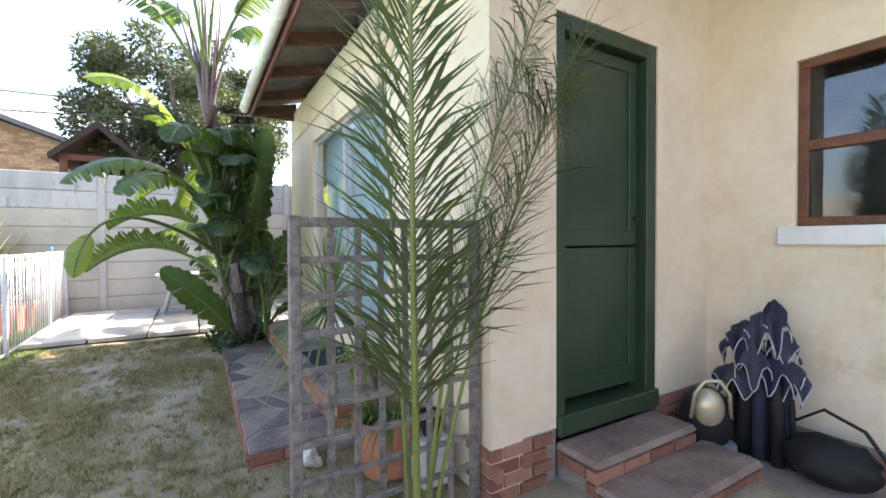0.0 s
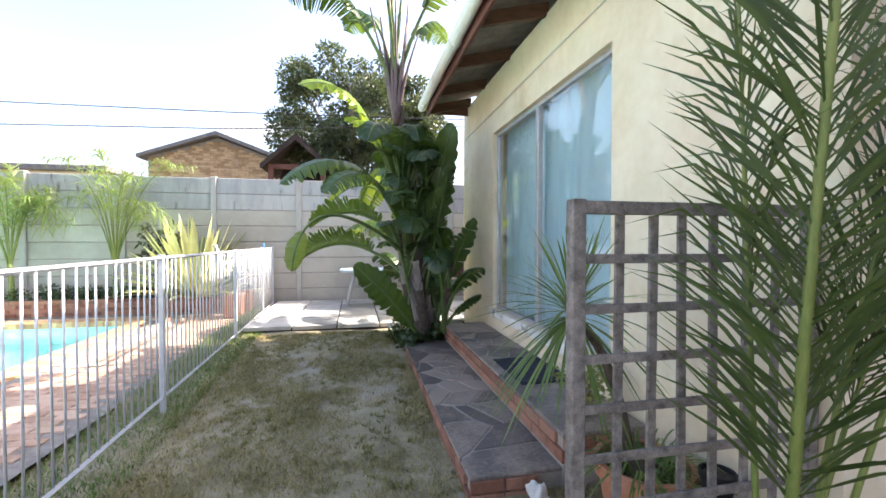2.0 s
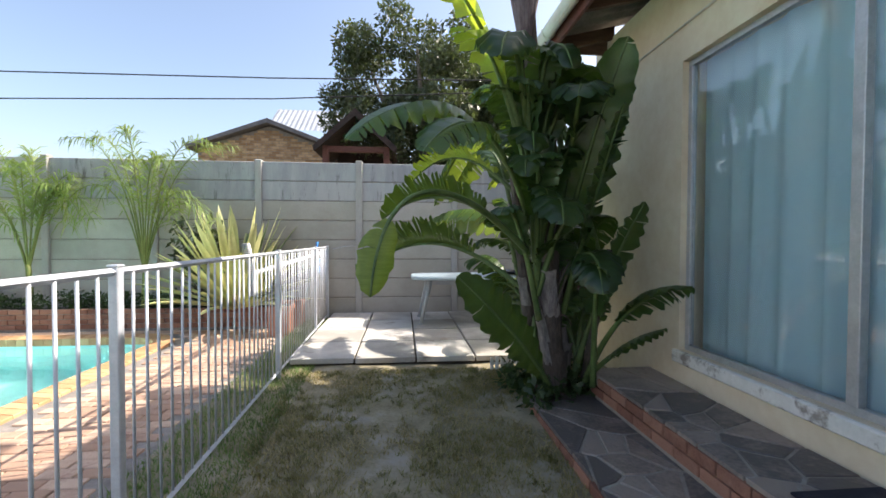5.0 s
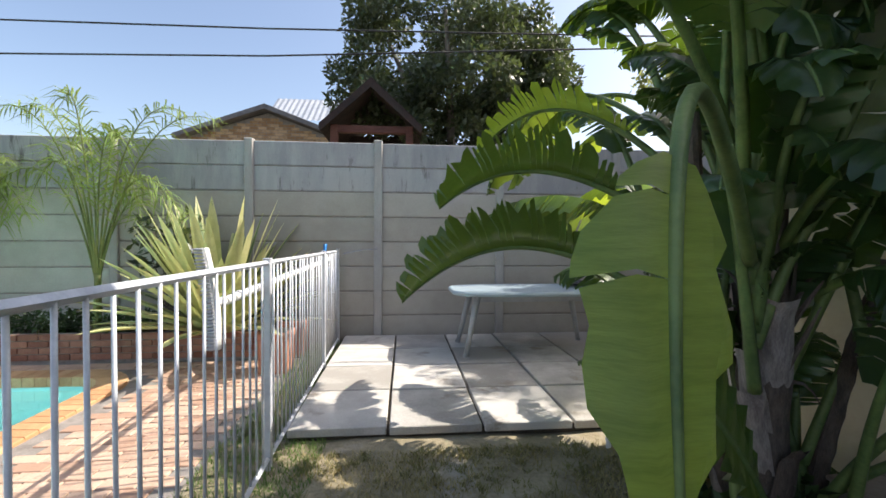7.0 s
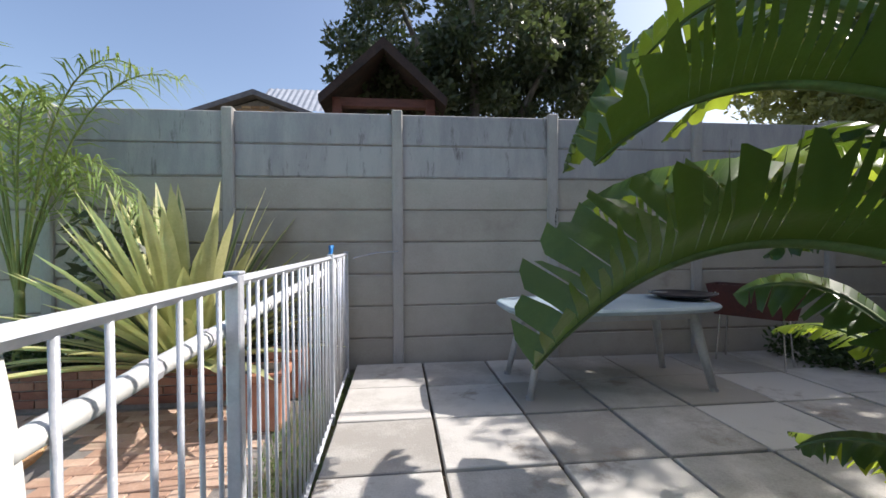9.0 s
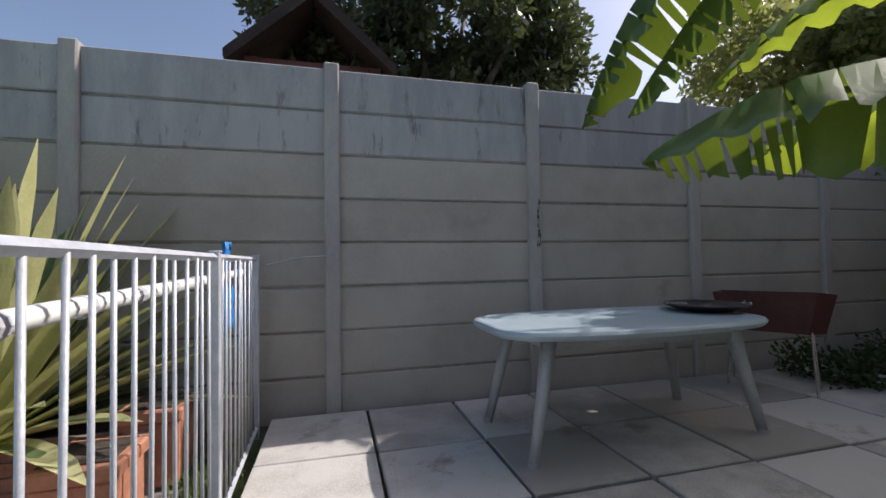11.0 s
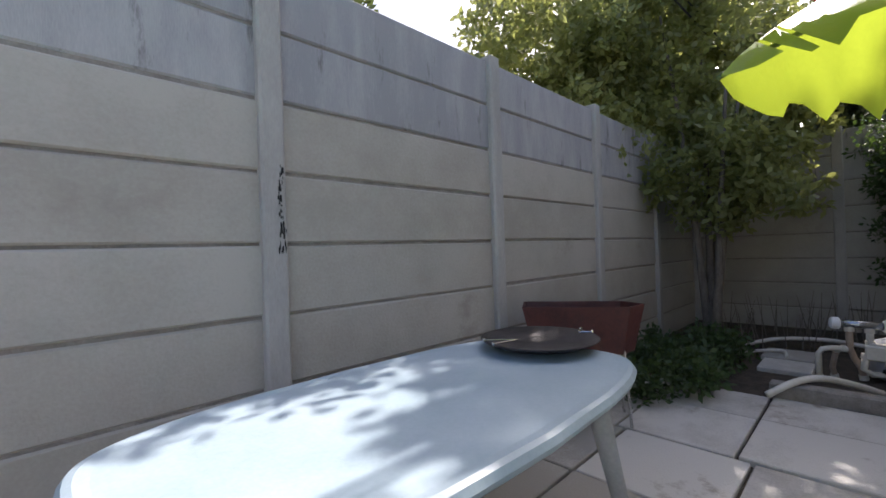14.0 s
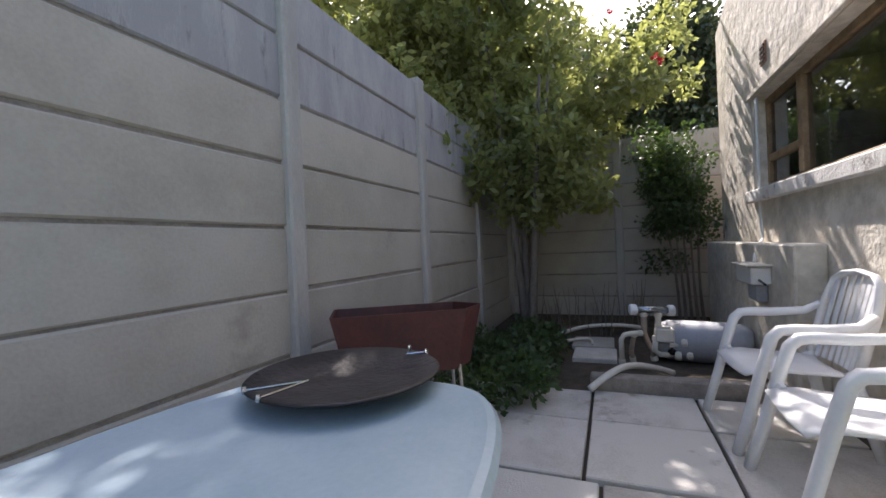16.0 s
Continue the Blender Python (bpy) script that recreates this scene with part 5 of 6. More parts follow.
leaf_cloud("foliage", [(rng.uniform(-3.6, 1.6), rng.uniform(-0.22, 0.25), 0.08 + rng.uniform(0, 0.08), rng.uniform(0.14, 0.24)) for _ in range(60)], 7000, 0.028, M_COVER, cover, 42)
leaf_cloud("blossoms", [(rng.uniform(-3.6, 1.6), rng.uniform(-0.25, 0.1), 0.2, 0.14) for _ in range(40)], 160, 0.018, M_PETAL, cover, 43, long=1.0)
back_shrub = thing("dry_shrub", "thin brown-green shrub behind the agave", "shrub", (-4.25, 9.8, 0.1))
leaf_cloud("foliage", [(0, 0, 0.9, 0.35), (0.2, 0, 1.25, 0.3), (-0.2, 0, 1.3, 0.25), (0.35, -0.02, 0.7, 0.3)], 350, 0.045, M_TREE, back_shrub, 44, long=3.0)
bm = bmesh.new()
for k in range(5):
    tube(bm, bez((0, 0, 0), (0.02 * k, 0, 0.5), (0.16 * (k - 2), 0.01 * k, 1.3), 6), [0.012, 0.011, 0.01, 0.008, 0.006, 0.005, 0.003], 6)
part("branches", bm, M_BARK, back_shrub)
for i, (x, y) in enumerate(((-2.48, 9.62), (-2.50, 8.95))):
    b = thing("clay_planter", "square terracotta planter beside the fence", "planter", (x - 0.2, y, -0.12), group="square planters")
    part("planter_body", boxes((-0.15, 0.15, -0.15, 0.15, 0, 0.36), bevel=0.012), M_TERRA, b)
    part("rim", boxes((-0.17, 0.17, -0.17, 0.17, 0.36, 0.43), bevel=0.01), M_TERRA, b)
    part("potting_soil", boxes((-0.13, 0.13, -0.13, 0.13, 0.43, 0.436)), M_SOIL, b)

# ---- patio furniture ----
table = thing("plastic_table", "oval pale plastic garden table with splayed grey legs", "table", (0.14, 9.22, 0))
A, B, E = 0.935, 0.50, 5.0


def oval(a, b, n=56):
    pts = []
    for k in range(n):
        t = 2 * math.pi * k / n
        c, s = math.cos(t), math.sin(t)
        x = math.copysign(abs(c) ** (2 / E), c)
        pts.append((a * x, b * math.copysign(abs(s) ** (2 / E), s) * (1 - 0.16 * x * x)))
    return pts


bm = bmesh.new()
loops = [[bm.verts.new((*p, z)) for p in oval(A - d, B - d)] for d, z in ((0.06, 0.672), (0.02, 0.675), (0.005, 0.69), (0.0, 0.705), (0.012, 0.722), (0.03, 0.727), (0.06, 0.724), (0.09, 0.724))]
for a, b in zip(loops, loops[1:]):
    for k in range(len(a)):
        bm.faces.new((a[k], a[(k + 1) % len(a)], b[(k + 1) % len(a)], b[k]))
bm.faces.new(loops[0][::-1])
bm.faces.new(loops[-1])
part("tabletop", bm, M_TABLE, table, "pale blue-white moulded top with a raised rim", smooth=False)
for sx, sy in ((-1, -1), (1, -1), (1, 1), (-1, 1)):
    bm = bmesh.new()
    foot, top = Vector((sx * 0.79, sy * 0.345, 0)), Vector((sx * 0.64, sy * 0.27, 0.675))
    tube(bm, [foot, foot.lerp(top, 0.5), top], [0.033, 0.042, 0.054], 8, flat=0.8)
    leg = part("leg", bm, M_TABLE_LEG, table, "grey tapered leg", smooth=True)
    bm = bmesh.new()
    tube(bm, [foot + Vector((0, 0, 0.0)), foot + Vector((0, 0, 0.03))], 0.034, 8)
    part("foot", bm, M_TABLE_LEG, leg)
part("apron", boxes((-0.66, 0.66, -0.30, -0.27, 0.60, 0.676), (-0.66, 0.66, 0.27, 0.30, 0.60, 0.676), (-0.65, -0.62, -0.27, 0.27, 0.60, 0.676), (0.62, 0.65, -0.27, 0.27, 0.60, 0.676)), M_TABLE_LEG, table)

dish = thing("fire_pan", "round sooty cast-iron cooking disc lying on the table", "pan", (0.94, 9.285, 0.7275))
dish.scale = (0.80, 0.80, 0.95)
part("disc", lathe(bmesh.new(), [(0.12, 0.0), (0.25, 0.014), (0.345, 0.045), (0.352, 0.050), (0.345, 0.054), (0.25, 0.028), (0.12, 0.015), (0.01, 0.013)], 48), M_IRON, dish, smooth=True)
for a, reach in ((2.75, 0.15), (-0.45, 0.29)):
    bm = bmesh.new()
    p0, p1 = Vector((0.35 * math.cos(a - 0.16), 0.35 * math.sin(a - 0.16), 0.058)), Vector((0.35 * math.cos(a + 0.16), 0.35 * math.sin(a + 0.16), 0.058))
    apex = Vector((reach * math.cos(a), reach * math.sin(a), 0.052))
    tube(bm, [p0, p0.lerp(apex, 0.9), apex, p1.lerp(apex, 0.9), p1], 0.0038, 6)
    h = part("wire_handle", bm, M_STEEL, dish, "bright folding wire handle")
    for p in (p0, p1):
        bm = bmesh.new()
        lathe(bm, [(0.007, -0.010), (0.009, 0.0), (0.007, 0.010)], 10, p)
        part("lug", bm, M_STEEL, h)

braai = thing("maroon_fire_box", "maroon sheet-metal fire box on thin steel legs", "fire box", (1.94, 9.58, 0), -58)
bm = bmesh.new()
outl = [((-0.40, -0.14), (0.30, -0.14), (0.42, 0.02), (0.30, 0.18), (-0.40, 0.18))]
lo = [bm.verts.new((x * 0.82, y * 0.8, 0.48)) for x, y in outl[0]]
hi = [bm.verts.new((x, y, 0.80)) for x, y in outl[0]]
hi2 = [bm.verts.new((x * 0.975, y * 0.94, 0.80)) for x, y in outl[0]]
lo2 = [bm.verts.new((x * 0.8, y * 0.76, 0.50)) for x, y in outl[0]]
for a, b in ((lo, hi), (hi, hi2), (hi2, lo2)):
    for k in range(5):
        bm.faces.new((a[k], a[(k + 1) % 5], b[(k + 1) % 5], b[k]))
bm.faces.new(lo[::-1])
bm.faces.new(lo2)
part("box_body", bm, M_MAROON, braai)
for x in (-0.28, 0.26):
    for y in (-0.09, 0.12):
        bm = bmesh.new()
        tube(bm, [(x, y, 0.5), (x * 1.1, y * 1.3, 0.0)], 0.010, 8)
        part("leg", bm, M_STEEL, braai, "thin chromed steel leg")


def plastic_chair():
    """A one-piece garden armchair that faces its own +y."""
    c = thing("plastic_chair", "white moulded plastic garden armchair with slatted back", "chair", group="white garden chairs")
    bm = bmesh.new()
    rows_c = []
    for j in range(9):
        v = j / 8
        y = -0.20 + 0.47 * v
        z = 0.405 + 0.03 * v - 0.075 * max(0, v - 0.8) * 2.2
        rows_c.append([bm.verts.new((u * (0.215 + 0.03 * v), y, z - 0.018 * (1 - u * u))) for u in (-1, -0.6, -0.2, 0.2, 0.6, 1)])
    for a, b in zip(rows_c, rows_c[1:]):
        for k in range(5):
            bm.faces.new((a[k], a[k + 1], b[k + 1], b[k]))
    seat = part("seat", bm, M_WHITE_PLASTIC, c, smooth=True)
    seat.modifiers.new("thick", "SOLIDIFY").thickness = 0.014
    arch = [Vector((s * (0.235 if z < 0.7 else 0.235 - 0.9 * (z - 0.7) ** 1.6), -0.21 - 0.26 * (z - 0.42), z)) for s, z in [(-1, 0.40), (-1, 0.52), (-1, 0.62), (-1, 0.70), (-1, 0.78), (-1, 0.85)]]
    arch += [Vector((-0.13, -0.335, 0.885)), Vector((0, -0.34, 0.90)), Vector((0.13, -0.335, 0.885))] + [Vector((-p.x, p.y, p.z)) for p in arch[::-1]]
    bm = bmesh.new()
    tube(bm, arch, 0.024, 8, flat=0.6)
    back = part("back_frame", bm, M_WHITE_PLASTIC, c, smooth=True)
    for k in range(7):
        x = -0.165 + 0.055 * k
        top = 0.885 - 1.6 * x * x
        bm = boxes((x - 0.018, x + 0.018, -0.005, 0.005, 0.0, 1.0), bevel=0.003)
        for v in bm.verts:
            z = 0.41 + v.co.z * (top - 0.41)
            v.co.z, v.co.y = z, v.co.y - 0.205 - 0.26 * (z - 0.42) - 0.02 * (1 - (x / 0.2) ** 2)
        part("back_slat", bm, M_WHITE_PLASTIC, back)
    for s in (-1, 1):
        bm = bmesh.new()
        tube(bm, [(s * 0.245, -0.27, 0.70), (s * 0.275, -0.20, 0.652), (s * 0.285, -0.05, 0.640), (s * 0.285, 0.06, 0.642), (s * 0.285, 0.125, 0.636), (s * 0.285, 0.16, 0.60), (s * 0.288, 0.205, 0.45), (s * 0.292, 0.27, 0.2), (s * 0.295, 0.33, 0.0)], [0.024, 0.031, 0.035, 0.036, 0.036, 0.036, 0.036, 0.034, 0.031], 10, flat=0.75)
        part("arm_and_front_leg", bm, M_WHITE_PLASTIC, c, smooth=True)
        bm = bmesh.new()
        tube(bm, [(s * 0.215, -0.19, 0.42), (s * 0.235, -0.235, 0.2), (s * 0.255, -0.28, 0.0)], [0.034, 0.030, 0.026], 8, flat=0.7)
        part("back_leg", bm, M_WHITE_PLASTIC, c, smooth=True)
        bm = bmesh.new()
        tube(bm, [(s * 0.23, 0.20, 0.41), (s * 0.286, 0.21, 0.43)], 0.02, 6)
        part("seat_bracket", bm, M_WHITE_PLASTIC, c)
    return c


chair = plastic_chair()
chair.matrix_basis = pose(2.74, 7.66, 0.0, 0, 0, 3)
copy_thing(chair, pose(1.98, 7.64, 0.0, 0, 0, -2))

# ---- pool pump corner ----
kerb = tagged(part("bed_kerb", boxes((3.245, 3.36, 7.47, 8.72, -0.06, 0.105), bevel=0.012), M_MORTAR), "low grey concrete kerb of the pump bed", "kerb", kind="structure")
tagged(part("pump_bed", boxes((3.245, 6.7, 7.26, 10.06, -0.26, -0.022)), M_SOIL), "dark soil bed in the back corner", "soil", kind="structure")
rng = random.Random(14)
for x, y, w, d in ((4.25, 8.72, 0.42, 0.4), (4.75, 8.75, 0.45, 0.42)):
    tagged(part("loose_slab", boxes((x - w / 2, x + w / 2, y - d / 2, y + d / 2, -0.03, 0.02), bevel=0.008), M_SLAB), "small grey slab lying on the soil", "slab", group="loose slabs")
pump = thing("pool_pump", "cream and grey pool pump with pipes and valves", "pump", (4.15, 8.20, -0.02))
pump.scale = (0.82, 0.82, 0.82)
bm = bmesh.new()
tube(bm, [(-0.05, 0.19, 0.60), (0.05, -0.17, 0.58)], 0.040, 16)
cell = part("chlorinator_cell", bm, M_CHROME, pump, "shiny clear chlorinator tube", smooth=True)
for a, b in (((-0.065, 0.245, 0.603), (-0.045, 0.17, 0.60)), ((0.045, -0.145, 0.581), (0.065, -0.215, 0.578))):
    bm = bmesh.new()
    a, b = Vector(a), Vector(b)
    tube(bm, [a, a.lerp(b, 0.12), a.lerp(b, 0.14), a.lerp(b, 0.86), a.lerp(b, 0.88), b], [0.048, 0.054, 0.062, 0.062, 0.054, 0.048], 16)
    part("union_nut", bm, M_WHITE_PLASTIC, cell, "white ribbed end nut")
PIPES = (([(-0.02, 0.10, 0.57), (-0.02, 0.10, 0.34), (0.0, 0.07, 0.24), (0.03, 0.02, 0.14), (0.04, 0.0, 0.02)], 0.030, M_PIPE_B), ([(0.02, -0.05, 0.56), (0.02, -0.05, 0.38)], 0.030, M_PVC), ([(-0.1, 0.34, 0.0), (-0.1, 0.34, 0.27), (-0.09, 0.31, 0.32), (-0.06, 0.24, 0.335), (-0.02, 0.12, 0.335)], 0.028, M_PVC), ([(0.0, -0.02, 0.30), (-0.01, 0.0, 0.14), (0.02, -0.06, 0.09), (0.06, -0.16, 0.09), (0.1, -0.3, 0.08)], 0.030, M_PVC), ([(0.0, -0.15, 0.22), (0.02, -0.32, 0.20)], 0.026, M_PVC), ([(-0.02, 0.2, 0.34), (0.0, 0.24, 0.12), (0.03, 0.22, 0.0)], 0.026, M_PIPE_B))
for pts, r, mat in PIPES:
    bm = bmesh.new()
    tube(bm, pts, r, 12)
    pipe = part("pipe", bm, mat, pump, smooth=True)
    for k in (0, -1):
        e, f = Vector(pts[k]), Vector(pts[1 if k == 0 else -2])
        g = e.lerp(f, min(1.0, 0.05 / (f - e).length))
        bm = bmesh.new()
        tube(bm, [e, g], r * 1.3, 12)
        part("pipe_collar", bm, M_PVC, pipe)
part("valve_body", boxes((-0.05, 0.08, -0.20, -0.01, 0.24, 0.39), (-0.03, 0.06, -0.17, -0.04, 0.39, 0.41), bevel=0.014), M_PVC, pump, "square cream valve body")
for y, z in ((-0.26, 0.24), (-0.31, 0.10), (-0.20, 0.09)):
    bm = bmesh.new()
    tube(bm, [(0.0, y, z), (0.0, y - 0.012, z), (0.0, y - 0.014, z), (0.0, y - 0.055, z), (0.0, y - 0.06, z)], [0.038, 0.038, 0.05, 0.05, 0.03], 12)
    part("valve_cap", bm, M_PVC, pump)
bm = bmesh.new()
tube(bm, [(0.06, -0.12, 0.15), (0.07, -0.15, 0.15), (0.07, -0.16, 0.15), (0.09, -0.34, 0.15), (0.09, -0.36, 0.15)], [0.045, 0.07, 0.075, 0.075, 0.05], 14)
part("pump_motor", bm, M_BLACK, pump, "black pump motor housing")
filt = thing("sand_filter", "grey rounded pool filter tank lying behind the pump", "filter", (4.28, 7.80, 0.16), 78)
filt.scale = (0.9, 0.85, 0.85)
bm = bmesh.new()
tube(bm, [(-0.42, 0, 0), (-0.38, 0, 0), (-0.30, 0, 0), (0, 0, 0), (0.30, 0, 0), (0.38, 0, 0), (0.42, 0, 0)], [0.14, 0.185, 0.215, 0.22, 0.215, 0.185, 0.14], 24)
part("tank", bm, M_FILTER, filt, smooth=True)
bm = bmesh.new()
tube(bm, [(0, -0.21, 0.0), (0, 0.0, 0.212), (0, 0.21, 0.0)], 0.012, 6)
part("strap", bm, M_BLACK, filt)
for name, pts, r in (("garden_hose", [(3.15, 8.72, 0.03), (3.27, 8.56, 0.13), (3.45, 8.42, 0.14), (3.66, 8.24, 0.07), (3.80, 8.10, 0.0)], 0.026), ("garden_hose", [(4.9, 9.25, 0.0), (5.2, 8.9, 0.08), (5.3, 8.5, 0.1), (5.2, 8.2, 0.09)], 0.022), ("garden_hose", [(4.5, 9.2, 0.0), (4.7, 9.0, 0.03), (4.72, 8.8, 0.05), (4.55, 8.75, 0.03)], 0.016)):
    bm = bmesh.new()
    curve = []
    for i in range(len(pts) - 1):
        p0, p1, p2, p3 = (Vector(pts[max(0, min(len(pts) - 1, i + k))]) for k in (-1, 0, 1, 2))
        for k in range(6):
            t = k / 6
            curve.append(0.5 * ((2 * p1) + (p2 - p0) * t + (2 * p0 - 5 * p1 + 4 * p2 - p3) * t * t + (3 * p1 - p0 - 3 * p2 + p3) * t ** 3))
    tube(bm, curve + [Vector(pts[-1])], r, 9)
    tagged(part(name, bm, M_PVC, smooth=True), "cream plastic pool hose lying on the soil", "hose", group="pool hoses")

block = tagged(part("wall_block", boxes((3.28, HE - 0.02, HB, HB + 0.18, -0.22, 1.04), bevel=0.012), M_ROUGH), "rendered concrete block along the foot of the wall", "block", kind="structure")
sink = thing("switch_box", "white metal switch box on the wall block", "switch box", (3.90, HB + 0.18, 0.79))
part("box_body", boxes((-0.20, 0.20, 0, 0.13, -0.06, 0.08), bevel=0.012), M_GUTTER, sink)
part("lid", boxes((-0.23, 0.23, 0, 0.16, 0.08, 0.095), bevel=0.004), M_ROUGH, sink)
part("trap", boxes((-0.13, 0.10, 0, 0.08, -0.20, -0.06), bevel=0.015), M_FILTER, sink)
bm = bmesh.new()
tube(bm, [(0.10, 0.03, 0.09), (0.22, -0.02, 0.20), (0.52, -0.155, 0.28), (0.60, -0.165, 0.45), (0.60, -0.165, 1.55)], 0.012, 8)
part("conduit", bm, M_GUTTER, sink, "white electric conduit")
bm = bmesh.new()
tube(bm, [(-0.2, 0.08, -0.02), (-0.34, 0.08, -0.04)], 0.008, 6)
part("lever", bm, M_IRON, sink)
vent = thing("wall_vent", "small brown air brick above the window", "vent", (4.30, HB, 2.66))
part("frame", boxes((-0.07, 0.07, 0.0, 0.012, -0.09, 0.09), bevel=0.003), M_BRICK, vent)
for i in range(4):
    part("slat", boxes((-0.055, 0.055, 0.012, 0.02, -0.07 + i * 0.04, -0.05 + i * 0.04)), M_IRON, vent)

# ---- porch clutter ----
vac = thing("vacuum_cleaner", "black and champagne canister vacuum cleaner", "vacuum cleaner", (3.0, 1.42, -0.19), -35)
vac.scale = (1.25, 1.25, 1.25)
bm = bmesh.new()
bmesh.ops.create_icosphere(bm, subdivisions=3, radius=1.0)
for v in bm.verts:
    v.co = Vector((v.co.x * 0.14, v.co.y * 0.13, 0.18 + v.co.z * 0.18))
    if v.co.z < 0.02:
        v.co.z = 0.02
part("body", bm, M_BLACK, vac, smooth=True)
bm = bmesh.new()
bmesh.ops.create_icosphere(bm, subdivisions=3, radius=1.0)
for v in bm.verts:
    v.co = Vector((v.co.x * 0.080 - 0.03, v.co.y * 0.065 - 0.085, 0.27 + v.co.z * 0.11))
part("cover", bm, M_GOLD, vac, "champagne plastic cover", smooth=True)
bm = bmesh.new()
tube(bm, [(-0.13, -0.10, 0.22), (-0.12, -0.12, 0.36), (-0.07, -0.12, 0.43), (0.01, -0.12, 0.43), (0.06, -0.12, 0.36), (0.08, -0.10, 0.22)], 0.011, 8)
part("carry_handle", bm, M_GOLD, vac, smooth=True)
part("bumper", lathe(bmesh.new(), [(0.13, 0.0), (0.15, 0.015), (0.15, 0.05), (0.13, 0.06)], 24), M_FILTER, vac)
chairs = thing("folded_camp_chairs", "two folded navy camping chairs leaning on the wall", "camping chair", (3.24, 1.18, -0.19))
chairs.scale = (1.0, 1.0, 1.12)
FLAPS = [(0.02, -0.07, 0.98, 0.34, 0.07, 2.0, 4.6), (0.0, 0.0, 0.90, 0.26, 0.09, 2.2, 4.4), (-0.02, 0.07, 0.84, 0.24, 0.09, 1.9, 4.2), (-0.03, 0.12, 0.76, 0.22, 0.08, 1.7, 4.3), (-0.05, 0.02, 0.70, 0.26, 0.10, 2.2, 4.5), (-0.04, 0.13, 0.56, 0.20, 0.11, 1.8, 4.1), (-0.01, -0.10, 0.66, 0.24, 0.09, 2.3, 5.0), (0.03, -0.16, 0.62, 0.26, 0.07, 2.4, 5.2), (0.03, -0.10, 0.80, 0.20, 0.08, 2.4, 5.0)]
for k, (dx, dy, top, drop, rad, a0, a1) in enumerate(FLAPS):
    # a loose cloth flap with a bound edge
    bm = bmesh.new()
    cols, hem = [], []
    for i in range(19):
        a = a0 + (a1 - a0) * i / 18
        col = []
        for j in range(8):
            v = j / 7
            fold = 0.016 * math.sin(i * 1.15 + 2.1 * k + v) * v + 0.02 * noise.noise((i * 0.3, v * 3, k * 2.0))
            r = rad * (0.35 + 0.75 * math.sqrt(v)) + fold
            z = top - drop * v * (0.75 + 0.30 * math.sin(i * 0.75 + k * 1.7)) - 0.03 * (1 - v) * abs(i - 9) / 9
            col.append(bm.verts.new((dx + r * math.cos(a), dy + r * 1.25 * math.sin(a), z)))
        cols.append(col)
        hem.append(col[-1].co.copy())
    for p, q in zip(cols, cols[1:]):
        for j in range(7):
            bm.faces.new((p[j], q[j], q[j + 1], p[j + 1]))
    cloth = part("canvas_flap", bm, M_NAVY_G if k % 3 else M_NAVY, chairs, "crumpled grey-navy canvas", smooth=True)
    bm = bmesh.new()
    tube(bm, hem, 0.0042, 6)
    part("piping", bm, M_PIPING, cloth, "pale grey edge piping")
for i in range(11):
    # folded frame tubes and hanging canvas below the flaps
    y = -0.19 + 0.035 * i
    x = 0.03 * math.sin(i * 2.3)
    bm = bmesh.new()
    tube(bm, [(x - 0.05, y * 1.1, 0.0), (x - 0.03, y, 0.35), (x + 0.02, y * 0.7, 0.72)], [0.016 + 0.012 * (i % 3), 0.018 + 0.014 * (i % 3), 0.012], 8)
    part("tube_leg", bm, M_NAVY if i % 4 == 1 else M_BLACK, chairs, smooth=True)
heap = thing("black_bag", "black bag with a looped strap on the porch floor", "bag", (3.2, 0.80, -0.19))
bm = bmesh.new()
bmesh.ops.create_icosphere(bm, subdivisions=3, radius=1.0)
for v in bm.verts:
    f = 1 + 0.25 * noise.noise(v.co * 2.2) + 0.06 * noise.noise(v.co * 7)
    v.co = Vector((v.co.x * 0.17 * f, v.co.y * 0.24 * f, 0.14 + v.co.z * 0.14 * f))
part("bag_body", bm, M_BLACK, heap, smooth=True)
bm = bmesh.new()
tube(bm, [(0.05, 0.20, 0.30), (0.08, 0.05, 0.42), (0.05, -0.15, 0.36), (0.0, -0.28, 0.20), (-0.02, -0.34, 0.02)], 0.018, 8, flat=0.5)
part("strap", bm, M_BLACK, heap)

# ---- trees and neighbours behind the wall ----
corner = thing("corner_tree", "leafy broad shrub tree overhanging the back corner", "tree", (5.1, 9.45, -0.05))
CO = Vector((5.1, 9.45, -0.05))
rng = random.Random(33)
for k, c in enumerate(((4.7, 9.2, 3.0), (5.6, 9.2, 3.4), (6.2, 9.8, 4.4), (5.2, 10.0, 4.2), (7.0, 9.6, 3.6))):
    bm = bmesh.new()
    e = Vector(c) - CO
    tube(bm, bez((0.06 * k - 0.1, 0.04 * k, 0), (e.x * 0.25, e.y * 0.3, 1.5), e, 10), [0.055 - 0.004 * i for i in range(11)], 8)
    part("trunk", bm, M_BARK, corner, smooth=True)
CROWN = []
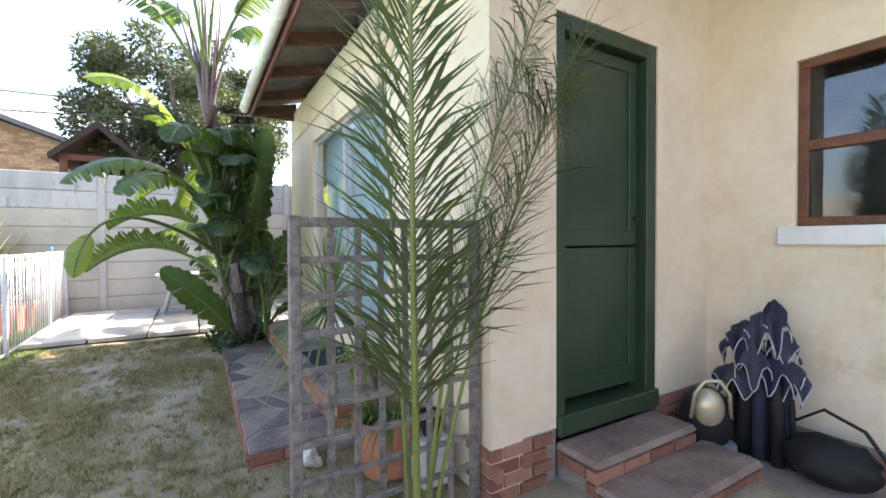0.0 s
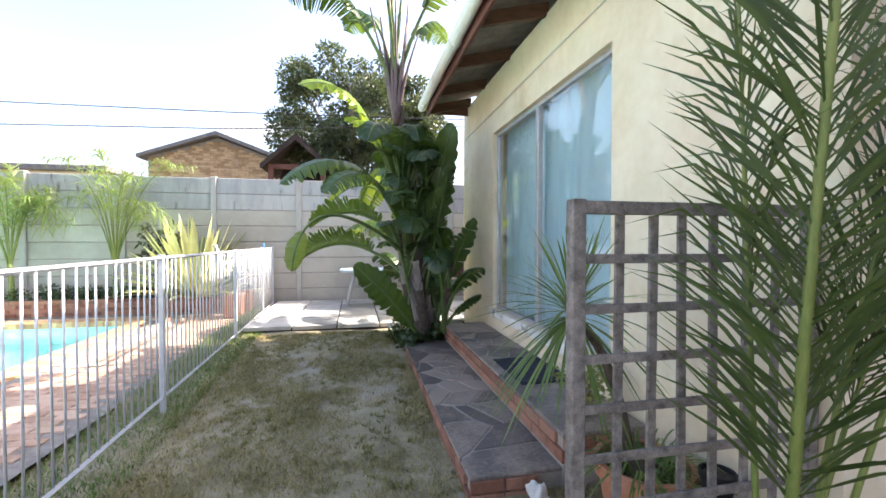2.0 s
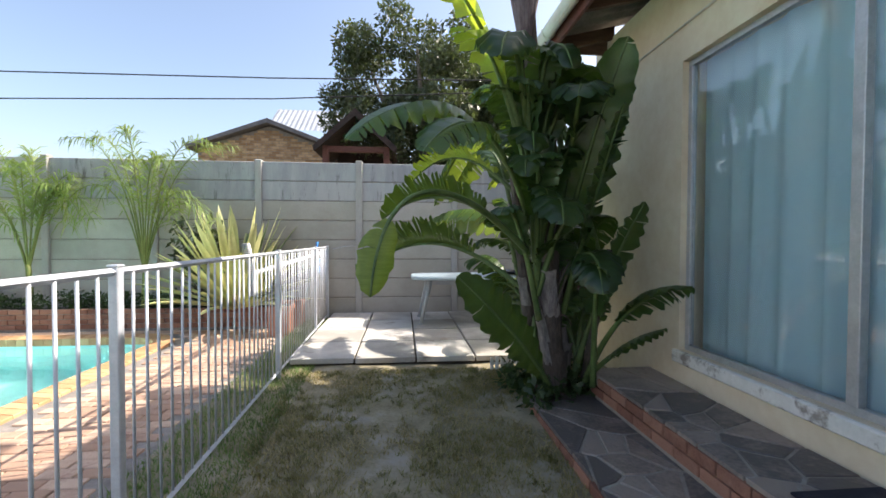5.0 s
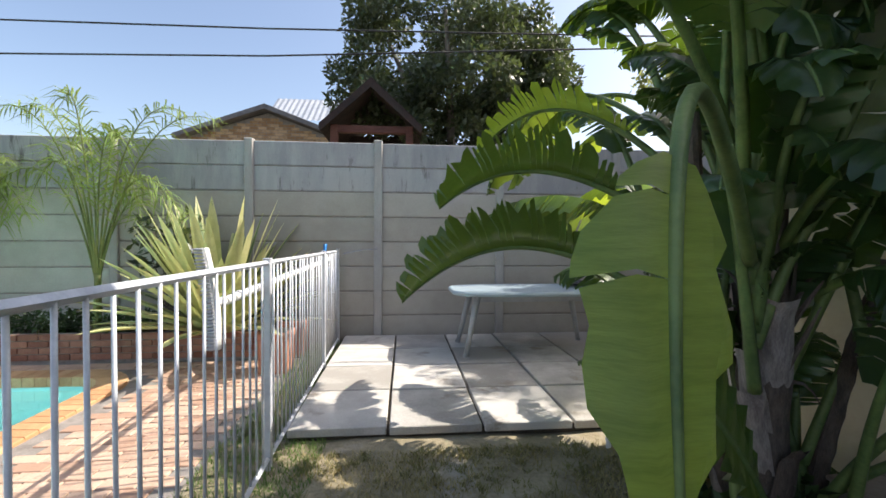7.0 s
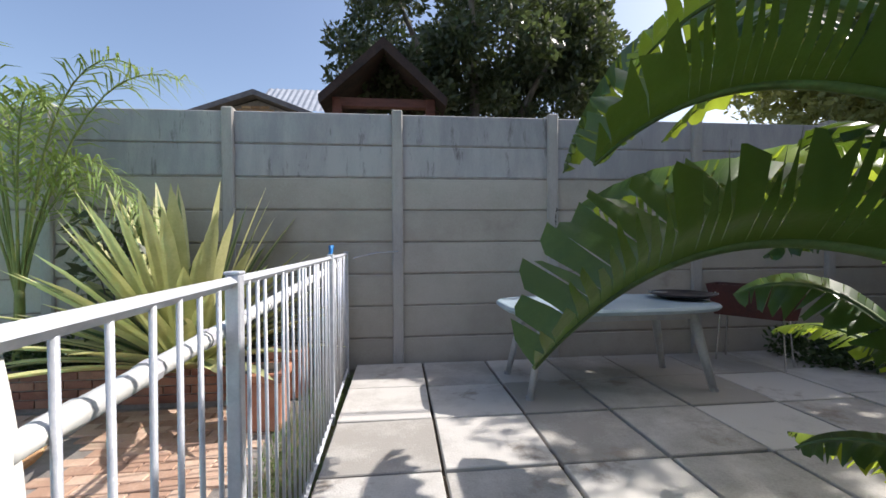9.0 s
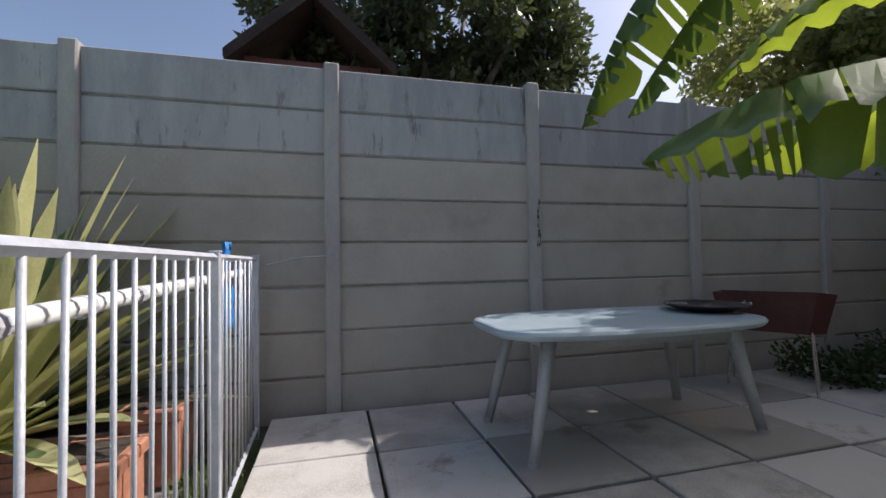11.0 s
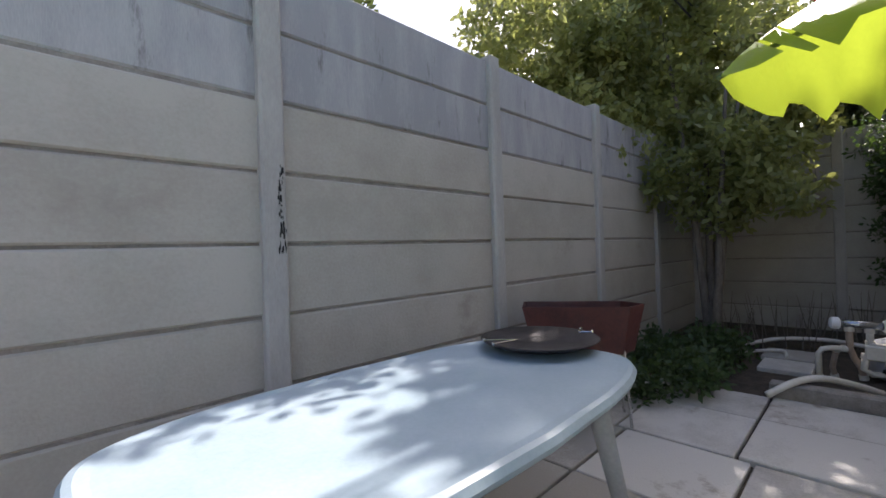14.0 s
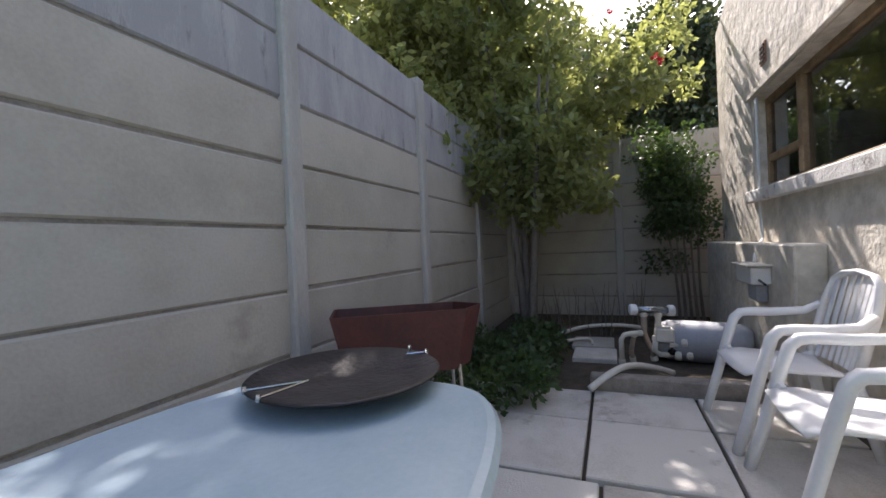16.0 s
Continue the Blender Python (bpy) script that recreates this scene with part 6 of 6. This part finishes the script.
while len(CROWN) < 280:
    # over the wall it begins beyond the fire box; inside the wall it fills the corner and leans west at the top
    x, y, z = rng.uniform(2.6, 8.4), rng.uniform(9.1, 12.4), rng.uniform(1.8, 6.8)
    if y > 10.35:
        if x < 2.95 + 1.1 * (y - 11.0) or z < 2.5 or z > 4.5 + 0.28 * (x - 3.0):
            continue
    elif x < 4.75 or z > 0.97 * x + 0.75 or y < 9.1 or (z < 2.9 and x > 6.2):
        continue
    CROWN.append((x - CO.x, y - CO.y, z - CO.z, rng.uniform(0.34, 0.56)))
for _ in range(30):
    # low sprays in front of the trunks
    CROWN.append((rng.uniform(4.7, 5.9) - CO.x, rng.uniform(8.6, 9.9) - CO.y, rng.uniform(1.55, 2.9) - CO.z, rng.uniform(0.22, 0.40)))
for _ in range(9):
    CROWN.append((rng.uniform(4.95, 5.7) - CO.x, rng.uniform(7.9, 8.7) - CO.y, rng.uniform(2.7, 3.4) - CO.z, rng.uniform(0.18, 0.28)))
for _ in range(9):
    CROWN.append((rng.uniform(5.9, 6.8) - CO.x, rng.uniform(7.65, 8.6) - CO.y, rng.uniform(2.9, 4.1) - CO.z, rng.uniform(0.24, 0.38)))
SPRIGS = []
for x, y, z, r in CROWN:
    # each clump is a set of leafy sprigs, so that its outline is uneven and lets light in
    for _ in range(int(60 * r)):
        d = Vector((rng.gauss(0, 1), rng.gauss(0, 1), rng.gauss(0, 1))).normalized() * r * rng.uniform(0.55, 1.05)
        SPRIGS.append((x + d.x, y + d.y, z + 0.9 * d.z, rng.uniform(0.06, 0.12)))
leaf_cloud("crown", SPRIGS, 95000, 0.052, M_SHRUB, corner, 45, long=2.0)
for k, c in enumerate(((-0.03, -1.50, 3.09, 0.045), (0.0, -1.44, 3.16, 0.04), (-0.15, -1.0, 3.7, 0.04))):
    leaf_cloud("red_flower", [c], 26, 0.03, M_RED, corner, 46 + 20 * k, long=1.0)
creeper = thing("corner_creeper", "dark creeper hanging on the east wall", "creeper", (6.45, 8.2, 0.0))
leaf_cloud("foliage", [(rng.uniform(-0.45, 0.1), rng.uniform(-0.88, -0.2) * (0.75 + 0.25 * (i % 2)), rng.uniform(1.25, 2.55) - 0.5 * (i % 5 == 0), rng.uniform(0.14, 0.3)) for i in range(46)], 7000, 0.034, M_COVER, creeper, 47)
for k in range(5):
    bm = bmesh.new()
    tube(bm, bez((-0.1, -0.5 - 0.07 * k, 0), (-0.15, -0.5 - 0.05 * k, 0.7), (-0.2, -0.25 - 0.13 * k, 1.9), 8), [0.022 - 0.002 * i for i in range(9)], 6)
    part("stem", bm, M_BARK, creeper)
weeds = thing("corner_weeds", "dark green weeds filling the bed by the wall", "plants", (3.95, 9.45, -0.02), kind="stuff")
leaf_cloud("foliage", [(rng.uniform(-1.6, 0.9), rng.uniform(-0.35, 0.4), rng.uniform(0.05, 0.22), rng.uniform(0.14, 0.26)) for _ in range(40)], 6500, 0.03, M_COVER, weeds, 48)
dry = thing("dry_stems", "thin dead stalks at the foot of the east wall", "plants", (5.4, 9.0, -0.02), kind="stuff")
bm = bmesh.new()
for _ in range(60):
    x, y = rng.uniform(-0.4, 1.0), rng.uniform(-0.9, 0.6)
    tube(bm, [(x, y, 0), (x + rng.uniform(-0.1, 0.1), y + rng.uniform(-0.1, 0.1), rng.uniform(0.25, 0.6))], [0.006, 0.002], 4)
part("stems", bm, M_BARK, dry)

big = thing("olive_tree", "tall grey-green tree behind the boundary wall", "tree", (-0.3, 12.9, -0.26))
for k in range(7):
    a = 0.9 * k
    e = (1.5 * math.cos(a), 1.2 * math.sin(a), 4.9 + 0.9 * math.sin(k * 1.7))
    bm = bmesh.new()
    tube(bm, bez((0.05 * math.cos(a), 0.05 * math.sin(a), 0), (0.3 * math.cos(a), 0.3 * math.sin(a), 3.2), e, 10), [0.16 - 0.013 * i for i in range(11)], 8)
    part("limb", bm, M_BARK, big, smooth=True)
rng = random.Random(64)
# The three listed clump rows are additions, meant to shade table and pan.
TREE = [(0.75 + 0.34 * (k % 5), -0.5 - 0.2 * (k % 3), 3.55 + 0.14 * k, 0.34) for k in range(12)] + [(1.15 + 0.11 * k, -0.3 + 0.15 * (k % 3), 4.2 + 0.33 * (k % 4), 0.33) for k in range(10)] + [(0.85 + 0.12 * k, -0.35 + 0.15 * (k % 3), 4.7 + 0.27 * (k % 4), 0.32) for k in range(12)]
while len(TREE) < 130:
    p = Vector((rng.uniform(-1, 1), rng.uniform(-1, 1), rng.uniform(-1, 1)))
    if 0.35 < p.length < 1.0:
        q = Vector((-0.1 + p.x * 2.35, p.y * 1.8, 4.75 + p.z * 2.1))
        TREE.append((q.x, q.y, q.z, rng.uniform(0.25, 0.5)))
leaf_cloud("crown", TREE, 50000, 0.052, M_TREE, big, 49, long=2.2)
back_trees = thing("far_trees", "dark trees beyond the east wall", "trees", (11.4, 8.6, -0.26))
leaf_cloud("crown", [(rng.uniform(-0.8, 2.2), rng.uniform(-3.2, 4.0), rng.uniform(1.5, 6.7), rng.uniform(0.5, 0.8)) for _ in range(120)] + [(rng.uniform(-0.6, 1.2), rng.uniform(-3.0, -0.8), rng.uniform(3.4, 6.9), 0.6) for _ in range(30)], 84000, 0.08, M_TREE, back_trees, 50)
bm = bmesh.new()
for y in (-1.6, 0.4, 2.2):
    tube(bm, bez((0.6, y, 0), (0.7, y + 0.2, 2), (0.9, y - 0.3, 5), 8), [0.14 - 0.01 * i for i in range(9)], 7)
part("trunks", bm, M_BARK, back_trees)

gaz = thing("garden_lapa", "dark timber garden shelter with a pitched roof", "shelter", (-1.85, 11.2, -0.26))
for x in (-0.60, 0.60):
    for y in (0.0, 1.6):
        part("post", boxes((x - 0.06, x + 0.06, y - 0.06, y + 0.06, 0, 3.4), bevel=0.01), M_WOOD_RED, gaz)
for s in (-1, 1):
    bm = bmesh.new()
    prof = [(0.0, 4.10), (s * 0.80, 3.36), (s * 0.80, 3.28), (0.0, 4.0)]
    a = [bm.verts.new((x, -0.25, z)) for x, z in prof]
    b = [bm.verts.new((x, 1.95, z)) for x, z in prof]
    for k in range(4):
        bm.faces.new((a[k], a[(k + 1) % 4], b[(k + 1) % 4], b[k]))
    bm.faces.new(a)
    bm.faces.new(b)
    part("roof_slope", bm, M_LAPA, gaz)
    bm = bmesh.new()
    prof = [(0.0, 4.05), (s * 0.78, 3.33), (s * 0.78, 3.23), (0.0, 3.93)]
    a = [bm.verts.new((x, -0.30, z)) for x, z in prof]
    b = [bm.verts.new((x, -0.25, z)) for x, z in prof]
    for k in range(4):
        bm.faces.new((a[k], a[(k + 1) % 4], b[(k + 1) % 4], b[k]))
    bm.faces.new(a)
    part("barge_board", bm, M_LAPA, gaz)
# Upright dark board at the rear, standing for the shelter's unlit inside.
part("dark_backing", boxes((-0.6, 0.6, 1.5, 1.56, 2.6, 3.6)), M_LAPA, gaz)
part("tie_beam", boxes((-0.66, 0.66, -0.05, 0.05, 3.28, 3.4), bevel=0.01), M_WOOD_RED, gaz)

nb = thing("brick_house", "neighbour's yellow brick house with a pitched roof", "house", (-5.3, 17.0, -0.10))
bm = bmesh.new()
prof = [(-2.25, 0), (2.9, 0), (2.9, 4.05), (0.0, 5.10), (-2.25, 4.35)]
a = [bm.verts.new((x, 0, z)) for x, z in prof]
b = [bm.verts.new((x, 7, z)) for x, z in prof]
for k in range(5):
    bm.faces.new((a[k], a[(k + 1) % 5], b[(k + 1) % 5], b[k]))
bm.faces.new(a)
bm.faces.new(b)
part("wall", bm, M_MORTAR, nb)
for s, ex, ez in ((-1, -2.5, 4.30), (1, 3.2, 4.0)):
    bm = bmesh.new()
    prof = [(0.0, 5.28), (ex, ez + 0.08), (ex, ez - 0.04), (0.0, 5.14)]
    a = [bm.verts.new((x, -0.3, z)) for x, z in prof]
    b = [bm.verts.new((x, 7.3, z)) for x, z in prof]
    for k in range(4):
        bm.faces.new((a[k], a[(k + 1) % 4], b[(k + 1) % 4], b[k]))
    bm.faces.new(a)
    bm.faces.new(b)
    part("roof_slope", bm, M_TILE_ROOF, nb, "dark grey tiled roof slope")
rows_b = 0
z = 3.0
while z < 5.05:
    x = -2.25 + (0.12 if rows_b % 2 else 0.0)
    while x < 2.68:
        lim = 5.08 - abs(min(x, 0)) * 0.33 - max(x + 0.22, 0) * 0.36
        if z + 0.08 < lim:
            if rows_b == 0 and x < -2.2:
                face_brick = mesh_of("brick", boxes((0.0, 0.222, -0.012, 0.05, 0.0, 0.073), bevel=0.004), M_FACE_BRICK)
            shared("brick", face_brick, nb, pose(x, 0, z))
        x += 0.234
    z += 0.085
    rows_b += 1
mr = thing("far_roof", "blue-grey corrugated roof of a house beyond", "roof", (-4.0, 19.5, 0.0))
bm = bmesh.new()
cols = [[bm.verts.new((x, y, z + 0.03 * (i % 2))) for y, z in ((0, 5.5), (1.6, 6.75))] for i, x in enumerate(np.arange(-2.2, 2.3, 0.1).tolist())]
for a, b in zip(cols, cols[1:]):
    bm.faces.new((a[0], b[0], b[1], a[1]))
part("roof_sheet", bm, M_METAL_ROOF, mr)
part("wall", boxes((-2.0, 2.0, 0.2, 3.0, 0, 5.0)), M_PLASTER, mr)
mr2 = thing("distant_house", "distant pale house with a low red roof", "house", (-16.5, 24.0, -0.26))
part("wall", boxes((-3, 4, 0, 5, 0, 4.9)), M_PLASTER, mr2)
part("roof", boxes((-3.3, 4.3, -0.3, 5.3, 4.9, 5.2), bevel=0.05), M_TILE_ROOF, mr2)
for za, zb in ((3.80, 3.98), (3.33, 3.82)):
    bm = bmesh.new()
    tube(bm, [(-18, 9.9, za - 0.05), (-10, 9.7, za), (-3, 9.62, za + (zb - za) * 0.45 - 0.02), (1.6, 9.6, zb), (9, 9.6, zb + 0.3)], 0.011, 5)
    tagged(part("overhead_cable", bm, M_WIRE), "black overhead cable crossing above the wall", "cable", group="overhead cables")
stain = thing("tar_stain", "black tar smear on a wall post", "stain", (0.0, 10.065, 1.22))
rng = random.Random(9)
bm = bmesh.new()
for i in range(70):
    z = rng.uniform(0.0, 0.42)
    w, hh = rng.uniform(0.001, 0.004), rng.uniform(0.006, 0.03)
    x = 0.03 + 0.006 * math.sin(z * 20) + rng.uniform(-0.012, 0.012) * (1.6 if z < 0.1 else 0.7)
    box(bm, x - w, x + w, 0.003, 0.008, z, z + hh)
part("smear", bm, M_BLACK, stain)

# ---- pieces of walls, steps and paving ----
# slate flagstones on the garden steps
rng = random.Random(77)
for (x0, x1, y0, y1, z), n in ((STEP_1, 30), (STEP_2, 26)):
    seeds = [(x0 + (x1 - x0) * rng.random(), y0 + (y1 - y0) * (0.35 * rng.random() + 0.65 * (i + 1.6 * rng.random()) / (n + 1))) for i in range(n)]
    for poly in voronoi(x0 + 0.005, x1 - 0.005, y0 + 0.005, y1 - 0.005, seeds, 0.018):
        part("flagstone", prism(poly, z - 0.02, z + rng.uniform(0.0, 0.006)), M_SLATE, steps)
    step_brick = mesh_of("brick", boxes((0.0, 0.03, 0.0, 0.212, 0.0, 0.07), bevel=0.004), M_BRICK)
    end_brick = mesh_of("brick", boxes((0.0, 0.2, 0.0, 0.03, 0.0, 0.07), bevel=0.004), M_BRICK)
    for r in range(2):
        y = y0 + (0.0 if r else 0.1)
        while y < y1 - 0.2:
            shared("brick", step_brick, steps, pose(x0 - 0.006, y, z - 0.092 - 0.08 * r))
            y += 0.222
        x = x0 + 0.01
        while x < x1 - 0.18:
            shared("brick", end_brick, steps, pose(x, y0 - 0.008, z - 0.092 - 0.08 * r))
            x += 0.21
# plinth bricks of the porch walls
plinth_brick = mesh_of("brick", boxes((0.0, 0.212, 0.0, 0.05, 0.0, 0.07), bevel=0.004), M_BRICK)
side_brick = mesh_of("brick", boxes((0.0, 0.05, -0.212, 0.0, 0.0, 0.07), bevel=0.004), M_BRICK)
for r in range(5):
    z = 0.055 - 0.082 * r
    for a, b in ((HX + 0.0, DOOR[0] - 0.04), (DOOR[1], IN)):
        x = a - 0.008 + (0.0 if r % 2 else 0.1)
        while x + 0.212 < b + 0.02:
            shared("brick", plinth_brick, house, pose(x, HY - 0.012, z))
            x += 0.222
        if b - x > 0.04:
            part("brick", boxes((x, b, HY - 0.012, HY + 0.038, z, z + 0.07), bevel=0.004), M_BRICK, house)
        if r % 2 == 0:
            part("brick", boxes((a - 0.008, a + 0.082, HY - 0.012, HY + 0.038, z, z + 0.07), bevel=0.004), M_BRICK, house)
    y = HY - 0.06
    while y > -1.5 and z < -0.05:
        shared("brick", side_brick, house, pose(IN - 0.012, y, z))
        y -= 0.222
    y = HY + 0.25
    if z < 0.14:
        shared("brick", side_brick, house, pose(HX - 0.012, HY + 0.235 - 0.1 * (r % 2), z))
# planting bed edge
bed_brick = mesh_of("brick", boxes((0.0, 0.212, 0.0, 0.06, 0.0, 0.066), bevel=0.004), M_BRICK)
for r in range(4):
    x = -9.0 + (0.11 if r % 2 else 0.0)
    while x < -2.8:
        if len(bed.children) < 140 or x > -7:
            shared("brick", bed_brick, bed, pose(x, 9.415, 0.137 - 0.076 * r))
        x += 0.222
# coping round the pool
outline_in, outline_out = pool_edge(-0.03), pool_edge(0.24)
rng = random.Random(61)


def coping_run(a, b, c, d, n):
    for i in range(n):
        f0, f1 = i / n, (i + 1) / n
        p = [Vector(a).lerp(Vector(b), f0), Vector(a).lerp(Vector(b), f1), Vector(c).lerp(Vector(d), f1), Vector(c).lerp(Vector(d), f0)]
        m_ = sum(p, Vector((0, 0))) / 4
        poly = [tuple(m_ + (q - m_) * 0.96) for q in p]
        part("coping_brick", prism(poly, PAVE_Z - 0.08, PAVE_Z + 0.018, 0.008), M_COPING, pool)


for k in range(1, len(outline_in) - 1):
    a, b = outline_in[k], outline_in[k + 1]
    ln = math.hypot(b[0] - a[0], b[1] - a[1])
    coping_run(a, b, outline_out[k], outline_out[k + 1], max(1, round(ln / 0.115)) if ln > 1 else 1)
# clay pavers between the coping and the fence
paver = mesh_of("paver", boxes((-0.106, 0.106, -0.052, 0.052, -0.03, 0.0), bevel=0.005), M_PAVER)
count, rest_v, rest_f = 0, [], []
rng = random.Random(62)


def pool_right(y):
    return -4.03 - 0.02 * (min(y, 8.4) + 1.0) + 0.26


x = -9.5
while x < -2.5:
    y = 0.0
    k = 0
    while y < 9.4:
        inside = y < 9.12 and x - 0.1 < pool_right(y) and not (math.hypot(x + 4.67, y - 8.40) > 0.80 and x > -4.67 and y > 8.4)
        xx = x + (0.11 if k % 2 else 0.0)
        if not inside and xx < -2.62:
            z = PAVE_Z + rng.uniform(-0.003, 0.004)
            if x > -4.2 and y > 2.4 and count < 300:
                shared("paver", paver, paving, pose(xx, y, z, rng.uniform(-0.6, 0.6), rng.uniform(-0.6, 0.6), rng.uniform(-1, 1)))
                count += 1
            else:
                i = len(rest_v)
                rest_v += [(xx - 0.104, y - 0.05, z), (xx + 0.104, y - 0.05, z), (xx + 0.104, y + 0.05, z), (xx - 0.104, y + 0.05, z), (xx - 0.106, y - 0.052, z - 0.02), (xx + 0.106, y - 0.052, z - 0.02), (xx + 0.106, y + 0.052, z - 0.02), (xx - 0.106, y + 0.052, z - 0.02)]
                rest_f += [(i, i + 1, i + 2, i + 3)] + [(i + 4 + q, i + 4 + (q + 1) % 4, i + (q + 1) % 4, i + q) for q in range(4)]
        y += 0.112
        k += 1
    x += 0.222
rest = from_arrays("pavers", rest_v, rest_f, M_PAVER, paving)
rest["kind"] = "stuff"
